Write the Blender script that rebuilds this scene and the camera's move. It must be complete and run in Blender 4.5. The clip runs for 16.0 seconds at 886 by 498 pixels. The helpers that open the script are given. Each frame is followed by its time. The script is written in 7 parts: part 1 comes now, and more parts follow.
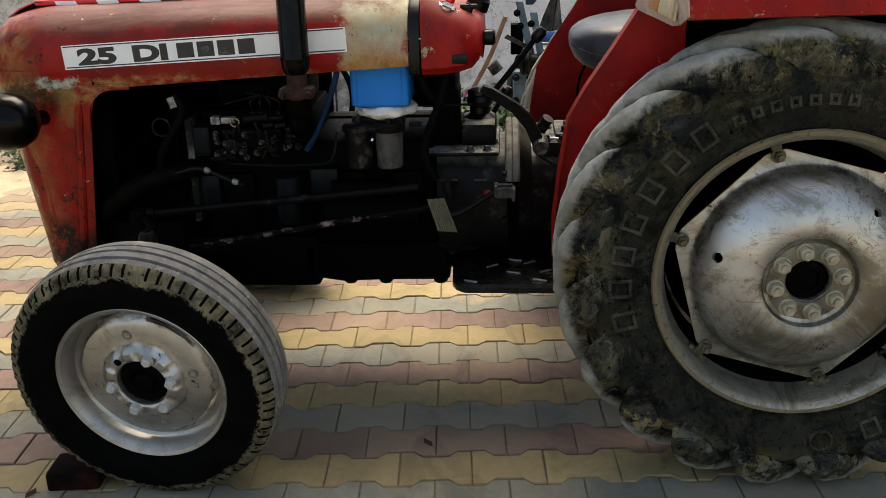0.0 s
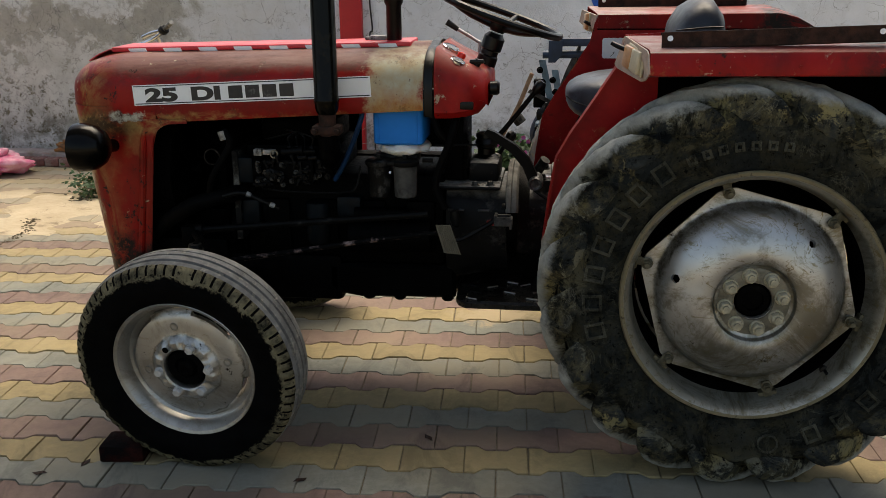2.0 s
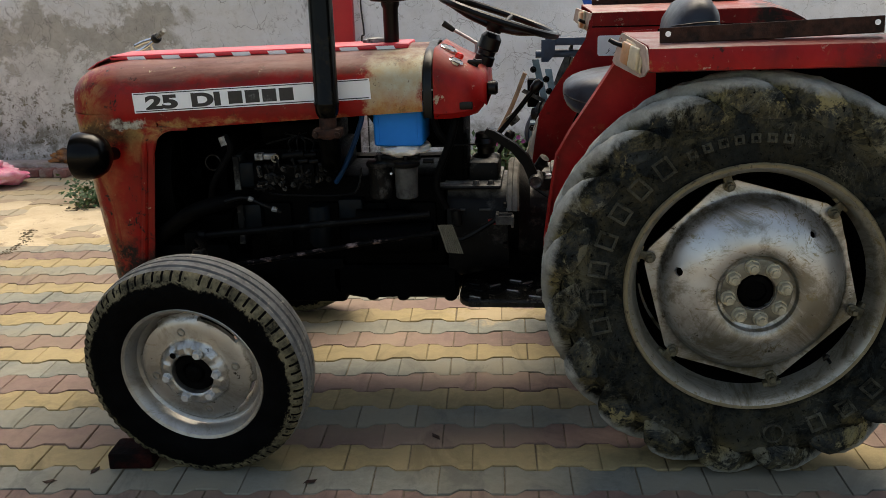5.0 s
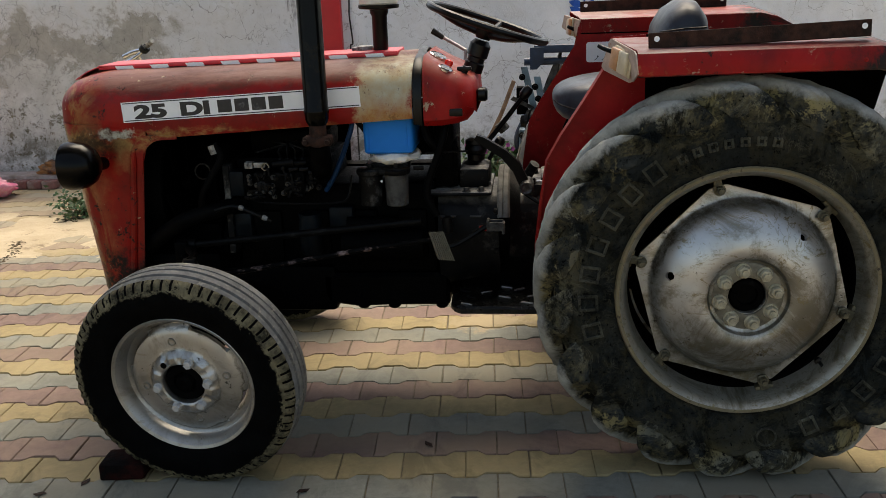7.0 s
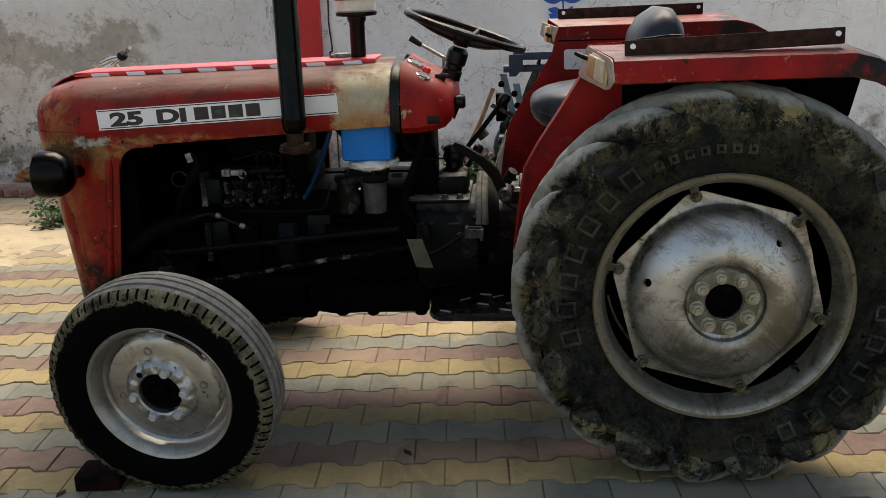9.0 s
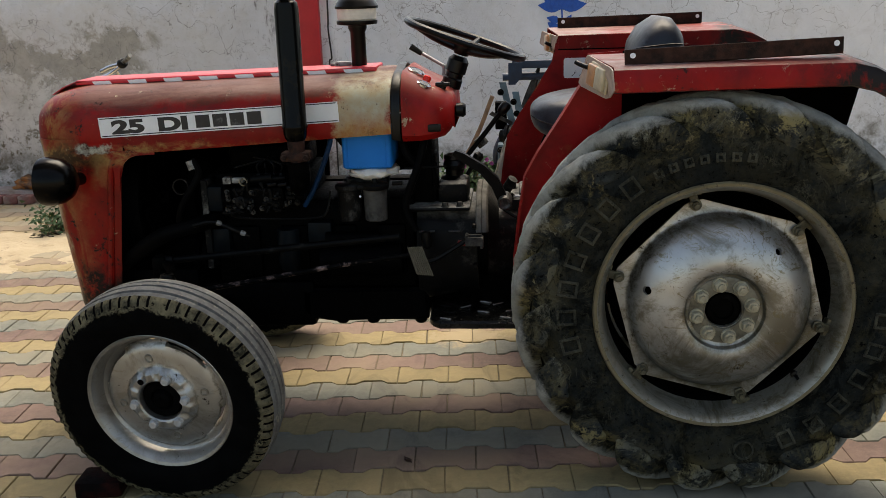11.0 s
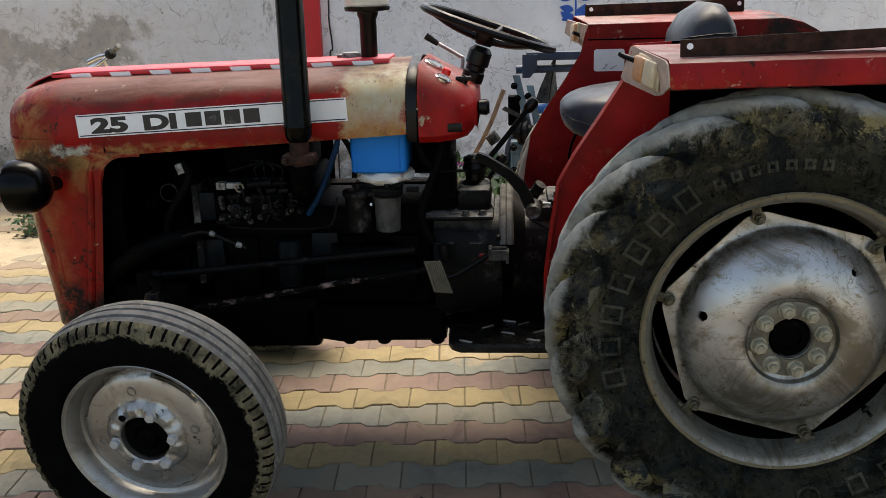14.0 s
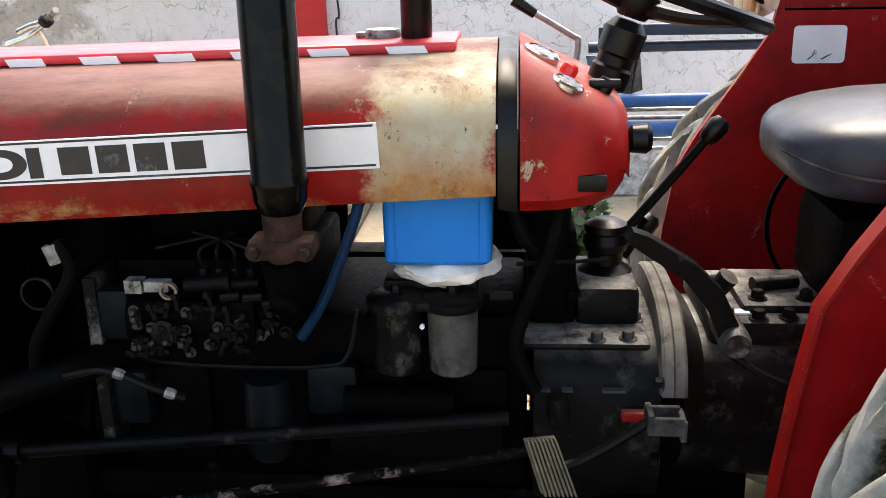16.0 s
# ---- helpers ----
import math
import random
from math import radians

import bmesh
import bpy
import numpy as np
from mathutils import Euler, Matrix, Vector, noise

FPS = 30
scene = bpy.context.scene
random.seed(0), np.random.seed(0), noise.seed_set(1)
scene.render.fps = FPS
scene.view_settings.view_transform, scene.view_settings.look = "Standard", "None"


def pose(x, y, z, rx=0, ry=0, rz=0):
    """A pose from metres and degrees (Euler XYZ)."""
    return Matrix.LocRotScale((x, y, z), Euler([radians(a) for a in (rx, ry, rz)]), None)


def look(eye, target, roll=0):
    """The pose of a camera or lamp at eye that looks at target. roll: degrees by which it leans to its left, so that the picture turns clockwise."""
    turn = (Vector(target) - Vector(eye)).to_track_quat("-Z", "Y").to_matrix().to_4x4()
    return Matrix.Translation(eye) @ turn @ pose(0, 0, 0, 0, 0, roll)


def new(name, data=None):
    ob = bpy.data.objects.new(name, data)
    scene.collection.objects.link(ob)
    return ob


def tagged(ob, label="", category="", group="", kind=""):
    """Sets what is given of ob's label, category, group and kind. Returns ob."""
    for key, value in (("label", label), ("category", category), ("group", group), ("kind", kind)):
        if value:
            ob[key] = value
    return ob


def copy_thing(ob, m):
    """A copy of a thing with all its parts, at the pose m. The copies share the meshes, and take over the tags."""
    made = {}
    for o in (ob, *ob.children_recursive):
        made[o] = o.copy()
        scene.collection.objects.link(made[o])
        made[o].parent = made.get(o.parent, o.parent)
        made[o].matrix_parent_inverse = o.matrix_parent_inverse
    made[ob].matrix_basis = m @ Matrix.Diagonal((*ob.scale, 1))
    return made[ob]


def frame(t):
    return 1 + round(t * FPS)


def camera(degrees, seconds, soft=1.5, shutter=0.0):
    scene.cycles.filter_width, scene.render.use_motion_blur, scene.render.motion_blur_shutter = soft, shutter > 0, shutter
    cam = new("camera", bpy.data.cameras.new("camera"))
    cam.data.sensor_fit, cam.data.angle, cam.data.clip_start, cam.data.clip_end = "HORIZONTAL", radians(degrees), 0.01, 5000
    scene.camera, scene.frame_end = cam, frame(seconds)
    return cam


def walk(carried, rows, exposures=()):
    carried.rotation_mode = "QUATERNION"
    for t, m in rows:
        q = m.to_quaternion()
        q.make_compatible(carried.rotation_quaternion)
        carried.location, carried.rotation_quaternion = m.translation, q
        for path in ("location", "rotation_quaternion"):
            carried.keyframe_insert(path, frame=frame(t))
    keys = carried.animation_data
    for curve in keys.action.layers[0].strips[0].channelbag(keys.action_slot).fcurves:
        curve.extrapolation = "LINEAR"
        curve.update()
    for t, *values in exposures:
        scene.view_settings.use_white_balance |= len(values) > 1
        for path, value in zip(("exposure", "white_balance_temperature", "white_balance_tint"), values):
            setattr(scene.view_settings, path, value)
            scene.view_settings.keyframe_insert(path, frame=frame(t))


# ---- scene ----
cam = camera(49.9, 16.0, soft=0.35)
PATH = [
    (0, (0.078, -0.142, 1.461), (-0.058, 1.729, 0.766), -1.7),
    (0.5, (0.166, -0.338, 1.47), (0.017, 1.541, 0.801), -1.7),
    (1, (0.286, -0.476, 1.471), (0.125, 1.402, 0.803), -1.7),
    (1.5, (0.278, -0.531, 1.488), (0.054, 1.362, 0.882), -0.5),
    (2, (0.235, -0.553, 1.495), (0.005, 1.345, 0.91), -0.5),
    (2.5, (0.205, -0.56, 1.495), (-0.024, 1.338, 0.908), -0.7),
    (3, (0.201, -0.558, 1.496), (-0.025, 1.34, 0.906), -1.0),
    (5.5, (0.204, -0.581, 1.49), (-0.005, 1.323, 0.915), -1.9),
    (6, (0.207, -0.582, 1.488), (0.004, 1.324, 0.919), -2.0),
    (6.5, (0.199, -0.58, 1.485), (0.001, 1.329, 0.92), -2.0),
    (7, (0.199, -0.576, 1.483), (0.006, 1.334, 0.921), -2.1),
    (7.5, (0.205, -0.567, 1.483), (0.023, 1.345, 0.925), -2.1),
    (8, (0.21, -0.563, 1.486), (0.038, 1.352, 0.932), -2.0),
    (8.5, (0.213, -0.563, 1.484), (0.05, 1.353, 0.932), -2.0),
    (9, (0.21, -0.57, 1.484), (0.055, 1.346, 0.934), -2.0),
    (11.5, (0.203, -0.58, 1.488), (0.053, 1.342, 0.954), -1.9),
    (12, (0.211, -0.576, 1.488), (0.063, 1.346, 0.953), -2.0),
    (12.5, (0.205, -0.573, 1.487), (0.061, 1.35, 0.956), -1.9),
    (13, (0.15, -0.567, 1.483), (0.008, 1.356, 0.953), -1.4),
    (13.5, (0.107, -0.476, 1.469), (-0.033, 1.444, 0.928), -1.5),
    (14, (0.105, -0.237, 1.462), (-0.037, 1.68, 0.91), -1.7),
    (14.5, (0.069, 0.022, 1.441), (-0.087, 1.934, 0.875), -1.7),
    (15, (-0.028, 0.359, 1.461), (-0.176, 2.27, 0.89), -1.2),
    (15.5, (-0.097, 0.715, 1.414), (-0.238, 2.623, 0.833), -1.2),
    (16, (-0.166, 1.128, 1.38), (-0.311, 3.025, 0.763), -1.2),
]
LIGHT = [(0.0, 1.29, 8200, 8), (0.5, 1.5, 8150, 8), (1.0, 0.99, 8100, 8), (1.6, 0.79, 8050, 7), (2.1, 0.78, 8050, 7), (2.8, 0.93, 8000, 7), (12.5, 0.87, 7930, 7), (14.0, 1.09, 7650, 8), (15.0, 1.53, 7600, 9), (15.5, 1.39, 7700, 9), (16.0, 2.05, 7700, 11)]
walk(cam, [(t, look(eye, target, roll)) for t, eye, target, roll in PATH], LIGHT)

# ---- light ----
world = bpy.data.worlds.new("sky")
scene.world = world
world.use_nodes = True
wn = world.node_tree
sky = wn.nodes.new("ShaderNodeTexSky")
sky.sky_type, sky.sun_disc = "NISHITA", False
sky.sun_elevation, sky.sun_rotation = radians(64), radians(10)
sky.dust_density = 3.0
wn.nodes["Background"].inputs["Strength"].default_value = 0.15
wn.links.new(sky.outputs["Color"], wn.nodes["Background"].inputs["Color"])
sun = new("sun", bpy.data.lights.new("sun", "SUN"))
sun.data.energy, sun.data.angle, sun.data.color = 2.05, radians(40), (1.0, 0.985, 0.965)
sun.matrix_world = look((0.8, 7.3, 9.5), (0, 2.7, 0))

# ---- materials ----


class Mat:
    """A node material with a few shorthands."""

    def __init__(self, name, rough=0.6, metal=0.0, spec=0.5):
        self.m = bpy.data.materials.new(name)
        self.m.use_nodes = True
        self.t = self.m.node_tree
        self.b = self.t.nodes["Principled BSDF"]
        self.b.inputs["Roughness"].default_value = rough
        self.b.inputs["Metallic"].default_value = metal
        self.b.inputs["Specular IOR Level"].default_value = spec
        self.tc = self.t.nodes.new("ShaderNodeTexCoord")
        self.co = self.tc.outputs["Object"]

    def placed(self):
        """Take the pattern from the place in the yard, so that repeats differ."""
        self.co = self.t.nodes.new("ShaderNodeNewGeometry").outputs["Position"]
        return self

    def link(self, a, b):
        self.t.links.new(a, b)

    def noise(self, scale, detail=6.0, rough=0.6, dist=0.0, stretch=None, seed=0.0):
        n = self.t.nodes.new("ShaderNodeTexNoise")
        n.inputs["Scale"].default_value = scale
        n.inputs["Detail"].default_value = detail
        n.inputs["Roughness"].default_value = rough
        n.inputs["Distortion"].default_value = dist
        mp = self.t.nodes.new("ShaderNodeMapping")
        mp.inputs["Location"].default_value = (seed, seed * 0.7, seed * 1.3)
        if stretch:
            mp.inputs["Scale"].default_value = stretch
        self.link(self.co, mp.inputs["Vector"])
        self.link(mp.outputs["Vector"], n.inputs["Vector"])
        return n.outputs["Fac"]

    def ramp(self, fac, a, b, lo=(0, 0, 0), hi=(1, 1, 1)):
        r = self.t.nodes.new("ShaderNodeValToRGB")
        r.color_ramp.elements[0].position, r.color_ramp.elements[1].position = a, b
        r.color_ramp.elements[0].color, r.color_ramp.elements[1].color = (*lo, 1), (*hi, 1)
        self.link(fac, r.inputs["Fac"])
        return r.outputs["Color"]

    def mix(self, fac, a, b, mode="MIX"):
        n = self.t.nodes.new("ShaderNodeMix")
        n.data_type, n.blend_type = "RGBA", mode
        for sock, v in ((n.inputs[0], fac), (n.inputs[6], a), (n.inputs[7], b)):
            if isinstance(v, (int, float)):
                sock.default_value = v
            elif isinstance(v, tuple):
                sock.default_value = (*v, 1)
            else:
                self.link(v, sock)
        return n.outputs[2]

    def math(self, op, a, b=0.0, clamp=False):
        n = self.t.nodes.new("ShaderNodeMath")
        n.operation, n.use_clamp = op, clamp
        for sock, v in ((n.inputs[0], a), (n.inputs[1], b)):
            if isinstance(v, (int, float)):
                sock.default_value = v
            else:
                self.link(v, sock)
        return n.outputs[0]

    def xyz(self):
        n = self.t.nodes.new("ShaderNodeSeparateXYZ")
        self.link(self.co, n.inputs[0])
        return n.outputs

    def up(self):
        g = self.t.nodes.new("ShaderNodeNewGeometry")
        n = self.t.nodes.new("ShaderNodeSeparateXYZ")
        self.link(g.outputs["Normal"], n.inputs[0])
        return n.outputs["Z"]

    def rand(self):
        return self.t.nodes.new("ShaderNodeObjectInfo").outputs["Random"]

    def range(self, v, a, b, c=0.0, d=1.0):
        n = self.t.nodes.new("ShaderNodeMapRange")
        for i, q in enumerate((a, b, c, d)):
            n.inputs[i + 1].default_value = q
        self.link(v, n.inputs[0])
        return n.outputs[0]

    def color(self, c):
        if isinstance(c, tuple):
            self.b.inputs["Base Color"].default_value = (*c, 1)
        else:
            self.link(c, self.b.inputs["Base Color"])
        return self

    def rough(self, v):
        self.link(v, self.b.inputs["Roughness"])
        return self

    def bump(self, h, strength=0.3, dist=0.01):
        n = self.t.nodes.new("ShaderNodeBump")
        n.inputs["Strength"].default_value, n.inputs["Distance"].default_value = strength, dist
        self.link(h, n.inputs["Height"])
        self.link(n.outputs["Normal"], self.b.inputs["Normal"])
        return self


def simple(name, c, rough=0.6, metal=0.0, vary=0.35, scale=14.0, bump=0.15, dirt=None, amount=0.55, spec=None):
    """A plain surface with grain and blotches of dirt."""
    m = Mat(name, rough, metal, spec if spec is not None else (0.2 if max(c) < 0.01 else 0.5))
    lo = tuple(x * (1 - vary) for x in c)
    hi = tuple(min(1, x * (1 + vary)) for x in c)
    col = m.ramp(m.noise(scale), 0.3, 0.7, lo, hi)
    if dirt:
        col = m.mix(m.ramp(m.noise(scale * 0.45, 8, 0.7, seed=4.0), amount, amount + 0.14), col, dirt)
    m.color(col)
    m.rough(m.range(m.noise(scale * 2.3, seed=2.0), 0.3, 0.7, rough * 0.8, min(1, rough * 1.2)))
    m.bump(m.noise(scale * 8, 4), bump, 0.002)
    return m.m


def red_paint(name, base, worn, dusty=0.6):
    """Old tractor paint: sun-bleached and dusty on top, chipped to primer and rust."""
    m = Mat(name, 0.45, 0, 0.18)
    col = m.ramp(m.noise(4, 8, 0.65, 0.4), 0.28, 0.74, tuple(x * 0.4 for x in base), tuple(min(1, x * 1.3) for x in base))
    top = m.math("MULTIPLY", m.ramp(m.up(), 0.25, 0.9), m.range(m.noise(6, 8, 0.7, stretch=(0.5, 1, 2.2)), 0.3, 0.62, 0.15, 1.0), True)
    top = m.math("MULTIPLY", top, dusty)
    col = m.mix(top, col, (0.2, 0.105, 0.08))
    stain = m.ramp(m.noise(6, 10, 0.75, 0.6, stretch=(1, 1, 0.6), seed=3.0), 0.57, 0.64)
    col = m.mix(m.math("MULTIPLY", stain, worn * 0.8), col, (0.27, 0.15, 0.045))
    grime = m.ramp(m.noise(7, 10, 0.78, 0.5, stretch=(1.6, 1.6, 0.7), seed=17.0), 0.55, 0.67)
    col = m.mix(m.math("MULTIPLY", grime, worn * 0.75), col, (0.035, 0.012, 0.008))
    chip = m.ramp(m.noise(20, 10, 0.75, 0.5, seed=7.0), 0.62, 0.645)
    col = m.mix(m.math("MULTIPLY", chip, worn), col, (0.38, 0.32, 0.22))
    rust = m.ramp(m.noise(15, 10, 0.8, seed=11.0), 0.61, 0.64)
    col = m.mix(m.math("MULTIPLY", rust, min(1, worn * 1.3)), col, (0.02, 0.009, 0.006))
    m.color(col)
    m.rough(m.range(m.noise(12, 7), 0.3, 0.7, 0.3, 0.62))
    m.bump(m.math("SUBTRACT", m.noise(50, 6), m.math("MULTIPLY", chip, 0.6)), 0.25, 0.002)
    return m


M = {}
RED = (0.34, 0.008, 0.007)
M["red"] = red_paint("red_paint", RED, 0.95).m
M["red_clean"] = red_paint("red_paint_sound", (0.36, 0.006, 0.008), 0.3, 0.2).m

hm = Mat("weathered_hood_paint", 0.42, 0, 0.2)
ox, oy, oz = hm.xyz()
wob = hm.range(hm.noise(13, 9, 0.75, seed=21.0), 0.3, 0.7, -0.035, 0.035)
col = hm.ramp(hm.noise(3.5, 8, 0.65, 0.5), 0.3, 0.72, (0.1, 0.003, 0.0025), (0.34, 0.007, 0.005))
# sun-bleached brown band over the shoulder
bz = hm.math("ADD", hm.math("SUBTRACT", oz, hm.math("MULTIPLY", ox, 0.035)), hm.math("MULTIPLY", wob, 0.5))
band = hm.math("MULTIPLY", hm.range(bz, 1.16, 1.19), hm.range(hm.math("ADD", ox, wob), -1.33, -1.2), True)
bleached = hm.ramp(hm.noise(10, 10, 0.75, 0.3, stretch=(0.35, 1, 1.5), seed=2.0), 0.36, 0.68, (0.08, 0.028, 0.022), (0.21, 0.108, 0.09))
col = hm.mix(hm.math("MULTIPLY", band, 0.9), col, bleached)
dark_edge = hm.math("MULTIPLY", hm.math("MULTIPLY", hm.range(bz, 1.14, 1.165), hm.range(bz, 1.2, 1.175)), hm.ramp(hm.noise(9, 10, 0.78, 0.4, stretch=(0.6, 1, 1.6), seed=61.0), 0.46, 0.6), True)
col = hm.mix(hm.math("MULTIPLY", dark_edge, 0.75), col, (0.06, 0.02, 0.012))
# yellow-brown stains low on the sides and down the nose
low = hm.math("MULTIPLY", hm.range(hm.math("ADD", oz, hm.math("MULTIPLY", wob, 0.7)), 1.016, 0.994), hm.range(oz, 0.93, 0.96), True)
low = hm.math("MULTIPLY", low, hm.ramp(hm.noise(5, 9, 0.75, stretch=(0.5, 1, 1), seed=13.0), 0.42, 0.5))
fore = hm.math("MULTIPLY", hm.range(hm.math("ADD", ox, wob), -1.22, -1.36), hm.ramp(hm.noise(6, 10, 0.78, 0.6, stretch=(1, 1, 0.5), seed=23.0), 0.47, 0.54), True)
cheek = hm.math("MULTIPLY", hm.range(oz, 0.98, 0.85), hm.ramp(hm.noise(5, 9, 0.7, 0.5, stretch=(1, 1, 0.45), seed=29.0), 0.45, 0.68), True)
yellow = hm.ramp(hm.noise(18, 9, 0.75, seed=37.0), 0.35, 0.65, (0.2, 0.085, 0.02), (0.42, 0.27, 0.1))
col = hm.mix(hm.math("MULTIPLY", low, 0.92), col, yellow)
col = hm.mix(hm.math("MULTIPLY", fore, 0.75), col, yellow)
col = hm.mix(hm.math("MULTIPLY", cheek, 0.4), col, (0.14, 0.02, 0.006))
# ochre run below the scrape, flaked front edge, darker patch round the lamp
run = hm.math("MULTIPLY", hm.math("MULTIPLY", hm.range(hm.math("ADD", ox, hm.math("MULTIPLY", wob, 0.6)), -1.215, -1.18), hm.range(hm.math("ADD", ox, hm.math("MULTIPLY", wob, 0.6)), -1.135, -1.15)), hm.range(hm.math("ADD", oz, wob), 0.86, 0.95), True)
col = hm.mix(hm.math("MULTIPLY", hm.math("MULTIPLY", run, hm.range(oz, 1.0, 0.985)), 0.75), col, yellow)
lead = hm.math("ADD", hm.math("ADD", ox, hm.math("MULTIPLY", oz, 0.145)), hm.math("MULTIPLY", wob, 0.9))
lead = hm.math("MULTIPLY", hm.range(lead, -1.222, -1.25), hm.range(oz, 0.88, 0.8), True)
lead = hm.math("MULTIPLY", lead, hm.ramp(hm.noise(9, 9, 0.75, 0.4, stretch=(1, 1, 0.5), seed=57.0), 0.4, 0.5))
col = hm.mix(hm.math("MULTIPLY", lead, 0.85), col, hm.ramp(hm.noise(14, 9, 0.78, seed=59.0), 0.44, 0.56, (0.26, 0.12, 0.03), (0.42, 0.36, 0.24)))
dark_zone = hm.math("MULTIPLY", hm.math("MULTIPLY", hm.range(hm.math("ADD", oz, wob), 0.9, 0.94), hm.range(hm.math("ADD", oz, wob), 1.03, 0.99)), hm.math("MULTIPLY", hm.range(hm.math("ADD", ox, wob), -1.15, -1.22), hm.ramp(hm.noise(10, 10, 0.78, 0.5, seed=63.0), 0.42, 0.52)), True)
col = hm.mix(hm.math("MULTIPLY", dark_zone, 0.85), col, (0.02, 0.007, 0.004))
# the scrape above the cheek
sx = hm.math("MULTIPLY", hm.range(hm.math("ADD", ox, wob), -1.25, -1.23), hm.range(hm.math("ADD", ox, wob), -1.12, -1.14), True)
sz = hm.math("MULTIPLY", hm.range(hm.math("ADD", oz, hm.math("MULTIPLY", wob, 0.6)), 0.978, 0.984), hm.range(hm.math("ADD", oz, hm.math("MULTIPLY", wob, 0.6)), 1.016, 1.01), True)
col = hm.mix(hm.math("MULTIPLY", sx, sz), col, hm.ramp(hm.noise(25, 9, 0.75, seed=3.0), 0.4, 0.55, (0.06, 0.02, 0.012), (0.45, 0.42, 0.33)))
# the bare patch at the tank end of the hood
left = hm.range(hm.math("ADD", ox, wob), -0.378, -0.35)
right = hm.range(hm.math("ADD", ox, wob), -0.175, -0.2)
upz = hm.range(hm.math("ADD", oz, hm.math("MULTIPLY", wob, 1.3)), 1.235, 1.165)
patch = hm.math("MULTIPLY", hm.math("MULTIPLY", left, right), upz, True)
pale = hm.ramp(hm.noise(12, 9, 0.75, seed=33.0), 0.34, 0.62, (0.42, 0.42, 0.33), (0.4, 0.31, 0.18))
ochre = hm.ramp(hm.noise(12, 9, 0.75, seed=35.0), 0.34, 0.62, (0.44, 0.3, 0.12), (0.3, 0.09, 0.025))
inner = hm.mix(hm.range(hm.math("ADD", oz, wob), 1.12, 1.03), pale, ochre)
col = hm.mix(patch, col, inner)
speck = hm.ramp(hm.noise(38, 10, 0.78, stretch=(1.6, 1.6, 0.7), seed=5.0), 0.61, 0.635)
col = hm.mix(hm.math("MULTIPLY", speck, hm.range(patch, 0, 1, 0.25, 0.9)), col, (0.08, 0.025, 0.015))
# chips and rust, thickest on the nose
nose_w = hm.range(ox, -0.95, -1.15, 0.35, 1.0)
chip = hm.ramp(hm.noise(17, 10, 0.76, 0.5, seed=7.0), 0.635, 0.655)
col = hm.mix(hm.math("MULTIPLY", chip, nose_w), col, (0.36, 0.29, 0.18))
rust = hm.ramp(hm.noise(13, 10, 0.8, 0.3, seed=11.0), 0.59, 0.615)
col = hm.mix(hm.math("MULTIPLY", rust, nose_w), col, (0.018, 0.008, 0.006))
toe = hm.math("MULTIPLY", hm.range(hm.math("ADD", oz, hm.math("MULTIPLY", wob, 1.5)), 0.59, 0.54), hm.ramp(hm.noise(11, 9, 0.75, seed=43.0), 0.4, 0.5), True)
col = hm.mix(toe, col, (0.012, 0.006, 0.005))
hm.color(col)
hm.rough(hm.math("ADD", hm.range(hm.noise(12, 7), 0.3, 0.7, 0.3, 0.5), hm.math("MULTIPLY", band, 0.15)))
hm.bump(hm.math("SUBTRACT", hm.noise(55, 6), hm.math("ADD", hm.math("MULTIPLY", chip, 0.7), rust)), 0.25, 0.002)
M["hood"] = hm.m

fm = red_paint("mudguard_paint", (0.27, 0.004, 0.0035), 0.7, 0.25)
ox, oy, oz = fm.xyz()
col = fm.b.inputs["Base Color"].links[0].from_socket
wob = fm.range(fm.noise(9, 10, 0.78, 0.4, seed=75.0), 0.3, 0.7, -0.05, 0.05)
dust = fm.math("MULTIPLY", fm.range(fm.up(), 0.6, 0.95), fm.ramp(fm.noise(7, 9, 0.75, 0.4, stretch=(0.6, 1, 1), seed=71.0), 0.36, 0.55), True)
col = fm.mix(fm.math("MULTIPLY", dust, fm.range(fm.math("ADD", ox, wob), 0.85, 0.55, 0.08, 0.5)), col, fm.ramp(fm.noise(20, 9, 0.7, seed=73.0), 0.35, 0.6, (0.3, 0.25, 0.21), (0.52, 0.49, 0.45)))
dark_zone = fm.range(fm.math("ADD", oz, fm.math("MULTIPLY", wob, 0.5)), 1.19, 1.182)
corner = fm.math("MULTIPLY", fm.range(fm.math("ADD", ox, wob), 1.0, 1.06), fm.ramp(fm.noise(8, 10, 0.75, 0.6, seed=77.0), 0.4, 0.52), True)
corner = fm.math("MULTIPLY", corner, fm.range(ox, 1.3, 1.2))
col = fm.mix(fm.math("MAXIMUM", fm.math("MULTIPLY", dark_zone, fm.range(ox, 1.25, 1.15)), corner), col, (0.012, 0.008, 0.007))
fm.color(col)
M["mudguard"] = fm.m


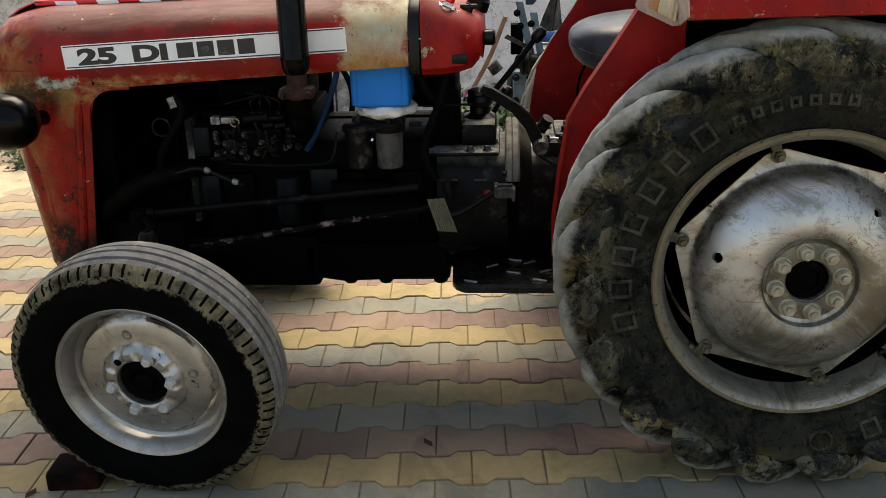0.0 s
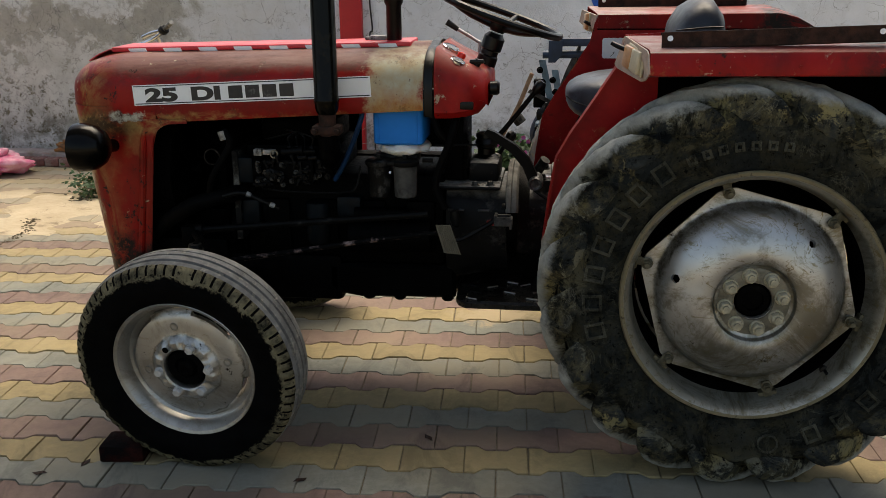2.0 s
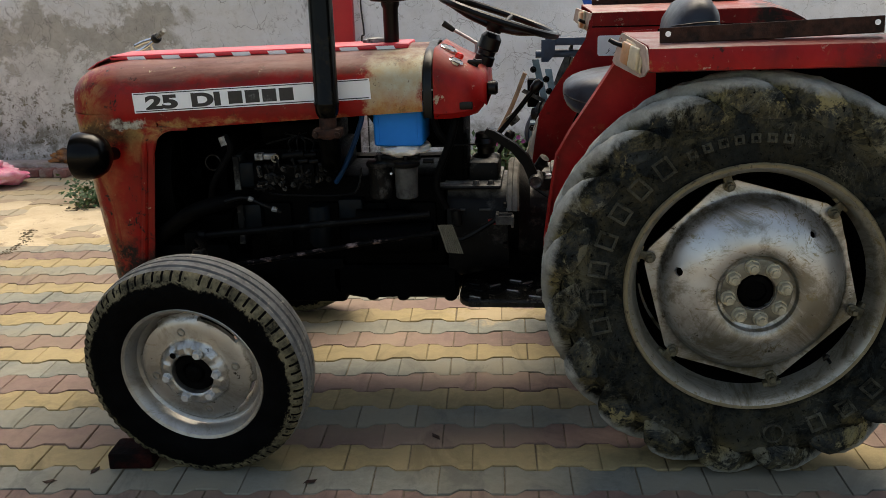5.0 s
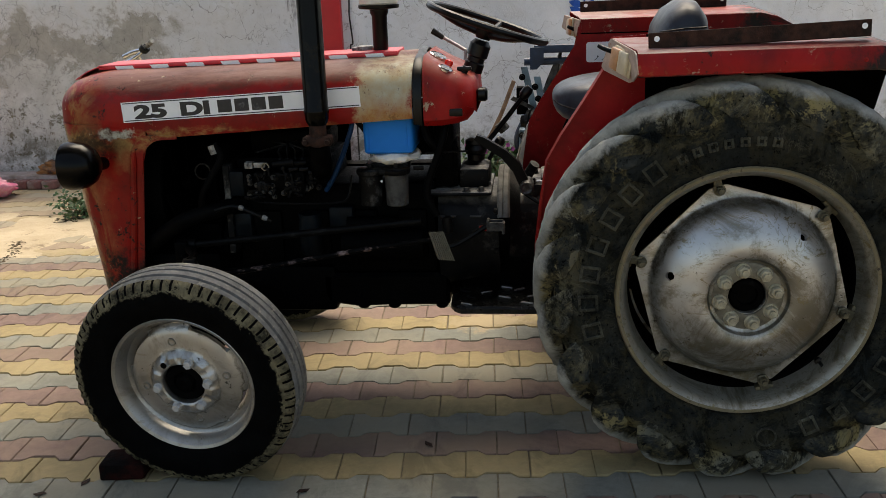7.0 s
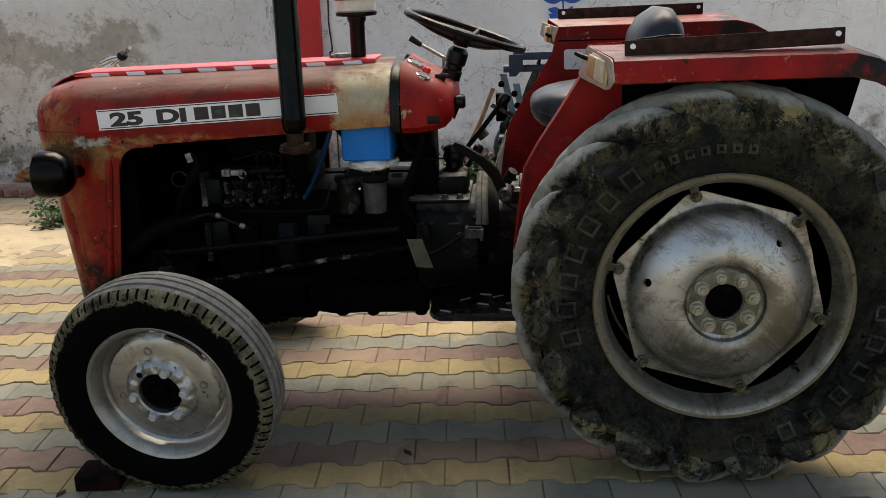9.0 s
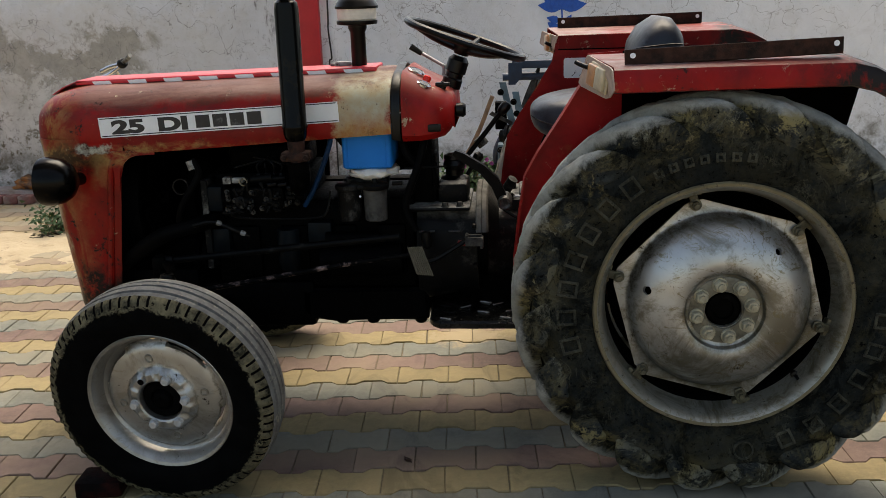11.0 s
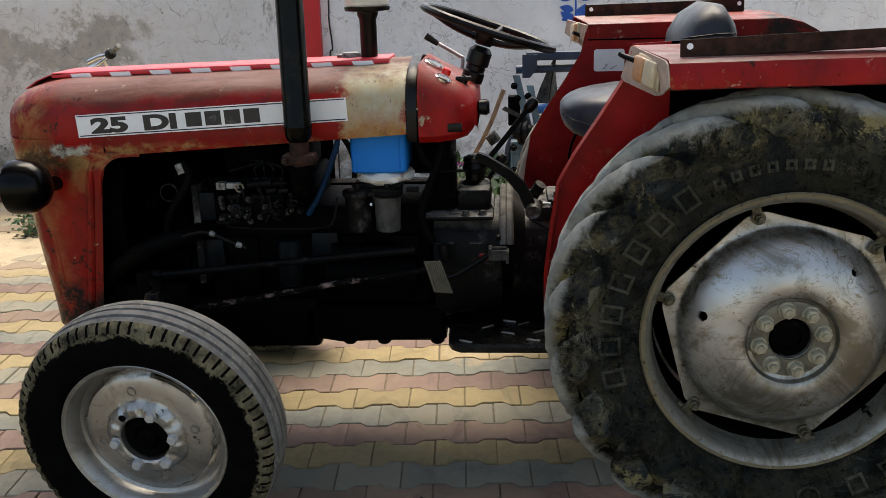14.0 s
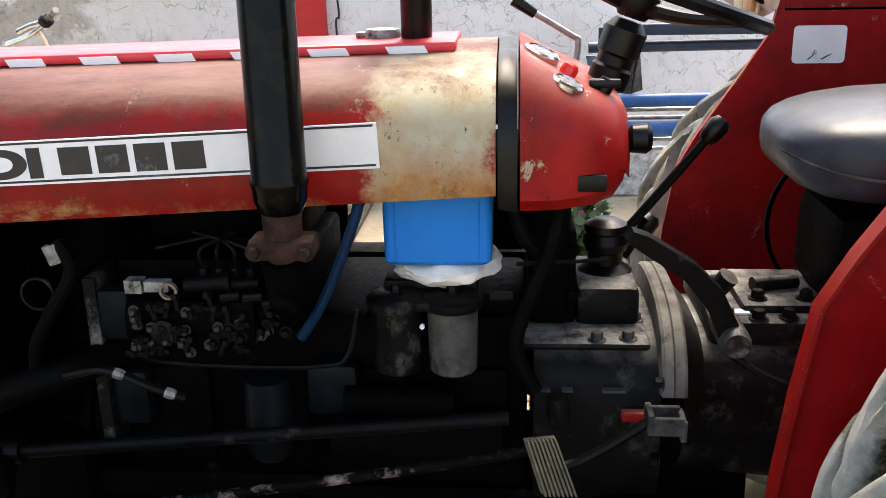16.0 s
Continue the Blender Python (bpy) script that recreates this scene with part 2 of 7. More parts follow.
M["black_paint"] = simple("black_enamel", (0.0012, 0.0012, 0.0011), 0.22, 0, 0.4, 7, 0.1, (0.016, 0.012, 0.004), 0.54, 0.12)
# greasy iron near black: the engine bay's low light is put into it
M["grease"] = simple("shade_black_greasy_iron", (0.001, 0.001, 0.001), 0.55, 0.0, 0.6, 26, 0.6, (0.014, 0.0135, 0.012), 0.6, 0.03)
# pale flecks: dust, with small metal glints put into the colour
M["iron"] = simple("dusty_glinting_iron", (0.004, 0.004, 0.0039), 0.4, 0.0, 0.5, 18, 0.5, (0.09, 0.086, 0.079), 0.58, 0.1)
M["steel"] = simple("worn_bright_steel", (0.35, 0.34, 0.32), 0.4, 0.7, 0.4, 25, 0.2, (0.1, 0.08, 0.06), 0.58)
M["rust"] = simple("rusty_steel", (0.034, 0.014, 0.009), 0.75, 0.0, 0.6, 30, 0.5, (0.007, 0.005, 0.004), 0.5, 0.2)
M["plastic"] = simple("black_plastic", (0.0012, 0.0012, 0.0013), 0.36, 0, 0.3, 15, 0.08, (0.016, 0.015, 0.014), 0.68, 0.22)
M["blue_plastic"] = simple("blue_plastic", (0.0, 0.17, 0.56), 0.5, 0, 0.12, 6, 0.05, (0.0, 0.11, 0.36), 0.62, 0.15)
M["blue_paint"] = simple("navy_implement_paint", (0.01, 0.025, 0.055), 0.5, 0, 0.4, 12, 0.2, (0.04, 0.045, 0.05), 0.6)
M["blue_tube"] = simple("bright_blue_tube_paint", (0.012, 0.1, 0.32), 0.45, 0, 0.3, 12, 0.2, (0.25, 0.3, 0.36), 0.66)
M["cloth"] = simple("pale_rag", (0.74, 0.71, 0.64), 0.9, 0, 0.15, 30, 0.6, (0.3, 0.25, 0.17), 0.66)
M["pink"] = simple("pink_plastic_sack", (0.72, 0.14, 0.25), 0.5, 0, 0.2, 8, 0.3, (0.78, 0.42, 0.47), 0.46)
M["white_paint"] = simple("faded_cream_paint", (0.42, 0.31, 0.25), 0.6, 0, 0.25, 30, 0.2, (0.15, 0.05, 0.038), 0.58)
M["decal"] = simple("white_decal", (0.78, 0.79, 0.8), 0.45, 0, 0.07, 14, 0.05, (0.45, 0.42, 0.38), 0.6)
M["ink"] = simple("black_decal_ink", (0.012, 0.012, 0.014), 0.5, 0, 0.4, 30, 0.05, (0.22, 0.22, 0.22), 0.6)
M["tape_red"] = simple("red_tape", (0.62, 0.03, 0.045), 0.35, 0, 0.15, 8, 0.05, (0.6, 0.16, 0.16), 0.6)
M["tape_white"] = simple("white_tape", (0.82, 0.84, 0.87), 0.35, 0, 0.06, 8, 0.03, (0.6, 0.5, 0.5), 0.66)
M["chrome"] = simple("dull_chrome", (0.6, 0.6, 0.6), 0.2, 1.0, 0.15, 20, 0.05, (0.3, 0.27, 0.24), 0.6)
M["orange"] = simple("faded_orange_lens", (0.5, 0.24, 0.1), 0.35, 0, 0.25, 25, 0.2, (0.25, 0.17, 0.1), 0.58)
M["amber_pale"] = simple("dusty_pale_lens", (0.5, 0.42, 0.28), 0.35, 0, 0.25, 25, 0.2, (0.26, 0.19, 0.11), 0.56)
M["red_lens"] = simple("red_lens", (0.7, 0.02, 0.01), 0.2, 0, 0.1, 20, 0.02)
M["grip"] = simple("worn_grey_grip", (0.22, 0.21, 0.19), 0.7, 0, 0.4, 40, 0.3, (0.06, 0.055, 0.05), 0.5)
M["dial"] = simple("dial_face", (0.3, 0.3, 0.3), 0.3, 0, 0.2, 20, 0.02)
M["seat"] = simple("black_vinyl", (0.016, 0.019, 0.028), 0.44, 0, 0.5, 6, 0.3, (0.055, 0.07, 0.097), 0.54, 0.3)
# red brick with the shade under the tyre put into its colour
M["chock"] = simple("shaded_red_brick", (0.02, 0.005, 0.004), 0.95, 0, 0.5, 22, 0.6, (0.004, 0.003, 0.003), 0.46, 0.05)
M["brick"] = simple("old_red_brick", (0.2, 0.085, 0.07), 0.9, 0, 0.4, 18, 0.5, (0.3, 0.23, 0.19), 0.5)
M["leaf"] = simple("green_leaf", (0.034, 0.075, 0.02), 0.55, 0, 0.5, 20, 0.1)
M["petal"] = simple("pink_petal", (0.5, 0.1, 0.35), 0.6, 0, 0.2, 20, 0.1)
M["pole_red"] = simple("red_pole_paint", (0.46, 0.012, 0.02), 0.45, 0, 0.15, 5, 0.1, (0.3, 0.03, 0.03), 0.66)
M["wire"] = simple("black_cable", (0.012, 0.012, 0.012), 0.5)
M["blue_wall"] = simple("blue_wall_paint", (0.015, 0.09, 0.4), 0.8, 0, 0.25, 20, 0.1, (0.3, 0.38, 0.5), 0.72)
M["wood"] = simple("old_brown_stick", (0.2, 0.12, 0.07), 0.8, 0, 0.3, 20, 0.3)

# silver wheel paint, streaked with dust, oil and rust


def wheel_paint(name, lo, hi, grime, drips, metal=0.8, seams=(), dull=0.0):
    m = Mat(name, 0.36, metal)
    col = m.ramp(m.noise(5), 0.3, 0.7, lo, hi)
    col = m.mix(m.math("MULTIPLY", m.ramp(m.noise(3.5, 10, 0.78, 1.0, seed=3.0), 0.5, 0.6), grime), col, (0.15, 0.135, 0.095))
    col = m.mix(m.math("MULTIPLY", m.ramp(m.noise(14, 10, 0.8, 1.2, stretch=(1, 1, 2.2), seed=13.0), 0.56, 0.62), grime), col, (0.2, 0.165, 0.085))
    vein = m.range(m.math("ABSOLUTE", m.math("SUBTRACT", m.noise(7, 6, 0.6, 1.6, seed=83.0), 0.5)), 0.014, 0.005)
    vein = m.math("MULTIPLY", vein, m.ramp(m.noise(3, 4, 0.6, seed=85.0), 0.48, 0.6), True)
    col = m.mix(m.math("MULTIPLY", vein, drips), col, (0.19, 0.16, 0.1))
    col = m.mix(m.ramp(m.noise(28, 10, 0.78, seed=8.0), 0.625, 0.65), col, (0.02, 0.015, 0.01))
    if seams:
        # seam rings: dried oil and soil, with recess shade put into the colour
        px_, py_, pz_ = m.xyz()
        rad = m.math("SQRT", m.math("ADD", m.math("MULTIPLY", px_, px_), m.math("MULTIPLY", pz_, pz_)))
        rad = m.math("ADD", rad, m.range(m.noise(12, 9, 0.75, 0.6, seed=21.0), 0.3, 0.7, -0.012, 0.012))
        for r0, wide, much in seams:
            near = m.range(m.math("ABSOLUTE", m.math("SUBTRACT", rad, r0)), wide, wide * 0.25, 0.0, much)
            col = m.mix(m.math("MULTIPLY", near, m.ramp(m.noise(9, 9, 0.75, seed=27.0), 0.36, 0.56)), col, (0.055, 0.047, 0.03))
        # brown patches, denser towards the bottom
        low = m.math("MULTIPLY", m.range(m.math("ADD", pz_, m.range(m.noise(6, 9, 0.72, 0.8, seed=29.0), 0.3, 0.7, -0.14, 0.14)), -0.04, -0.16), m.ramp(m.noise(10, 10, 0.78, 0.8, seed=35.0), 0.4, 0.6), True)
        col = m.mix(m.math("MULTIPLY", low, 0.55 * drips), col, (0.13, 0.115, 0.07))
    m.color(col).rough(m.range(m.noise(15), 0.3, 0.7, 0.3 + dull, 0.5 + dull)).bump(m.noise(9, 3), 0.15, 0.01)
    return m.m


M["silver"] = wheel_paint("silver_wheel_paint", (0.36, 0.354, 0.335), (0.5, 0.493, 0.47), 0.4, 0.1, 0.9, ((0.174, 0.005, 0.7), (0.109, 0.005, 0.5)), 0.02)
M["rim_silver"] = wheel_paint("soiled_silver_rim_paint", (0.25, 0.237, 0.195), (0.4, 0.383, 0.325), 1.0, 0.6, 0.7)
M["rear_silver"] = wheel_paint("dirty_silver_disc_paint", (0.34, 0.34, 0.33), (0.52, 0.52, 0.505), 0.8, 1.0, 0.8, ((0.258, 0.016, 0.95), (0.108, 0.01, 0.6)))
m = Mat("mud_dusted_rim_paint", 0.6, 0.2)
col = m.ramp(m.noise(9), 0.3, 0.7, (0.1, 0.083, 0.044), (0.2, 0.168, 0.095))
col = m.mix(m.ramp(m.noise(16, 9, 0.75, 0.5, seed=3.0), 0.46, 0.6), col, (0.15, 0.12, 0.07))
col = m.mix(m.ramp(m.noise(50, 9, 0.75, seed=8.0), 0.56, 0.62), col, (0.03, 0.02, 0.01))
m.color(col).bump(m.noise(60), 0.3, 0.003)
M["rim_dusty"] = m.m

# tyre rubber
m = Mat("black_tyre_rubber", 0.8, 0, 0.03)
m.color(m.ramp(m.noise(20), 0.3, 0.75, (0.0006, 0.0006, 0.0006), (0.003, 0.003, 0.003))).bump(m.noise(90), 0.2, 0.002)
M["rubber"] = m.m
m = Mat("dusty_tread_rubber", 0.8, 0, 0.3).placed()
col = m.ramp(m.noise(10, 8, 0.7), 0.35, 0.7, (0.06, 0.06, 0.059), (0.19, 0.189, 0.183))
col = m.mix(m.ramp(m.noise(30, 9, 0.75, seed=6.0), 0.55, 0.65), col, (0.25, 0.235, 0.195))
m.color(col).bump(m.noise(70, 6), 0.4, 0.003)
M["tread"] = m.m
m = Mat("black_sidewall_with_mud_on_its_shoulder", 0.85, 0, 0.04)
tx, ty, tz = m.xyz()
rad = m.math("SQRT", m.math("ADD", m.math("MULTIPLY", tx, tx), m.math("MULTIPLY", tz, tz)))
black = m.ramp(m.noise(20), 0.3, 0.75, (0.0006, 0.0006, 0.0006), (0.003, 0.003, 0.003))
mud = m.ramp(m.noise(16, 9, 0.78), 0.36, 0.62, (0.02, 0.019, 0.014), (0.17, 0.148, 0.092))
mud = m.mix(m.ramp(m.noise(60, 8, 0.75, seed=6.0), 0.55, 0.62), mud, (0.006, 0.006, 0.005))
ragged = m.math("ADD", rad, m.range(m.noise(22, 10, 0.8, 0.5, seed=15.0), 0.3, 0.7, -0.02, 0.014))
m.color(m.mix(m.range(ragged, 0.304, 0.309), black, mud)).bump(m.noise(90, 6), 0.5, 0.003)
M["shoulder"] = m.m


def field_rubber(name, dark, light, mud, amount, lift, crest=None):
    """Black field-tyre rubber under a thin, streaky film of dried mud, thicker towards the tread."""
    m = Mat(name, 0.85, 0, 0.08)
    px_, py_, pz_ = m.xyz()
    rad = m.math("SQRT", m.math("ADD", m.math("MULTIPLY", px_, px_), m.math("MULTIPLY", pz_, pz_)))
    m.placed()
    col = m.ramp(m.noise(13, 9, 0.78), 0.36, 0.66, dark, light)
    film = m.math("MULTIPLY", m.ramp(m.noise(7, 10, 0.75, 0.9, seed=6.0), 0.44, 0.58), m.ramp(m.noise(40, 8, 0.75, seed=9.0), 0.32, 0.56), True)
    film = m.math("MULTIPLY", film, m.range(rad, 0.43, 0.55, 0.22, 0.9))
    col = m.mix(m.math("MULTIPLY", film, amount), col, mud)
    pale = m.math("MULTIPLY", m.ramp(m.noise(8, 10, 0.76, 0.6, seed=61.0), 0.52, 0.565), m.range(rad, 0.45, 0.54, 0.12, 1.0), True)
    col = m.mix(pale, col, m.mix(m.ramp(m.noise(5, 4, 0.6, seed=64.0), 0.42, 0.56), lift, tuple(x * 1.25 for x in mud)))
    wet = m.math("MULTIPLY", m.ramp(m.noise(6, 9, 0.72, 0.8, seed=66.0), 0.53, 0.6), 0.85)
    col = m.mix(wet, col, tuple(x * 0.5 for x in dark))
    col = m.mix(m.ramp(m.noise(60, 6, 0.75, seed=16.0), 0.57, 0.63), col, tuple(x * 0.4 for x in dark))
    streak = m.math("MULTIPLY", m.range(m.math("ABSOLUTE", m.math("SUBTRACT", m.noise(8, 8, 0.7, 1.5, seed=51.0), 0.5)), 0.016, 0.004), m.ramp(m.noise(3, 4, 0.6, seed=53.0), 0.5, 0.6), True)
    col = m.mix(m.math("MULTIPLY", streak, 0.6), col, lift)
    if crest:
        edge = m.math("ADD", rad, m.range(m.noise(16, 9, 0.75, 0.4, seed=71.0), 0.3, 0.7, -0.014, 0.014))
        dry = m.ramp(m.noise(12, 9, 0.74, seed=73.0), 0.34, 0.66, tuple(x * 0.5 for x in crest), crest)
        col = m.mix(m.range(edge, 0.556, 0.576), col, dry)
    m.color(col).bump(m.noise(38, 10, 0.78), 0.9, 0.008)
    return m.m


M["field_tyre"] = field_rubber("mud_stained_field_tyre", (0.003, 0.0038, 0.0034), (0.02, 0.023, 0.022), (0.12, 0.097, 0.041), 0.55, (0.1, 0.096, 0.068))
M["field_lug"] = field_rubber("mud_caked_lug_rubber", (0.003, 0.0038, 0.0036), (0.038, 0.043, 0.042), (0.19, 0.157, 0.072), 0.65, (0.17, 0.165, 0.125), (0.45, 0.45, 0.41))
# paler than the sidewall: light on the raised edges is put into the colour
M["field_mark"] = field_rubber("lit_relief_rubber", (0.014, 0.015, 0.012), (0.075, 0.074, 0.056), (0.16, 0.142, 0.085), 0.8, (0.16, 0.155, 0.125))
m = Mat("pale_dried_mud_tyre", 0.95).placed()
col = m.ramp(m.noise(9, 8, 0.7), 0.32, 0.68, (0.12, 0.12, 0.11), (0.27, 0.27, 0.255))
col = m.mix(m.ramp(m.noise(12, 9, 0.75, 0.6, seed=6.0), 0.52, 0.62), col, (0.3, 0.26, 0.17))
col = m.mix(m.ramp(m.noise(20, 9, 0.75, seed=16.0), 0.6, 0.66), col, (0.04, 0.04, 0.036))
m.color(col).bump(m.noise(35, 8, 0.7), 0.7, 0.006)
M["pale_tyre"] = m.m
M["nut"] = simple("worn_olive_nut", (0.4, 0.365, 0.265), 0.5, 0.4, 0.4, 40, 0.4, (0.05, 0.035, 0.018), 0.56)
M["nut_pale"] = simple("aluminium_painted_nut", (0.46, 0.46, 0.45), 0.4, 0.3, 0.15, 40, 0.2, (0.2, 0.18, 0.13), 0.6)
M["clamp"] = simple("grimy_olive_clamp", (0.11, 0.095, 0.058), 0.6, 0.3, 0.5, 40, 0.4, (0.02, 0.015, 0.01), 0.5)
M["hub_grime"] = simple("oily_dust_on_hub", (0.16, 0.15, 0.118), 0.45, 0.5, 0.4, 22, 0.4, (0.03, 0.025, 0.015), 0.52)
# near black for recesses: their shade is put into the colour, plus mud flecks
M["under"] = simple("shade_black_with_mud", (0.0015, 0.0014, 0.0013), 0.85, 0, 0.4, 14, 0.3, (0.008, 0.0075, 0.006), 0.64, 0.03)
M["radius_rod"] = simple("flaking_pink_primer_rod", (0.002, 0.002, 0.002), 0.6, 0, 0.5, 60, 0.4, (0.26, 0.18, 0.165), 0.53, 0.05)
M["dusty_grey"] = simple("dust_coated_casting", (0.06, 0.058, 0.053), 0.75, 0, 0.5, 22, 0.4, (0.006, 0.006, 0.0055), 0.49, 0.15)
m = Mat("oily_casting_dusty_on_top", 0.5, 0, 0.1)
col = m.ramp(m.noise(18), 0.3, 0.7, (0.0015, 0.0015, 0.0015), (0.006, 0.006, 0.006))
dust = m.math("MULTIPLY", m.range(m.up(), 0.6, 0.95), m.ramp(m.noise(14, 8, 0.7, seed=4.0), 0.38, 0.6), True)
col = m.mix(dust, col, (0.2, 0.192, 0.175))
col = m.mix(m.ramp(m.noise(11, 9, 0.75, seed=8.0), 0.52, 0.66), col, (0.05, 0.047, 0.043))
m.color(col).bump(m.noise(70, 6, 0.7), 0.5, 0.003)
M["dust_top"] = m.m
M["edge_dust"] = simple("flaking_pale_plate_edge", (0.004, 0.004, 0.004), 0.6, 0, 0.5, 30, 0.3, (0.16, 0.156, 0.14), 0.53, 0.15)
M["link_black"] = simple("greasy_link_steel", (0.0025, 0.0025, 0.0025), 0.45, 0, 0.5, 25, 0.4, (0.055, 0.053, 0.05), 0.6, 0.07)
M["hose"] = simple("dull_rubber_hose", (0.0018, 0.0018, 0.0018), 0.6, 0, 0.5, 25, 0.3, (0.01, 0.0097, 0.0093), 0.58, 0.04)
M["blue_hose"] = simple("blue_rubber_hose", (0.004, 0.026, 0.07), 0.5, 0, 0.4, 20, 0.2, (0.008, 0.01, 0.012), 0.55, 0.15)
M["bowl"] = simple("smoky_filter_bowl", (0.062, 0.06, 0.055), 0.6, 0, 0.5, 22, 0.4, (0.006, 0.006, 0.0055), 0.47, 0.15)
M["steel_dull"] = simple("dusty_pump_steel", (0.06, 0.059, 0.055), 0.45, 0.3, 0.6, 80, 0.4, (0.004, 0.004, 0.004), 0.49, 0.4)
M["flange_dust"] = simple("pale_dust_on_flange", (0.12, 0.113, 0.1), 0.85, 0, 0.4, 25, 0.4, (0.02, 0.02, 0.018), 0.56, 0.1)
M["wet_grime"] = simple("wet_black_grime", (0.003, 0.003, 0.0028), 0.3, 0, 0.6, 35, 0.9, (0.02, 0.018, 0.014), 0.52, 0.25)
M["dial_pale"] = simple("dusty_dial_glass", (0.13, 0.13, 0.125), 0.25, 0, 0.25, 60, 0.05, (0.08, 0.08, 0.08), 0.56)
M["bracket_pale"] = simple("worn_pale_bracket", (0.24, 0.235, 0.22), 0.5, 0.3, 0.4, 60, 0.3, (0.01, 0.01, 0.009), 0.54, 0.3)
M["tan_metal"] = simple("worn_tan_pedal", (0.16, 0.14, 0.098), 0.6, 0.3, 0.4, 40, 0.4, (0.03, 0.026, 0.022), 0.56)
M["teal"] = simple("oily_blue_grey_paint", (0.0025, 0.005, 0.007), 0.45, 0.0, 0.5, 16, 0.3, (0.0015, 0.0015, 0.0015), 0.5, 0.12)
M["cult_light"] = simple("pale_blue_plate_paint", (0.09, 0.15, 0.19), 0.6, 0, 0.4, 14, 0.2, (0.03, 0.032, 0.034), 0.5)
M["soil"] = simple("dark_seam_soil", (0.1, 0.075, 0.042), 0.95, 0, 0.5, 30, 0.6, (0.02, 0.024, 0.012), 0.5)
M["ledge"] = simple("dusty_pink_cement", (0.42, 0.33, 0.29), 0.9, 0, 0.25, 9, 0.4, (0.26, 0.2, 0.15), 0.55)
M["yellow_tarp"] = simple("orange_tarp", (0.3, 0.11, 0.02), 0.6, 0, 0.3, 16, 0.2, (0.03, 0.02, 0.015), 0.44)


def paver_mat(name, c):
    m = Mat(name, 0.85).placed()
    k = m.range(m.rand(), 0, 1, 0.88, 1.12)
    col = m.ramp(m.noise(26, 10, 0.78), 0.3, 0.7, tuple(x * 0.74 for x in c), tuple(x * 1.18 for x in c))
    col = m.mix(m.math("MULTIPLY", m.ramp(m.noise(4.5, 10, 0.72, 0.8, seed=3.0), 0.47, 0.64), 0.6), col, tuple(x * 0.5 for x in c))
    col = m.mix(m.math("MULTIPLY", m.ramp(m.noise(9, 9, 0.75, 0.5, stretch=(0.5, 1.6, 1), seed=12.0), 0.56, 0.68), 0.5), col, tuple(x * 0.55 + 0.02 for x in c))
    col = m.mix(m.ramp(m.noise(70, 6, 0.7, seed=5.0), 0.69, 0.73), col, (0.03, 0.028, 0.022))
    w = m.t.nodes.new("ShaderNodeTexNoise")
    w.inputs["Scale"].default_value, w.inputs["Detail"].default_value = 1.7, 8
    pos = m.t.nodes.new("ShaderNodeNewGeometry")
    m.link(pos.outputs["Position"], w.inputs["Vector"])
    col = m.mix(m.ramp(w.outputs["Fac"], 0.42, 0.64), col, tuple(0.55 * x + 0.45 * y for x, y in zip(c, (0.23, 0.185, 0.11))))
    # dark tyre and water streaks across the courses
    scuff = m.ramp(m.noise(2.6, 10, 0.74, 1.2, stretch=(1.7, 0.7, 1), seed=41.0), 0.54, 0.64)
    col = m.mix(m.math("MULTIPLY", scuff, 0.55), col, tuple(x * 0.45 for x in c))
    qx, qy, qz = m.xyz()
    dx = m.math("MULTIPLY", m.math("SUBTRACT", qx, -0.02), 4.2)
    dy = m.math("MULTIPLY", m.math("SUBTRACT", qy, 3.33), 7.5)
    away = m.math("ADD", m.math("MULTIPLY", dx, dx), m.math("MULTIPLY", dy, dy))
    spill = m.math("MULTIPLY", m.range(m.math("ADD", away, m.range(m.noise(9, 10, 0.8, seed=8.0), 0.3, 0.7, -0.9, 0.9)), 0.9, 0.3), 0.85, True)
    col = m.mix(spill, col, (0.3, 0.235, 0.14))
    drift = m.math("ADD", m.math("ADD", m.math("MULTIPLY", qy, 0.8), m.math("MULTIPLY", qx, -0.45)), m.range(m.noise(4, 9, 0.75, seed=18.0), 0.3, 0.7, -0.5, 0.5))
    col = m.mix(m.range(drift, 4.3, 5.1, 0.0, 0.45), col, (0.42, 0.335, 0.22))
    mult = m.t.nodes.new("ShaderNodeCombineXYZ")
    for i in range(3):
        m.link(k, mult.inputs[i])
    col = m.mix(1.0, col, mult.outputs[0], "MULTIPLY")
    m.color(col).bump(m.noise(160, 6, 0.7), 0.35, 0.002)
    return m.m


M["paver_y"] = paver_mat("yellow_paver_concrete", (0.258, 0.198, 0.094))
M["paver_g"] = paver_mat("grey_paver_concrete", (0.155, 0.158, 0.132))
M["paver_r"] = paver_mat("red_paver_concrete", (0.172, 0.11, 0.09))
M["joint"] = simple("joint_sand", (0.13, 0.104, 0.064), 0.95, 0, 0.5, 40, 0.5)
# pale sand, with some of the far ground's sunlight put into the colour
m = Mat("sunlit_pale_sand", 0.95)
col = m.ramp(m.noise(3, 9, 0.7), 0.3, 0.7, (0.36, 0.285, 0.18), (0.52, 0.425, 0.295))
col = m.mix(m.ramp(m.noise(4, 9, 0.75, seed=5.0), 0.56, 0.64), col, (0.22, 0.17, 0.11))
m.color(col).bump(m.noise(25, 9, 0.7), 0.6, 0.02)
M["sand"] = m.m

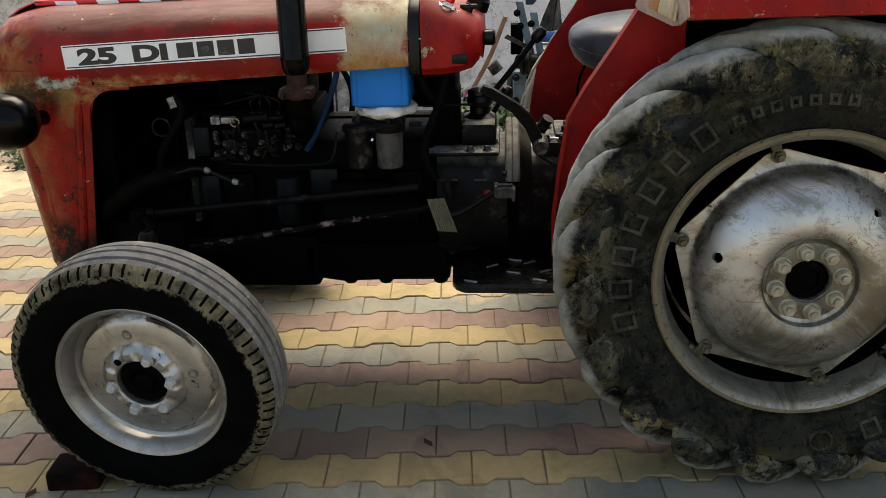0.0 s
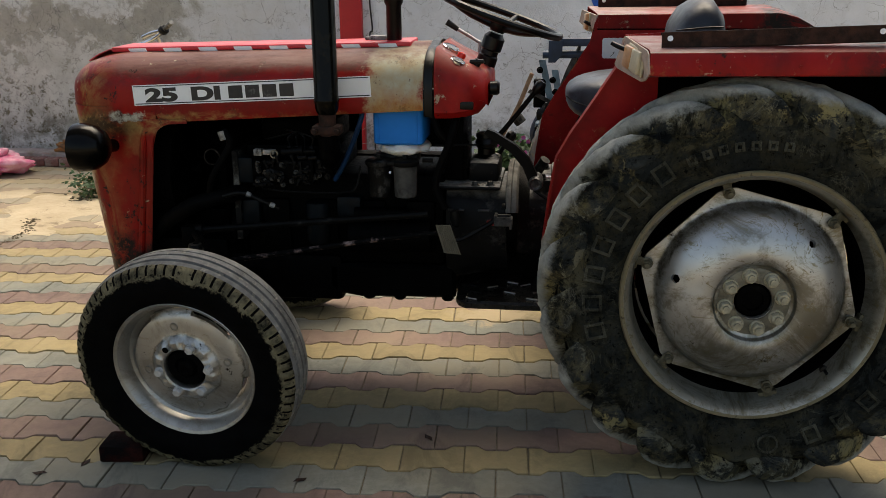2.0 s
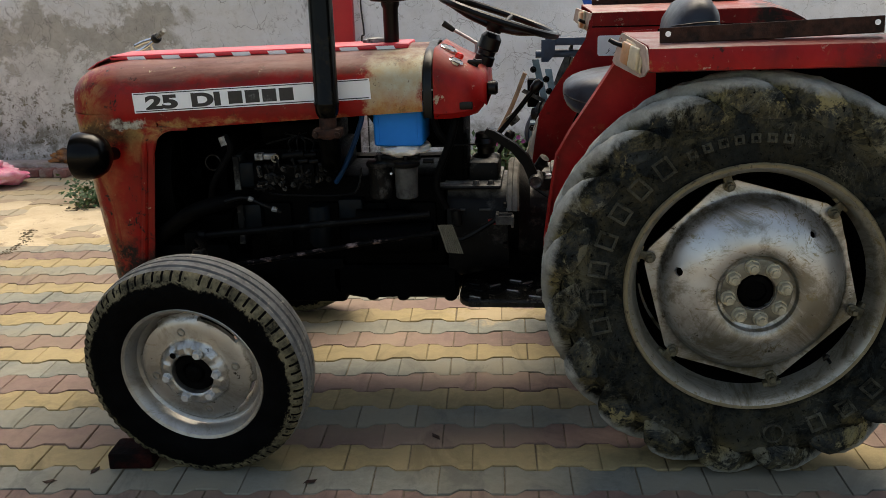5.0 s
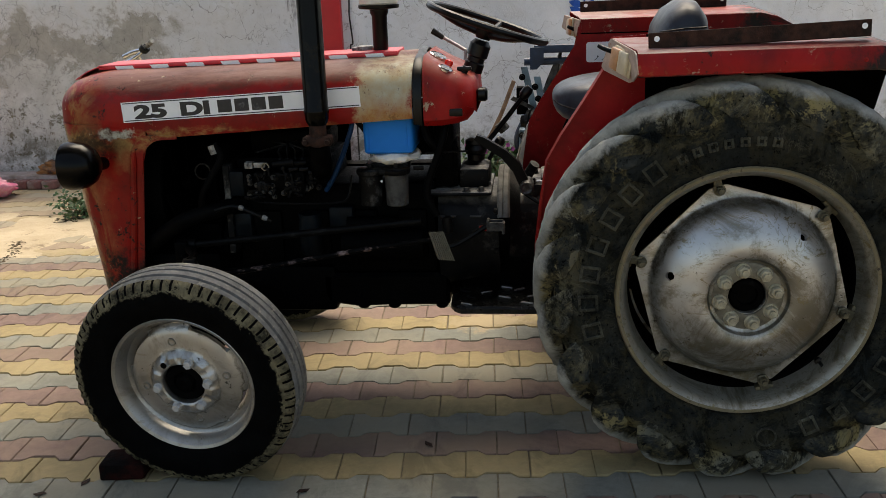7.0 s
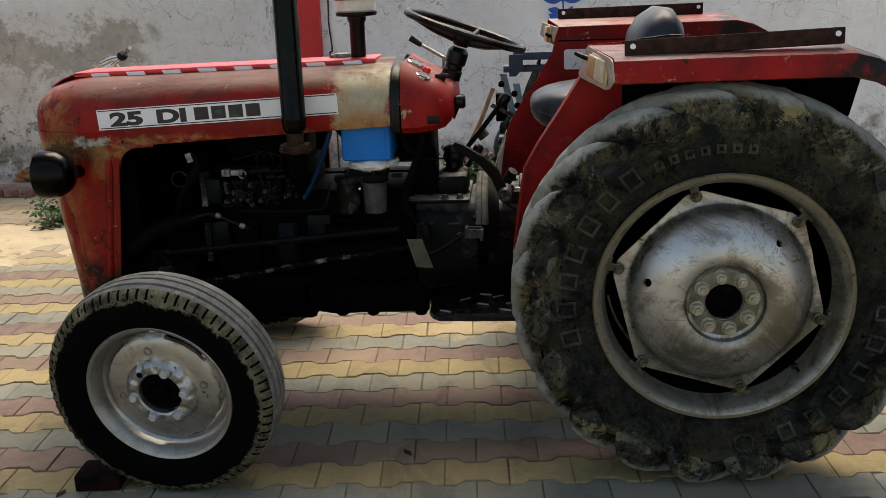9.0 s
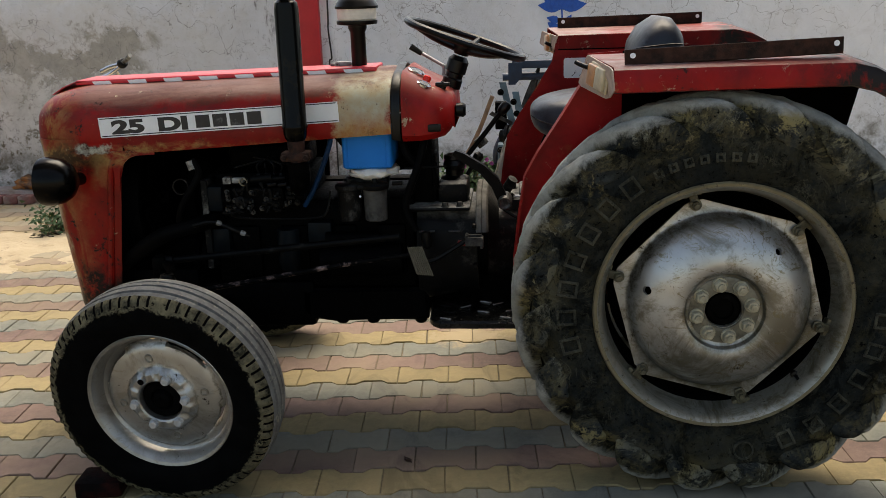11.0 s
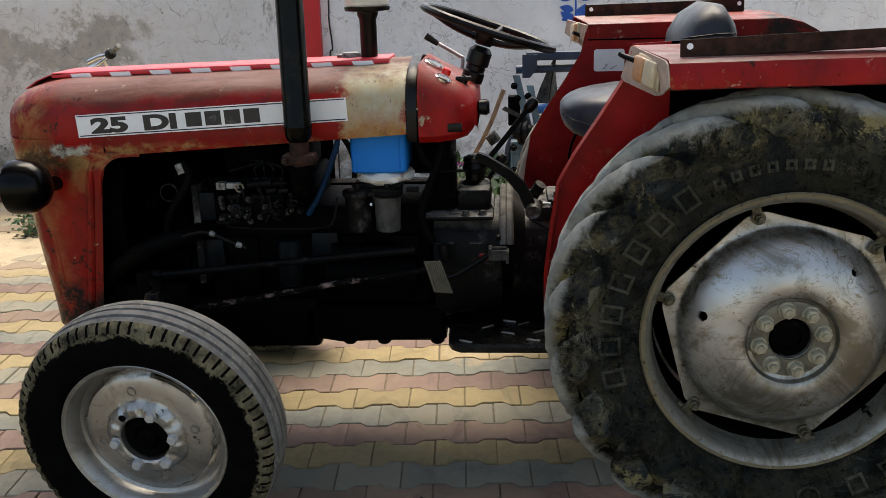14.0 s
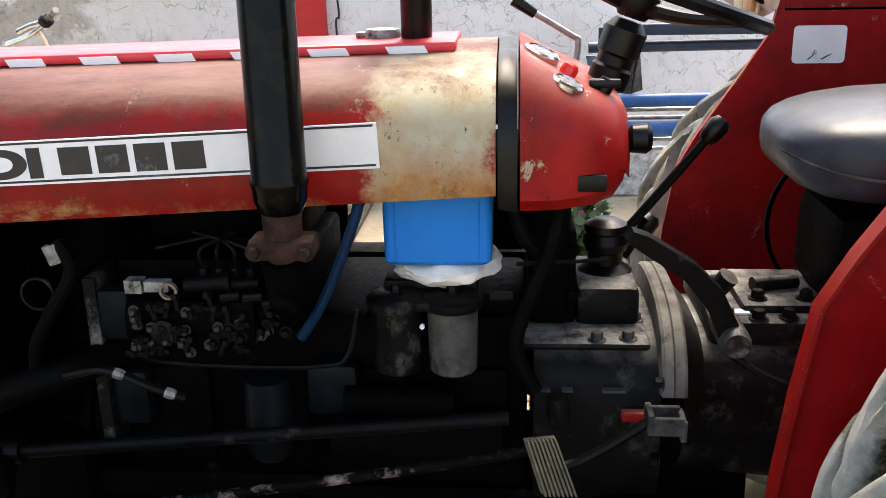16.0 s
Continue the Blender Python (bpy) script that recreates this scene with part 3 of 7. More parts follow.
# old plaster: grey wash above, peeling white and damp below
m = Mat("peeling_plaster", 0.9)
wx, wy, wz = m.xyz()
col = m.ramp(m.noise(1.6, 8, 0.62), 0.3, 0.7, (0.6, 0.607, 0.63), (0.775, 0.783, 0.81))
col = m.mix(m.math("MULTIPLY", m.ramp(m.noise(5, 9, 0.7, 0.5, seed=6.0), 0.5, 0.66), 0.35), col, (0.5, 0.49, 0.47))
wob = m.range(m.noise(2.4, 9, 0.68, 0.4, seed=9.0), 0.3, 0.7, -0.3, 0.3)
fine = m.range(m.noise(9, 10, 0.74, 0.5, seed=15.0), 0.3, 0.7, -0.12, 0.12)
zz = m.math("ADD", m.math("ADD", wz, m.math("MULTIPLY", wob, 0.6)), fine)
xx = m.math("ADD", m.math("ADD", wx, m.math("MULTIPLY", wob, 2.0)), fine)
# brown scraped band
tint = m.math("MULTIPLY", m.range(xx, -1.3, -2.4), m.range(zz, 1.5, 1.25), True)
col = m.mix(m.math("MULTIPLY", tint, 0.4), col, (0.56, 0.52, 0.44))
band = m.math("MULTIPLY", m.math("MULTIPLY", m.range(zz, 0.84, 0.9), m.range(zz, 1.24, 1.16)), m.range(xx, -2.35, -2.7), True)
brown = m.ramp(m.noise(11, 10, 0.76, 0.4, seed=2.0), 0.36, 0.62, (0.2, 0.175, 0.13), (0.36, 0.32, 0.25))
col = m.mix(m.math("MULTIPLY", band, 0.7), col, brown)
# pale peeling coat below it, with dark flaked holes
low = m.math("MULTIPLY", m.range(zz, 0.9, 0.84), m.range(xx, -2.2, -2.6), True)
col = m.mix(m.math("MULTIPLY", low, 0.85), col, m.ramp(m.noise(7, 9, 0.72, seed=44.0), 0.35, 0.65, (0.46, 0.44, 0.39), (0.66, 0.64, 0.59)))
flake = m.ramp(m.noise(17, 10, 0.78, 0.35, seed=31.0), 0.545, 0.58)
depth = m.range(zz, 0.95, 0.45, 0.1, 1.0)
flaked = m.math("MULTIPLY", m.math("MULTIPLY", flake, depth), m.range(xx, -0.6, -2.4, 0.15, 1.0), True)
col = m.mix(flaked, col, m.ramp(m.noise(30, 8, 0.75, seed=46.0), 0.35, 0.65, (0.075, 0.064, 0.04), (0.25, 0.21, 0.145)))
chips = m.math("MULTIPLY", m.ramp(m.noise(21, 10, 0.8, 0.6, seed=91.0), 0.585, 0.605), m.ramp(m.noise(2.2, 6, 0.6, seed=93.0), 0.42, 0.6), True)
col = m.mix(m.math("MULTIPLY", chips, m.range(wx, 0.5, -1.5, 0.35, 0.9)), col, (0.2, 0.185, 0.155))
damp = m.math("MULTIPLY", m.range(zz, 0.42, 0.2), m.ramp(m.noise(6, 10, 0.75, seed=41.0), 0.42, 0.58), True)
col = m.mix(m.math("MULTIPLY", damp, 0.8), col, (0.11, 0.095, 0.062))
# soot runs below the coping
runs = m.math("MULTIPLY", m.ramp(m.noise(8, 10, 0.8, 0.6, stretch=(1.5, 1, 0.3), seed=95.0), 0.55, 0.6), m.math("MULTIPLY", m.range(wx, -2.0, -1.8), m.range(wx, -1.35, -1.55)), True)
runs = m.math("MULTIPLY", runs, m.range(zz, 1.05, 1.35))
col = m.mix(runs, col, (0.12, 0.11, 0.1))
# hair cracks
wn2 = m.t.nodes.new("ShaderNodeTexNoise")
wn2.inputs["Scale"].default_value, wn2.inputs["Detail"].default_value = 3.5, 8.0
m.link(m.co, wn2.inputs["Vector"])
add = m.t.nodes.new("ShaderNodeMixRGB")
add.blend_type, add.inputs["Fac"].default_value = "ADD", 0.5
m.link(m.co, add.inputs[1])
m.link(wn2.outputs["Color"], add.inputs[2])
crack = None
for cs, wide in ((3.2, 0.012), (8.0, 0.02)):
    vor = m.t.nodes.new("ShaderNodeTexVoronoi")
    vor.feature = "DISTANCE_TO_EDGE"
    vor.inputs["Scale"].default_value = cs
    m.link(add.outputs[0], vor.inputs["Vector"])
    one = m.math("MULTIPLY", m.range(vor.outputs["Distance"], wide, wide * 0.3), m.ramp(m.noise(2.5, 8, 0.7, seed=51.0 + cs), 0.47, 0.56), True)
    crack = one if crack is None else m.math("MAXIMUM", crack, one)
col = m.mix(m.math("MULTIPLY", crack, 0.6), col, (0.14, 0.13, 0.115))
m.color(col)
hgt = m.math("SUBTRACT", m.noise(14, 10, 0.72), m.math("ADD", m.math("MULTIPLY", flaked, 0.4), m.math("MULTIPLY", crack, 0.3)))
m.bump(hgt, 0.45, 0.012)
M["plaster"] = m.m
M["house"] = simple("grey_washed_plaster", (0.12, 0.12, 0.12), 0.9, 0, 0.15, 3, 0.3)

# ---- mesh helpers ----


def mesh_of(bm, name, angle=35):
    me = bpy.data.meshes.new(name)
    bmesh.ops.recalc_face_normals(bm, faces=bm.faces)
    bm.to_mesh(me)
    bm.free()
    for p in me.polygons:
        p.use_smooth = True
    me.set_sharp_from_angle(angle=radians(angle))
    return me


def shell(bm, thickness):
    """Give open sheets a thickness."""
    bmesh.ops.recalc_face_normals(bm, faces=bm.faces)
    bm.normal_update()
    bmesh.ops.solidify(bm, geom=bm.faces[:], thickness=thickness)
    return bm


def part(name, bm, material, parent, label="", m=None, angle=35):
    """One mesh object under a thing or part."""
    ob = new(name, mesh_of(bm, name, angle))
    for q in (material if isinstance(material, (list, tuple)) else [material]):
        ob.data.materials.append(M[q] if isinstance(q, str) else q)
    ob.parent = parent
    if m is not None:
        ob.matrix_basis = m
    if label:
        ob["label"] = label
    return ob


def again(ob, m):
    """One more part on the same mesh."""
    o = ob.copy()
    scene.collection.objects.link(o)
    o.matrix_basis = m
    return o


def thing(name, place, label, category, group="", kind=""):
    ob = new(name)
    ob.matrix_basis = place
    return tagged(ob, label, category, group, kind)


def single(name, bm, material, label="", category="", group="", kind="", m=None, angle=35):
    ob = part(name, bm, material, None, "", m, angle)
    return tagged(ob, label, category, group, kind)


def box(bm, x0, x1, y0, y1, z0, z1, bevel=0.0, seg=2):
    vs = bmesh.ops.create_cube(bm, size=1)["verts"]
    for v in vs:
        v.co = Vector((x0 + (v.co.x + 0.5) * (x1 - x0), y0 + (v.co.y + 0.5) * (y1 - y0), z0 + (v.co.z + 0.5) * (z1 - z0)))
    if bevel:
        es = list({e for v in vs for e in v.link_edges})
        bmesh.ops.bevel(bm, geom=es, offset=bevel, segments=seg, affect="EDGES", profile=0.5)
    return bm


def loft(bm, rings, closed=True, cap=True):
    """Skin a list of rings of points."""
    vs = [[bm.verts.new(p) for p in r] for r in rings]
    n = len(vs[0])
    for a, b in zip(vs, vs[1:]):
        for i in range(n if closed else n - 1):
            j = (i + 1) % n
            bm.faces.new((a[i], a[j], b[j], b[i]))
    if cap and closed:
        bm.faces.new(vs[0][::-1])
        bm.faces.new(vs[-1])
    return bm


def lathe(bm, prof, origin=(0, 0, 0), axis=(0, 0, 1), seg=32, cap=True):
    """Turn (radius, height) rows about an axis."""
    q = Vector((0, 0, 1)).rotation_difference(Vector(axis).normalized())
    o = Vector(origin)
    rings = []
    for r, h in prof:
        rings.append([o + q @ Vector((max(r, 1e-4) * math.cos(a), max(r, 1e-4) * math.sin(a), h)) for a in (2 * math.pi * i / seg for i in range(seg))])
    return loft(bm, rings, True, cap)


def ring(bm, prof, origin=(0, 0, 0), axis=(0, 0, 1), seg=48):
    """Turn a closed (radius, height) outline about an axis."""
    q = Vector((0, 0, 1)).rotation_difference(Vector(axis).normalized())
    o = Vector(origin)
    vs = [[bm.verts.new(o + q @ Vector((r * math.cos(a), r * math.sin(a), h))) for r, h in prof] for a in (2 * math.pi * i / seg for i in range(seg))]
    n = len(prof)
    for i in range(seg):
        a, b = vs[i], vs[(i + 1) % seg]
        for j in range(n):
            k = (j + 1) % n
            bm.faces.new((a[j], a[k], b[k], b[j]))
    return bm


def rod(bm, a, b, r, r2=None, seg=16):
    a, b = Vector(a), Vector(b)
    d = b - a
    return lathe(bm, [(r, 0), (r if r2 is None else r2, d.length)], a, d, seg)


def smooth_line(pts, n=8):
    """A Catmull-Rom line through points."""
    pts = [Vector(p) for p in pts]
    ext = [2 * pts[0] - pts[1], *pts, 2 * pts[-1] - pts[-2]]
    out = []
    for i in range(1, len(ext) - 2):
        p0, p1, p2, p3 = ext[i - 1:i + 3]
        for k in range(n):
            t = k / n
            out.append(0.5 * (2 * p1 + (p2 - p0) * t + (2 * p0 - 5 * p1 + 4 * p2 - p3) * t * t + (3 * p1 - p0 - 3 * p2 + p3) * t ** 3))
    return out + [pts[-1]]


def tube(bm, pts, r, seg=10, n=8, curve=True):
    """A round bar or hose along a line; r may be a number or (start, end)."""
    line = smooth_line(pts, n) if curve else [Vector(p) for p in pts]
    r0, r1 = r if isinstance(r, tuple) else (r, r)
    rings, nrm = [], None
    for i, p in enumerate(line):
        d = (line[min(i + 1, len(line) - 1)] - line[max(i - 1, 0)]).normalized()
        if nrm is None:
            nrm = d.orthogonal().normalized()
        nrm = (nrm - d * nrm.dot(d)).normalized()
        side = d.cross(nrm)
        rr = r0 + (r1 - r0) * i / (len(line) - 1)
        rings.append([p + rr * (math.cos(a) * nrm + math.sin(a) * side) for a in (2 * math.pi * k / seg for k in range(seg))])
    return loft(bm, rings)


def plate(bm, pts, y0, y1, bevel=0.0):
    """A sheet with an (x, z) outline between two y planes."""
    lo = [bm.verts.new((x, y0, z)) for x, z in pts]
    hi = [bm.verts.new((x, y1, z)) for x, z in pts]
    n = len(pts)
    fs = [bm.faces.new(lo), bm.faces.new(hi[::-1])]
    for i in range(n):
        j = (i + 1) % n
        fs.append(bm.faces.new((lo[i], hi[i], hi[j], lo[j])))
    if bevel:
        es = [e for f in fs[:2] for e in f.edges]
        bmesh.ops.bevel(bm, geom=list(set(es)), offset=bevel, segments=1, affect="EDGES")
    return bm


def nut(bm, o, axis, r, h):
    return lathe(bm, [(r, 0), (r, h * 0.8), (r * 0.85, h)], o, axis, 6)


def bolt_head(bm, o, axis, r, h):
    lathe(bm, [(r * 1.5, 0), (r * 1.5, h * 0.15)], o, axis, 14)
    nut(bm, Vector(o) + Vector(axis).normalized() * h * 0.15, axis, r, h)
    return bm


def words(name, text, size, m, material, parent, stretch=1.0, bold=0.0, depth=0.0008, label=""):
    """Lettering in the built-in font, its foot at m, laid in m's x-y plane."""
    cu = bpy.data.curves.new(name, "FONT")
    cu.body, cu.size, cu.extrude, cu.offset, cu.align_x = text, size, depth, bold, "LEFT"
    tmp = bpy.data.objects.new(name, cu)
    scene.collection.objects.link(tmp)
    me = bpy.data.meshes.new_from_object(tmp.evaluated_get(bpy.context.evaluated_depsgraph_get()))
    bpy.data.objects.remove(tmp)
    me.transform(Matrix.Diagonal((stretch, 1, 1, 1)))
    me.materials.clear()
    me.materials.append(M[material])
    ob = new(name, me)
    ob.parent, ob.matrix_basis = parent, m
    if label:
        ob["label"] = label
    return ob

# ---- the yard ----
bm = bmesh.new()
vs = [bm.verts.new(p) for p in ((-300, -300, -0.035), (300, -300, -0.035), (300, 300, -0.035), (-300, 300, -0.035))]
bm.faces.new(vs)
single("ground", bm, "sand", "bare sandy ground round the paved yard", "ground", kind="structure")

WALL_Y = 6.45
bm = box(bmesh.new(), -9, 9, WALL_Y, WALL_Y + 0.23, -0.03, 1.75, 0.01, 1)
wall = single("wall_north", bm, "plaster", "grey plastered boundary wall, peeling and damp at its foot", "wall", kind="structure")

# unseen slab, added to shade the tractor and the near floor
SLAB_EDGE = 2.9
bm = box(bmesh.new(), -4.6, 2.75, 1.65, SLAB_EDGE, 2.75, 2.9, 0.01, 1)
single("ceiling", bm, "house", "unseen plain concrete slab added to shade the tractor", "ceiling", kind="structure")
bm = box(bmesh.new(), -9.25, -9.0, -2.85, 6.45, -0.03, 2.2, 0.01, 1)
single("wall_west", bm, "house", "plain plastered side wall of the yard", "wall", kind="structure")
# unseen wall, added to keep light off the right side
bm = box(bmesh.new(), 2.55, 2.75, 1.2, SLAB_EDGE, -0.03, 2.75, 0.01, 1)
single("wall_east", bm, "house", "unseen plain plastered wall added to dim the right side", "wall", kind="structure")
# unseen wall, added only as a prop for the slab
bm = box(bmesh.new(), -4.6, -4.4, 1.65, SLAB_EDGE, -0.03, 2.75, 0.01, 1)
single("wall_slab_end", bm, "house", "unseen plain plastered wall added to carry the shade slab", "wall", kind="structure")

# ---- tractor ----
CY = 2.735
tractor = thing("tractor", pose(0, CY, 0), "weathered red farm tractor with black engine and silver wheels on paving", "tractor")


def hood_ring(x, w, top, low):
    """Half-round bonnet section: upright sides, large shoulders, flat crown."""
    pts = []
    side = [(w * 0.985, low), (w, low + (1.085 - low) * 0.2), (w, low + (1.085 - low) * 0.55), (w * 0.995, 1.085)]
    for y, z in side:
        pts.append((y, z))
    for k in range(1, 9):
        a = math.pi / 2 * k / 8
        pts.append((w * (0.34 + 0.65 * math.cos(a) ** 0.85), 1.09 + (top - 0.012 - 1.09) * math.sin(a) ** 0.9))
    pts.append((w * 0.2, top - 0.004))
    pts.append((0, top))
    full = [(-y, z) for y, z in pts] + [(y, z) for y, z in pts[-2::-1]]
    return [(x, y, z) for y, z in full]


def build_hood():
    bm = bmesh.new()
    rings = []
    for x in (-0.19, -0.3, -0.5, -0.7, -0.9, -1.0, -1.08):
        f = (x + 0.19) / (-1.08 + 0.19)
        low = 1.028 - 0.05 * f
        rings.append(hood_ring(x, 0.283 - 0.006 * f, 1.225 - 0.02 * f, low))
    loft(bm, rings, closed=False, cap=False)
    shell(bm, 0.004)
    return bm


hood = part("hood", build_hood(), "hood", tractor, "faded red bonnet with rust and bare patches")


def nose_outline(z, n=22):
    """Plan of the nose cowl at a height: a rounded U, open to the rear."""
    lean = min(1.0, max(0.0, (1.06 - z) / 0.6))
    front = -1.437 + 0.087 * lean
    w = 0.277 - 0.01 * lean
    s = 1.0
    if z > 1.06:
        k = min(1.0, (z - 1.06) / 0.148)
        s = math.sqrt(max(0.0, 1 - k ** 2.3))
    pts = []
    x_c = -1.20
    for i in range(n + 1):
        a = math.pi * i / n
        c, q = math.cos(a), math.sin(a)
        ex = 0.62
        px = x_c + (front - x_c) * (abs(q) ** ex) * (0.45 + 0.55 * s)
        py = -w * (abs(c) ** ex) * (1 if c > 0 else -1)
        pts.append((px, py))
    return pts


def build_nose():
    """Cowl: hollow shell with side cheeks and a domed top."""
    bm = bmesh.new()
    rings = []
    for z in (0.44, 0.5, 0.6, 0.7, 0.8, 0.9, 0.96, 1.0, 1.03):
        pts = nose_outline(z)
        cheek = -1.10 - 0.055 * max(0.0, (0.94 - z) / 0.45)
        if z > 0.94:
            cheek = -1.085
        w0 = abs(pts[0][1])
        step = 0.009 * min(1.0, max(0.0, (0.99 - z) / 0.06))
        edge = [(cheek, w0 - 0.3 * step), (cheek - 0.022, w0), (cheek - 0.03, w0 - step), (cheek - 0.046, w0 - 0.3 * step)]
        row = [(x, -y, z) for x, y in edge] + [(x, y, z) for x, y in pts] + [(x, y, z) for x, y in edge[::-1]]
        rings.append(row)
    # dome: bonnet section shrinks towards the front
    loft(bm, rings, closed=False, cap=False)
    dome = []
    for k in range(0, 13):
        a = math.pi / 2 * k / 12
        x = -1.08 - 0.12 - 0.237 * math.sin(a) if k else -1.08
        f = math.cos(a) ** 0.55 if k < 12 else 0.02
        row = []
        for (_, y, z) in hood_ring(0, 0.277, 1.205, 1.0):
            row.append((x, y * f, 1.02 + (z - 1.02) * (f if z > 1.02 else 1)))
        dome.append(row)
    dome.insert(1, [(-1.2, y, z) for (_, y, z) in hood_ring(0, 0.277, 1.205, 1.0)])
    loft(bm, dome, closed=False, cap=False)
    shell(bm, 0.004)
    return bm


nose = part("nose_cowl", build_nose(), "hood", tractor, "red radiator cowl with chipped paint", angle=50)
# pressed bead on each cheek
for sgn in (-1, 1):
    bm = tube(bmesh.new(), [(-1.1, sgn * 0.262, 0.98), (-1.128, sgn * 0.267, 0.95), (-1.145, sgn * 0.267, 0.88), (-1.165, sgn * 0.265, 0.7), (-1.19, sgn * 0.261, 0.52)], 0.013, 10)
    part("bead", bm, "hood", nose)
    arc = [(-1.03 - 0.075 * math.sin(a), 0.9 + 0.075 * math.cos(a)) for a in (math.pi / 2 * k / 8 for k in range(9))]
    bm = plate(bmesh.new(), [(-0.98, 0.99)] + [(-0.98, 0.9765)] + arc + [(-1.112, 0.86), (-1.125, 0.86), (-1.125, 0.99)], sgn * 0.2745, sgn * 0.2785)
    part("corner_gusset", bm, "hood", nose)
bm = box(bmesh.new(), -1.3, -1.15, -0.245, 0.245, 0.41, 0.475, 0.008)
part("front_support", bm, "rust", tractor, "rusty front bracket under the cowl")

# tape along the crown
bm = bmesh.new()
n = 13
x0, x1 = -1.3, -0.25
tape = part("crown_tape", box(bm, x0, x1, -0.088, 0.088, 1.206, 1.222, 0.004), "tape_red", tractor, "red and white striped tape on the bonnet")
tape.matrix_basis = pose(0.02, 0, 0.0125, 0, -1.2, 0)
for i in range(8):
    a = x0 + 0.07 + i * 0.125
    bm = bmesh.new()
    vs = [bm.verts.new(p) for p in ((a, -0.0905, 1.2045), (a + 0.062, -0.0905, 1.2045), (a + 0.055, -0.0905, 1.217), (a - 0.007, -0.0905, 1.217))]
    bm.faces.new(vs)
    shell(bm, 0.002)
    part("white_stripe", bm, "tape_white", tape, "white reflective dash")

bm = bmesh.new()
rows = [[(x, y, z) for y in (-0.088, 0.088)] for x, z in ((-1.27, 1.205), (-1.31, 1.202), (-1.352, 1.186), (-1.392, 1.162))]
loft(bm, rows, closed=False, cap=False)
part("folded_tape_end", shell(bm, 0.003), "tape_red", tape, "red tape folded over the nose", tape.matrix_basis.inverted())

# side decal
A = Vector((-1.149, -0.2845, 1.104))
slope = math.degrees(math.atan2(1.14 - 1.104, 0.793))
DM = Matrix.Translation((-1.149, -0.287, 1.036)) @ pose(0, 0, 0, 0, -slope, 0)
bm = box(bmesh.new(), 0, 0.795, -0.001, 0.001, 0, 0.066)
decal = part("side_decal", bm, "decal", tractor, "white model plate decal with black lettering", DM)
for z in (0.0035, 0.0605):
    bm = box(bmesh.new(), 0.004, 0.79, -0.0016, -0.0008, z, z + 0.0032)
    part("decal_line", bm, "ink", decal)
words("model_lettering", "25", 0.058, pose(0.043, -0.0012, 0.0125, 90, 0, 0), "ink", decal, 1.9, 0.003)
words("model_lettering", "DI", 0.058, pose(0.197, -0.0012, 0.0125, 90, 0, 0), "ink", decal, 1.78, 0.003)
for i in range(4):
    bm = box(bmesh.new(), 0.325 + i * 0.057, 0.325 + i * 0.057 + 0.047, -0.0018, -0.0008, 0.0125, 0.0535)
    part("maker_mark", bm, "ink", decal, "dark maker's mark block")

# strap and dashboard
bm = bmesh.new()
a = hood_ring(-0.187, 0.287, 1.232, 1.01)
b = hood_ring(-0.159, 0.287, 1.231, 1.005)
c = hood_ring(-0.173, 0.291, 1.235, 1.008)
loft(bm, [a, c, b], closed=False, cap=False)
shell(bm, 0.006)
part("rubber_strap", bm, "plastic", tractor, "black rubber strap round the bonnet")


def build_dash():
    bm = bmesh.new()
    rings = []
    for x, w, top, low in ((-0.155, 0.278, 1.221, 1.0), (-0.1, 0.272, 1.19, 1.0), (-0.05, 0.26, 1.168, 1.005), (-0.018, 0.24, 1.154, 1.012), (0.0, 0.215, 1.143, 1.03), (0.011, 0.18, 1.125, 1.055)):
        pts = []
        n = 9
        r = 0.095
        for k in range(n):
            a = math.pi / 2 * k / (n - 1)
            pts.append((w - r + r * math.cos(a), top - r + r * math.sin(a)))
        low_r = 0.02
        full = [(-(w - low_r), low), (-w, low + low_r)] + [(-y, z) for y, z in pts] + [(y, z) for y, z in pts[::-1]] + [(w, low + low_r), (w - low_r, low)]
        rings.append([(x, y, z) for y, z in full])
    return loft(bm, rings)


dash = part("dashboard", build_dash(), "red", tractor, "red metal dashboard housing")
dn = Vector((0.42, 0, 0.9)).normalized()
fn = Vector((0.4, -0.13, 0.9)).normalized()
for gx, gy, gz, r in ((-0.09, -0.2, 1.168, 0.026), (-0.124, -0.085, 1.2, 0.03)):
    bm = lathe(bmesh.new(), [(r, -0.015), (r, 0.012), (r * 0.86, 0.015), (r * 0.8, 0.012)], (gx, gy, gz), fn, 24)
    g = part("gauge", bm, "chrome", dash, "round gauge with a dull chrome rim")
    bm = lathe(bmesh.new(), [(r * 0.79, 0.0), (r * 0.79, 0.0135), (0.002, 0.014)], (gx, gy, gz), fn, 24)
    part("dial", bm, "dial_pale", g, "pale dial face")
bm = lathe(bmesh.new(), [(0.013, -0.01), (0.014, 0.012), (0.011, 0.018), (0.004, 0.021)], (-0.084, -0.135, 1.18), dn, 16)
part("warning_lamp", bm, "red_lens", dash, "red warning lamp")
bm = lathe(bmesh.new(), [(0.02, -0.005), (0.02, 0.006), (0.012, 0.008), (0.012, 0.03)], (-0.034, -0.155, 1.15), dn, 18)
box(bm, -0.052, -0.004, -0.168, -0.151, 1.164, 1.178, 0.004)
part("ignition_switch", bm, "plastic", dash, "black ignition switch")
bm = lathe(bmesh.new(), [(0.012, 0), (0.022, 0.008), (0.024, 0.03), (0.018, 0.038)], (0.008, -0.15, 1.085), (1, 0, 0), 16)
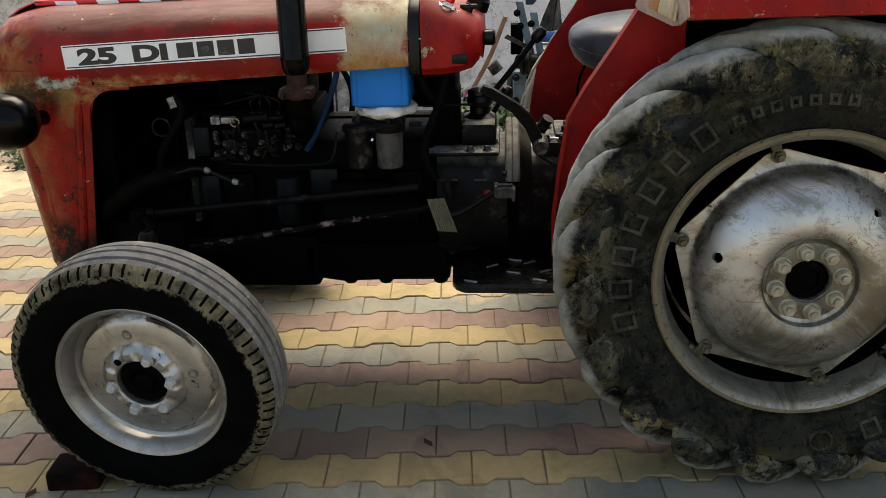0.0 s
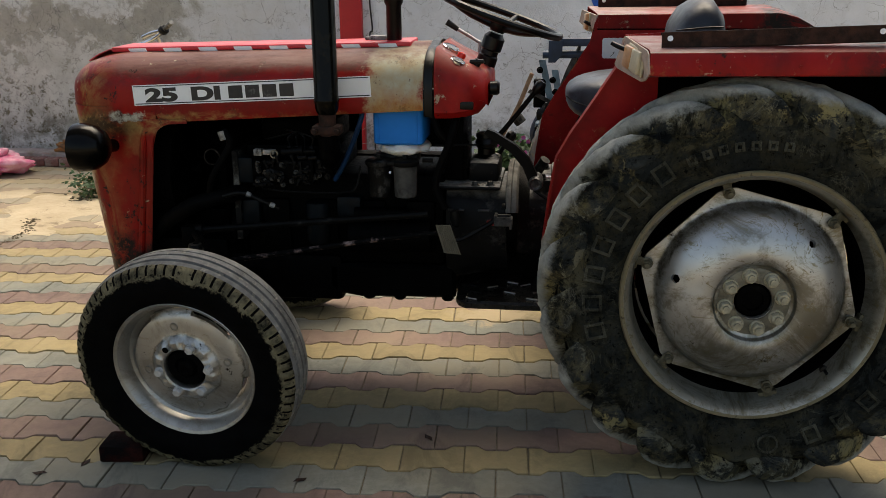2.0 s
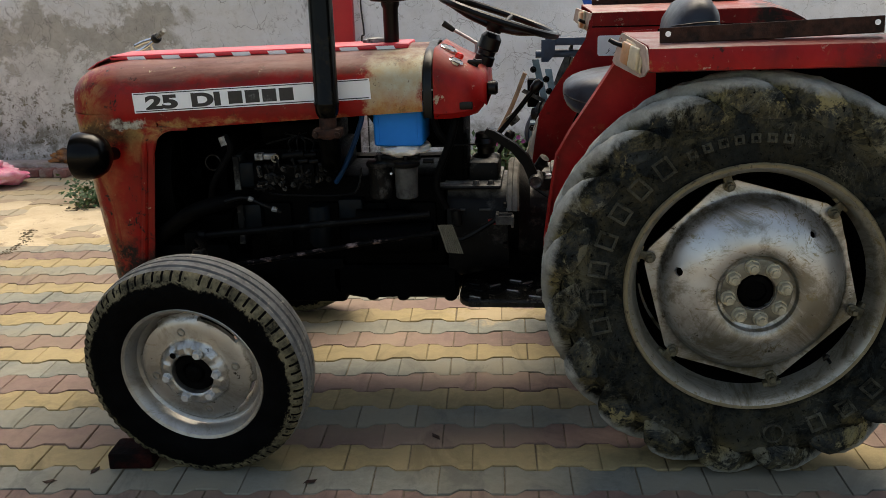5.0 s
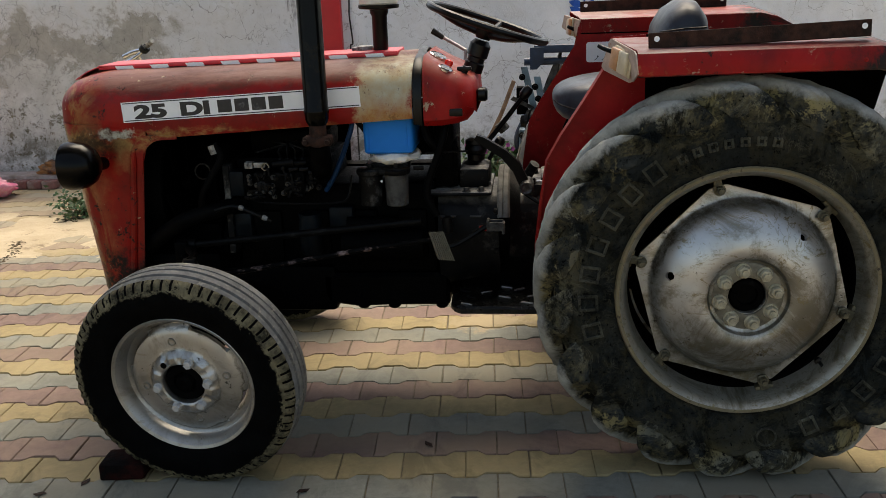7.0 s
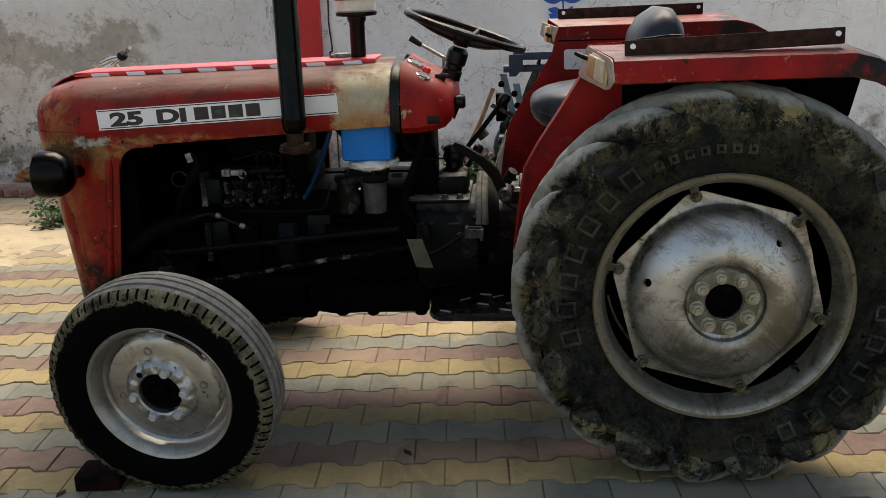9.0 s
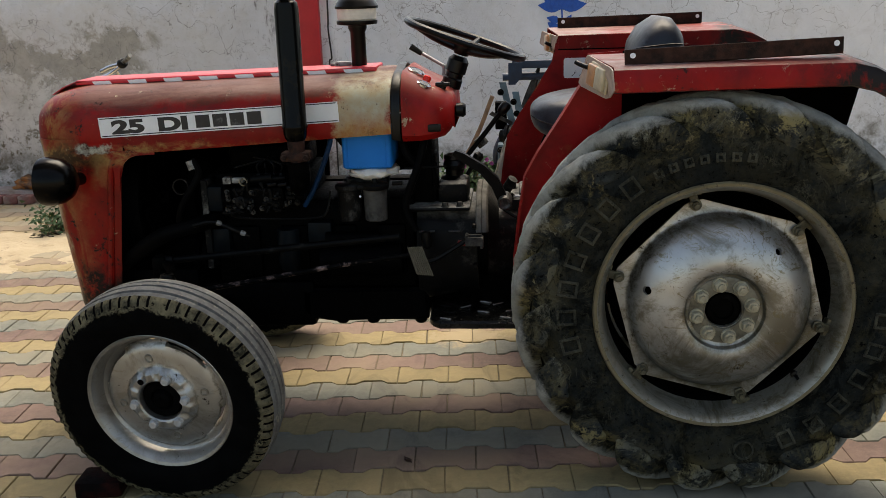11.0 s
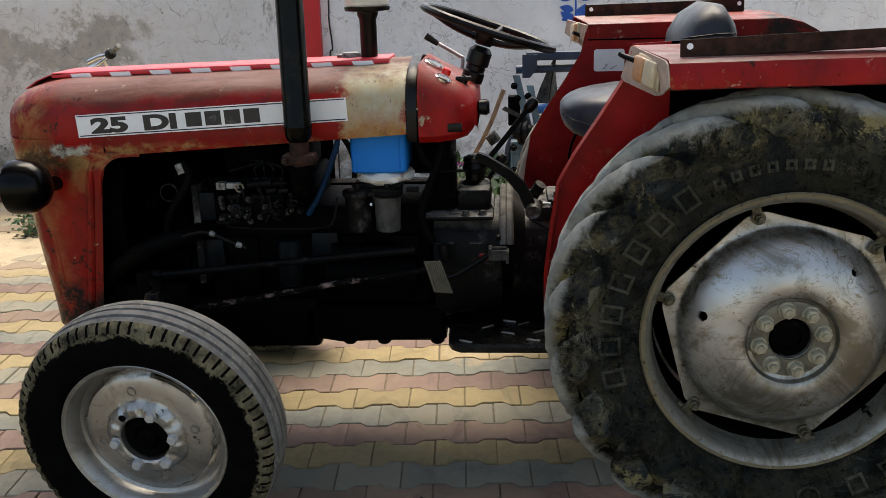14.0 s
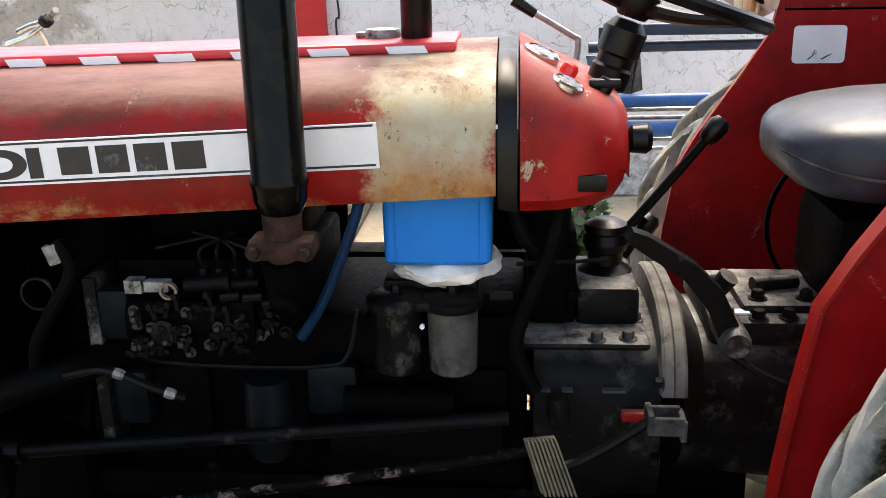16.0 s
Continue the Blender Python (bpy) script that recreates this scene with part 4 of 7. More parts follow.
part("knob", bm, "plastic", dash, "black round knob")
bm = box(bmesh.new(), -0.075, -0.03, -0.2655, -0.255, 1.03, 1.055, 0.003)
part("dash_socket", bm, "plastic", dash)

# steering wheel
SC = Vector((0.044, 0.0, 1.306))
SN = Vector((math.sin(radians(19.4)), 0, math.cos(radians(19.4))))
bm = bmesh.new()
ring(bm, [(0.205 + 0.0125 * math.cos(a), 0.0125 * math.sin(a)) for a in (2 * math.pi * k / 10 for k in range(10))], SC, SN, 56)
swheel = part("steering_wheel", bm, "plastic", tractor, "black three-spoke steering wheel")
hub = SC - SN * 0.035
bm = lathe(bmesh.new(), [(0.024, -0.02), (0.036, 0.0), (0.036, 0.02), (0.02, 0.03)], hub, SN, 20)
part("hub", bm, "plastic", swheel)
ux = SN.orthogonal().normalized()
uy = SN.cross(ux)
for k in range(3):
    a = radians(35 + 120 * k)
    d = ux * math.cos(a) + uy * math.sin(a)
    bm = tube(bmesh.new(), [hub + d * 0.03, hub + d * 0.11 + SN * 0.01, SC + d * 0.2], (0.013, 0.009), 8, 5)
    part("spoke", bm, "plastic", swheel)
bm = bmesh.new()
lathe(bm, [(0.034, -0.01), (0.034, 0.02), (0.03, 0.025), (0.03, 0.04), (0.036, 0.045), (0.036, 0.085), (0.024, 0.1)], SC - SN * 0.16, SN, 22)
part("steering_column", bm, "plastic", tractor, "black steering column with rubber boot")
bm = tube(bmesh.new(), [(-0.147, 0.19, 1.262), (-0.06, 0.19, 1.21), (-0.046, 0.19, 1.195), (-0.055, 0.18, 1.13)], 0.006, 8)
lev = part("throttle_lever", bm, "steel", tractor, "thin metal throttle lever")
bm = tube(bmesh.new(), [(-0.165, 0.19, 1.275), (-0.125, 0.19, 1.248)], (0.012, 0.009), 10)
part("grip", bm, "plastic", lev)

# exhaust
EX, EY = -0.485, -0.355
bm = lathe(bmesh.new(), [(0.028, 1.026), (0.033, 1.034), (0.0375, 1.046), (0.0385, 1.062), (0.0405, 1.068), (0.0405, 1.073), (0.038, 1.078), (0.0375, 1.43), (0.034, 1.45), (0.024, 1.458), (0.022, 1.462), (0.022, 1.9), (0.018, 1.9)], (EX, EY, 0), (0, 0, 1), 28)
exhaust = part("exhaust_pipe", bm, "black_paint", tractor, "black upright exhaust silencer")
bm = lathe(bmesh.new(), [(0.026, 0.95), (0.027, 0.99), (0.028, 1.03)], (EX, EY, 0), (0, 0, 1), 20)
part("neck", bm, "rust", exhaust, "rusty exhaust neck")
bm = box(bmesh.new(), EX - 0.046, EX + 0.046, EY - 0.03, EY + 0.03, 0.962, 0.992, 0.007)
for s in (-1, 1):
    bolt_head(bm, (EX + s * 0.035, EY - 0.028, 0.976), (0, -1, 0), 0.009, 0.012)
part("flange", bm, "rust", exhaust, "rusty exhaust flange")
bm = tube(bmesh.new(), [(EX, EY, 0.965), (EX, EY + 0.02, 0.91), (EX - 0.02, EY + 0.1, 0.86), (EX - 0.05, EY + 0.2, 0.86)], 0.035, 12)
part("manifold", bm, "grease", exhaust)

# air intake
AX, AY = -0.325, 0.0
bm = lathe(bmesh.new(), [(0.026, 1.15), (0.026, 1.34), (0.032, 1.352), (0.032, 1.362), (0.068, 1.366), (0.07, 1.372), (0.07, 1.378), (0.05, 1.38)], (AX, AY, 0), (0, 0, 1), 28)
intake = part("air_intake", bm, "plastic", tractor, "black air intake pipe with dusty bowl")
bm = lathe(bmesh.new(), [(0.06, 1.378), (0.066, 1.384), (0.068, 1.41), (0.068, 1.418)], (AX, AY, 0), (0, 0, 1), 28)
part("dust_bowl", bm, "cloth", intake, "dust-coated clear bowl")
bm = lathe(bmesh.new(), [(0.073, 1.418), (0.074, 1.426), (0.066, 1.44), (0.05, 1.46), (0.02, 1.472)], (AX, AY, 0), (0, 0, 1), 28)
part("intake_cap", bm, "plastic", intake)
bm = lathe(bmesh.new(), [(0.03, 1.2), (0.032, 1.232), (0.028, 1.24), (0.01, 1.242)], (-0.384, 0.02, 0), (0, 0, 1), 24)
box(bm, -0.43, -0.405, 0.01, 0.03, 1.225, 1.236, 0.004)
part("filler_cap", bm, "bracket_pale", tractor, "dull chrome filler cap")

# headlamps
for sgn in (-1, 1):
    o = Vector((-1.312, sgn * 0.40, 0.917))
    bm = lathe(bmesh.new(), [(0.067, 0.0), (0.076, 0.003), (0.079, 0.016), (0.078, 0.04), (0.071, 0.07), (0.055, 0.094), (0.03, 0.11), (0.004, 0.113)], o, (1, 0, 0), 28)
    lamp = part("headlamp", bm, "black_paint", tractor, "black bullet-shaped headlamp")
    bm = lathe(bmesh.new(), [(0.068, 0.004), (0.062, -0.001), (0.035, -0.004), (0.004, -0.005)], o, (1, 0, 0), 28)
    part("lens", bm, "dial", lamp, "round glass lens")
    bm = rod(bmesh.new(), o + Vector((0.06, -sgn * 0.05, -0.01)), o + Vector((0.07, -sgn * 0.16, -0.02)), 0.022)
    part("lamp_bracket", bm, "black_paint", lamp)


# wheels: built about their own axle, outer face towards -y
def build_rear_tyre():
    bm = bmesh.new()
    prof = [(0.345, 0.118), (0.358, 0.143), (0.38, 0.15), (0.43, 0.163), (0.475, 0.165), (0.5, 0.156), (0.517, 0.142), (0.529, 0.118), (0.535, 0.07), (0.537, 0.0)]
    outline = prof + [(r, -h * 0.72) for r, h in prof[-2::-1]]
    ring(bm, outline, (0, 0, 0), (0, -1, 0), 96)
    return bm


LUGS = 19


def build_lug(side):
    """One worn chevron lug, from mid-tread over the shoulder to a broad pad on the sidewall."""
    bm = bmesh.new()
    spine = ((0, -0.012, 0.592, 0.545, 0.021), (0.1, 0.005, 0.597, 0.54, 0.024), (0.3, 0.04, 0.6, 0.54, 0.026), (0.55, 0.085, 0.6, 0.54, 0.03), (0.75, 0.118, 0.596, 0.53, 0.035), (0.86, 0.142, 0.588, 0.52, 0.041), (0.94, 0.158, 0.571, 0.51, 0.047), (0.99, 0.166, 0.55, 0.5, 0.05), (1.015, 0.169, 0.528, 0.5, 0.047), (1.03, 0.168, 0.508, 0.49, 0.04), (1.035, 0.163, 0.492, 0.485, 0.024))
    deep = 1.0 if side > 0 else 0.58
    rows = []
    for a, b in list(zip(spine, spine[1:])) + [(spine[-1], spine[-1])]:
        for f in ((0.0, 0.5) if a is not b else (0.0,)):
            u, h, rt, rb, w = (p + (q - p) * f for p, q in zip(a, b))
            th = -u * 0.46
            rt -= 0.008 + (0.004 if side > 0 else 0.026) * u * u
            row = []
            for k, (g, ww) in enumerate(((0.0, 1.5), (0.45, 1.27), (0.8, 1.08), (0.95, 0.9), (1.0, 0.6), (1.0, 0.2), (1.0, -0.2), (1.0, -0.6), (0.95, -0.9), (0.8, -1.08), (0.45, -1.27), (0.0, -1.5))):
                wear = noise.noise(Vector((u * 7.0, k * 0.55, 3.0 * side))) * 0.006 + noise.noise(Vector((u * 19.0, k * 1.3, 8.0))) * 0.003
                r = rb + (rt - rb) * g + wear * min(1.0, 3 * g)
                t2 = th + (w * ww + wear * 0.8) / 0.58
                hh = (h + wear * 0.5 if g > 0 else min(h, 0.16)) * side * deep
                row.append((r * math.cos(t2), -hh, r * math.sin(t2)))
            rows.append(row)
    loft(bm, rows)
    return bm


def build_fan(side):
    """Moulded ribs on the sidewall between two lugs."""
    bm = bmesh.new()
    for k in range(5):
        rows = []
        for f in (0, 0.33, 0.66, 1):
            r = 0.532 - (0.042 + 0.008 * (k % 2)) * f
            t = -0.295 + (k - 2) * (0.02 + 0.019 * f)
            h = 0.128 + 0.0355 * min(1, f * 1.1) + 0.0012 - 0.0022 * f
            rows.append([(r * math.cos(t + q / r), -(h + dh) * side, r * math.sin(t + q / r)) for q, dh in ((-0.0055, -0.012), (-0.0022, 0.0), (0.0022, 0.0), (0.0055, -0.012))])
        loft(bm, rows)
    return bm


def build_rear_rim():
    bm = bmesh.new()
    half = [(0.342, 0.128), (0.35, 0.14), (0.359, 0.146), (0.363, 0.153), (0.359, 0.16), (0.35, 0.159), (0.339, 0.147), (0.332, 0.128), (0.331, 0.09), (0.32, 0.07), (0.312, 0.03)]
    ring(bm, half + [(0.306, -0.05), (0.325, -0.12), (0.35, -0.15), (0.365, -0.15), (0.35, -0.13), (0.33, -0.05), (0.326, 0.05), (0.336, 0.1)], (0, 0, 0), (0, -1, 0), 72)
    # deep barrel faces turn black, shade of the recess painted in
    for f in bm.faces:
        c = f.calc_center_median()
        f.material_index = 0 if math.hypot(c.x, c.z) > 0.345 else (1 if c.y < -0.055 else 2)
    return bm


def build_rear_disc():
    bm = bmesh.new()
    seg = 72
    prof = [(0.05, 0.15), (0.052, 0.165), (0.07, 0.168), (0.098, 0.168), (0.106, 0.172), (0.112, 0.184), (0.125, 0.19), (0.148, 0.188), (0.185, 0.177), (0.215, 0.16), (0.238, 0.136), (0.251, 0.11), (0.257, 0.092), (0.262, 0.086), (0.266, 0.084)]
    rings_ = []
    for r, h in prof:
        rings_.append([(r * math.cos(a), -h, r * math.sin(a)) for a in (2 * math.pi * i / seg for i in range(seg))])
    # six-cornered flange
    out = []
    for i in range(seg):
        a = 2 * math.pi * i / seg
        c = abs(((a - CLAMP0) % (math.pi / 3)) - math.pi / 6)
        r = min(0.274 / math.cos(c), 0.306)
        out.append((r * math.cos(a), -0.084, r * math.sin(a)))
    rings_.append(out)
    loft(bm, rings_, cap=False)
    # a round hole and a slot through the dome
    for ang in (165.6, 48.0):
        goal = Vector((0.224 * math.cos(radians(ang)), -0.152, 0.224 * math.sin(radians(ang))))
        mid = min(bm.verts, key=lambda v: (v.co - goal).length)
        goal = goal.lerp(mid.co, 0.5)
        edge = {v for f in mid.link_faces for v in f.verts} - {mid}
        wide = 0.014 if ang > 100 else 0.012
        for v in edge:
            away = v.co - goal
            v.co = goal + away.normalized() * wide
        bmesh.ops.delete(bm, geom=[mid], context="VERTS")
    shell(bm, 0.008)
    return bm


CLAMP0 = math.atan2(0.867 - 0.585, 0.709 - 0.783)


def make_rear_wheel(m, label, skin):
    wheel = part("rear_wheel", build_rear_disc(), "rear_silver", tractor, label, m)
    part("tyre", build_rear_tyre(), skin[0], wheel, "mud-stained black field tyre carcass", angle=30)
    for side in (1, -1):
        first, fan = None, None
        for k in range(LUGS):
            turn = pose(0, 0, 0, 0, 360.0 * (k + (0.5 if side < 0 else 0) + 0.862) / LUGS, 0)
            if first is None:
                first = part("tyre_lug", build_lug(side), skin[1], wheel, "worn tread lug", turn, 62)
                fan = part("sidewall_fan", build_fan(side), skin[0], wheel, "", turn, 40) if side > 0 else None
            else:
                again(first, turn)
                if fan:
                    again(fan, turn)
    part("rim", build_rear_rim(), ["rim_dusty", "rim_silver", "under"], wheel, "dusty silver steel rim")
    bm = lathe(bmesh.new(), [(0.049, 0.05), (0.049, 0.15), (0.044, 0.158), (0.03, 0.16), (0.028, 0.15)], (0, 0, 0), (0, -1, 0), 28)
    part("axle_end", bm, "grease", wheel, "black greasy axle end")
    # black drum, added to darken the gaps round the disc
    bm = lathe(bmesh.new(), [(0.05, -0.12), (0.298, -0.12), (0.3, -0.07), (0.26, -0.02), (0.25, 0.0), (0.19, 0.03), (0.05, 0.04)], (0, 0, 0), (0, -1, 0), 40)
    part("gap_drum", bm, "under", wheel, "black drum added behind the disc to darken its gaps")
    bm = ring(bmesh.new(), [(0.0525, 0.164), (0.096, 0.164), (0.0965, 0.1695), (0.094, 0.1705), (0.0545, 0.1705)], (0, 0, 0), (0, -1, 0), 48)
    part("hub_face", bm, "hub_grime", wheel, "grimy oil-stained hub face")
    bm = lathe(bmesh.new(), [(0.014, -0.01), (0.014, 0.008), (0.006, 0.01), (0.005, 0.035), (0.003, 0.036)], (0.235, -0.075, -0.235), (0.0, -1, 0), 14)
    part("valve", bm, "plastic", wheel, "black tyre valve")
    first = None
    for k in range(8):
        a = 2 * math.pi * k / 8 + 0.2
        mm = pose(0.077 * math.cos(a), -0.17, 0.077 * math.sin(a), 0, math.degrees(-a), 0)
        if first is None:
            bm = lathe(bmesh.new(), [(0.0215, 0), (0.0215, 0.003), (0.02, 0.005)], (0, 0, 0), (0, -1, 0), 18)
            nut(bm, (0, -0.005, 0), (0, -1, 0), 0.0185, 0.018)
            rod(bm, (0, -0.021, 0), (0, -0.032, 0), 0.0095, 0.009, 12)
            first = part("wheel_nut", bm, "nut", wheel, "rusty wheel nut", mm)
        else:
            again(first, mm)
    first = None
    for k in range(6):
        a = CLAMP0 + k * math.pi / 3
        mm = pose(0.295 * math.cos(a), -0.084, 0.295 * math.sin(a), 0, 90 - math.degrees(a), 0)
        if first is None:
            bm = box(bmesh.new(), -0.012, 0.012, -0.01, 0.004, -0.014, 0.034, 0.004)
            box(bm, -0.026, 0.026, -0.002, 0.03, 0.022, 0.034, 0.003)
            lathe(bm, [(0.017, 0), (0.017, 0.003), (0.015, 0.004)], (0, -0.009, 0), (0, -1, 0), 14)
            nut(bm, (0, -0.012, 0), (0, -1, 0), 0.0135, 0.016)
            rod(bm, (0, -0.02, 0), (0, -0.038, 0), 0.008, 0.0075, 10)
            first = part("rim_clamp", bm, "clamp", wheel, "rusty rim clamp with bolt", mm)
        else:
            again(first, mm)
    # raised sidewall marks
    def arc_bars(a0, step, count, r, hgt, wid):
        for i in range(count):
            a = a0 - i * step
            bm = bmesh.new()
            bar = min(0.008, wid * 0.3)
            box(bm, -wid / 2, -wid / 2 + bar, -0.0032, 0.004, -hgt / 2, hgt / 2, 0.0015, 1)
            box(bm, wid / 2 - bar, wid / 2, -0.0032, 0.004, -hgt / 2, hgt / 2, 0.0015, 1)
            box(bm, -wid / 2 + bar, wid / 2 - bar, -0.003, 0.004, hgt / 2 - bar, hgt / 2, 0.0015, 1)
            box(bm, -wid / 2 + bar, wid / 2 - bar, -0.003, 0.004, -hgt / 2, -hgt / 2 + bar, 0.0015, 1)
            part("sidewall_mark", bm, "field_mark", wheel, "raised sidewall mark", pose(r * math.cos(a), -0.1655, r * math.sin(a), 0, 90 - math.degrees(a), 0))
    arc_bars(radians(194), radians(11.2), 7, 0.437, 0.056, 0.048)
    arc_bars(radians(116), radians(5.6), 7, 0.432, 0.026, 0.026)
    arc_bars(radians(-5), radians(11.8), 6, 0.44, 0.052, 0.046)
    bm = ring(bmesh.new(), [(0.024, -0.004), (0.03, -0.004), (0.029, 0.003), (0.025, 0.003)], (0, 0, 0), (0, -1, 0), 24)
    part("sidewall_mark", bm, "field_mark", wheel, "raised round sidewall mark", pose(0.44 * math.cos(radians(-80)), -0.1655, 0.44 * math.sin(radians(-80))))
    txt = "12.4-28"
    for i, ch in enumerate(txt):
        a = radians(236 + i * 3.6)
        words("size_lettering", ch, 0.032, pose(0.475 * math.cos(a), -0.1665, 0.475 * math.sin(a), 90, 0, 0) @ pose(0, 0, 0, 0, 0, math.degrees(a) + 90) @ Matrix.Translation((-0.009, -0.012, 0)), "field_mark", wheel, 1.1, 0.0006, 0.002)
    return wheel


RW = (0.783, -0.585, 0.587)
make_rear_wheel(pose(*RW), "silver rear wheel with a large muddy lugged tyre", ["field_tyre", "field_lug"])
make_rear_wheel(pose(RW[0] - 0.08, -RW[1] + 0.01, RW[2] + 0.006, 0, 0, 180), "silver rear wheel with pale dried mud on its tyre", ["pale_tyre", "pale_tyre"])


def build_front_tyre():
    bm = bmesh.new()
    outer = [(0.212, 0.06), (0.222, 0.078), (0.245, 0.093), (0.275, 0.102), (0.3, 0.1), (0.32, 0.094), (0.335, 0.084), (0.343, 0.07), (0.346, 0.054), (0.34, 0.052), (0.34, 0.045), (0.348, 0.043), (0.349, 0.022), (0.342, 0.02), (0.342, 0.013), (0.349, 0.011), (0.348, -0.008), (0.342, -0.01), (0.342, -0.016)]
    inner = [(0.346, -0.018), (0.344, -0.036), (0.339, -0.05), (0.331, -0.062), (0.318, -0.072), (0.3, -0.079), (0.275, -0.082), (0.245, -0.078), (0.222, -0.07), (0.212, -0.058)]
    outline = outer + inner
    seg = 288
    rng = random.Random(8)
    cut = [rng.uniform(0.35, 1.0) for _ in range(seg // 4 + 1)]
    m = len(outline)
    vs = []
    for i in range(seg):
        a = 2 * math.pi * i / seg
        row = []
        for j, (r, h) in enumerate(outline):
            # cut slots across the shoulder
            if 0.31 < r < 0.344 and h > 0.065 and i % 4 < 2:
                r, h = r - 0.0026 * cut[i // 4], h * (1 - 0.035 * cut[i // 4])
            row.append(bm.verts.new((r * math.cos(a), -h, r * math.sin(a))))
        vs.append(row)
    for i in range(seg):
        p, q = vs[i], vs[(i + 1) % seg]
        for j in range(m):
            k = (j + 1) % m
            f = bm.faces.new((p[j], p[k], q[k], q[j]))
            rr = 0.5 * (outline[j][0] + outline[k][0])
            mid = 0.5 * (outline[j][1] + outline[k][1])
            slot = i % 4 == 0 and cut[i // 4] > 0.38 and 0.31 < rr < 0.342 and mid > 0.075
            f.material_index = 1 if slot else (2 if rr > 0.33 and -0.05 < mid < 0.066 else 0)
    return bm


def build_front_rim():
    return ring(bmesh.new(), [(0.214, 0.06), (0.224, 0.068), (0.226, 0.075), (0.221, 0.08), (0.212, 0.076), (0.205, 0.064), (0.2, 0.05), (0.196, 0.03), (0.18, 0.018), (0.172, 0.0), (0.172, -0.03), (0.2, -0.06), (0.22, -0.072), (0.21, -0.05), (0.184, -0.02), (0.184, 0.0), (0.2, 0.02), (0.207, 0.045)], (0, 0, 0), (0, -1, 0), 64)


def build_front_disc():
    bm = bmesh.new()
    seg = 144
    prof = [(0.064, 0.04), (0.0655, 0.082), (0.07, 0.086), (0.076, 0.087), (0.09, 0.086), (0.099, 0.078), (0.107, 0.066), (0.116, 0.063), (0.135, 0.062), (0.155, 0.059), (0.17, 0.054)]
    rows = []
    for r, h in prof:
        rows.append([(r * math.cos(a), -(h - 0.012 - (0.006 * max(0.0, -math.cos(12 * (a - 0.25))) ** 0.6 if 0.075 < r < 0.105 else 0)), r * math.sin(a)) for a in (2 * math.pi * i / seg for i in range(seg))])
    out = []
    for i in range(seg):
        a = 2 * math.pi * i / seg
        c = math.cos(4 * (a - 0.2))
        r = 0.184 if c > -0.1 else 0.17
        out.append((r * math.cos(a), -0.028, r * math.sin(a)))
    rows.append(out)
    loft(bm, rows, cap=False)
    shell(bm, 0.005)
    return bm


def make_front_wheel(m, label):
    wheel = part("front_wheel", build_front_disc(), "silver", tractor, label, m)
    DEEP = 0.012
    part("tyre", build_front_tyre(), ["shoulder", "rubber", "tread"], wheel, "black ribbed front tyre with dusty tread", angle=30)
    part("rim", build_front_rim(), "silver", wheel, "silver painted front rim")
    bm = lathe(bmesh.new(), [(0.063, 0.0), (0.063, 0.05), (0.056, 0.062), (0.036, 0.06), (0.03, 0.05), (0.024, 0.066), (0.012, 0.07), (0.004, 0.066)], (0, 0, 0), (0, -1, 0), 24)
    part("hub_cap", bm, "rubber", wheel, "greasy black hub")
    first = None
    for k in (0, 1, 3, 4, 5):
        a = 2 * math.pi * k / 6 + 0.13
        mm = pose(0.08 * math.cos(a), DEEP - 0.086, 0.08 * math.sin(a), 0, math.degrees(-a), 0)
        if first is None:
            bm = lathe(bmesh.new(), [(0.015, 0), (0.0145, 0.002)], (0, 0, 0), (0, -1, 0), 16)
            nut(bm, (0, -0.002, 0), (0, -1, 0), 0.0135, 0.013)
            first = part("wheel_nut", bm, "nut_pale", wheel, "", mm)
        else:
            again(first, mm)
    a = 2 * math.pi * 2 / 6 + 0.13
    # flat black disc for the hole, its inner shade put into the colour
    bm = ring(bmesh.new(), [(0.0001, 0.0), (0.0095, 0.0), (0.0095, 0.0012), (0.0001, 0.0012)], (0, 0, 0), (0, -1, 0), 14)
    part("hole_disc", bm, "rubber", wheel, "flat black disc for an empty bolt hole", pose(0.081 * math.cos(a), DEEP - 0.0868, 0.081 * math.sin(a)))
    first = None
    for k in range(4):
        a = math.pi / 2 * k + 1.75
        mm = pose(0.132 * math.cos(a), DEEP - 0.062, 0.132 * math.sin(a))
        if first is None:
            bm = ring(bmesh.new(), [(0.0075, -0.004), (0.014, -0.004), (0.0125, 0.004), (0.0085, 0.004)], (0, 0, 0), (0, -1, 0), 16)
            first = part("disc_eyelet", bm, "silver", wheel, "", mm)
        else:
            again(first, mm)
    return wheel


FW = (-0.83, -0.745, 0.348)
make_front_wheel(pose(*FW, 7.3, 0, -4.7), "silver front wheel with a black ribbed tyre")
make_front_wheel(pose(-0.9, 0.655, FW[2], 4.0, 0, 180 - 4.7), "silver front wheel under the engine's far side")

# ---- engine and chassis ----


def bolts(name, spots, axis, r, h, material, parent):
    first = None
    for p in spots:
        if first is None:
            bm = bolt_head(bmesh.new(), (0, 0, 0), axis, r, h)
            first = part(name, bm, material, parent, "", Matrix.Translation(p))
        else:
            again(first, Matrix.Translation(p))
    return first


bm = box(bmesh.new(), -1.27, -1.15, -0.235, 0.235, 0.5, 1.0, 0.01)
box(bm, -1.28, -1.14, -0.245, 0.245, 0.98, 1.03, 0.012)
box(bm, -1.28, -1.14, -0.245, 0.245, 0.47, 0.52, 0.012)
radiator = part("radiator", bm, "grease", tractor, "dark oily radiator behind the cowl")
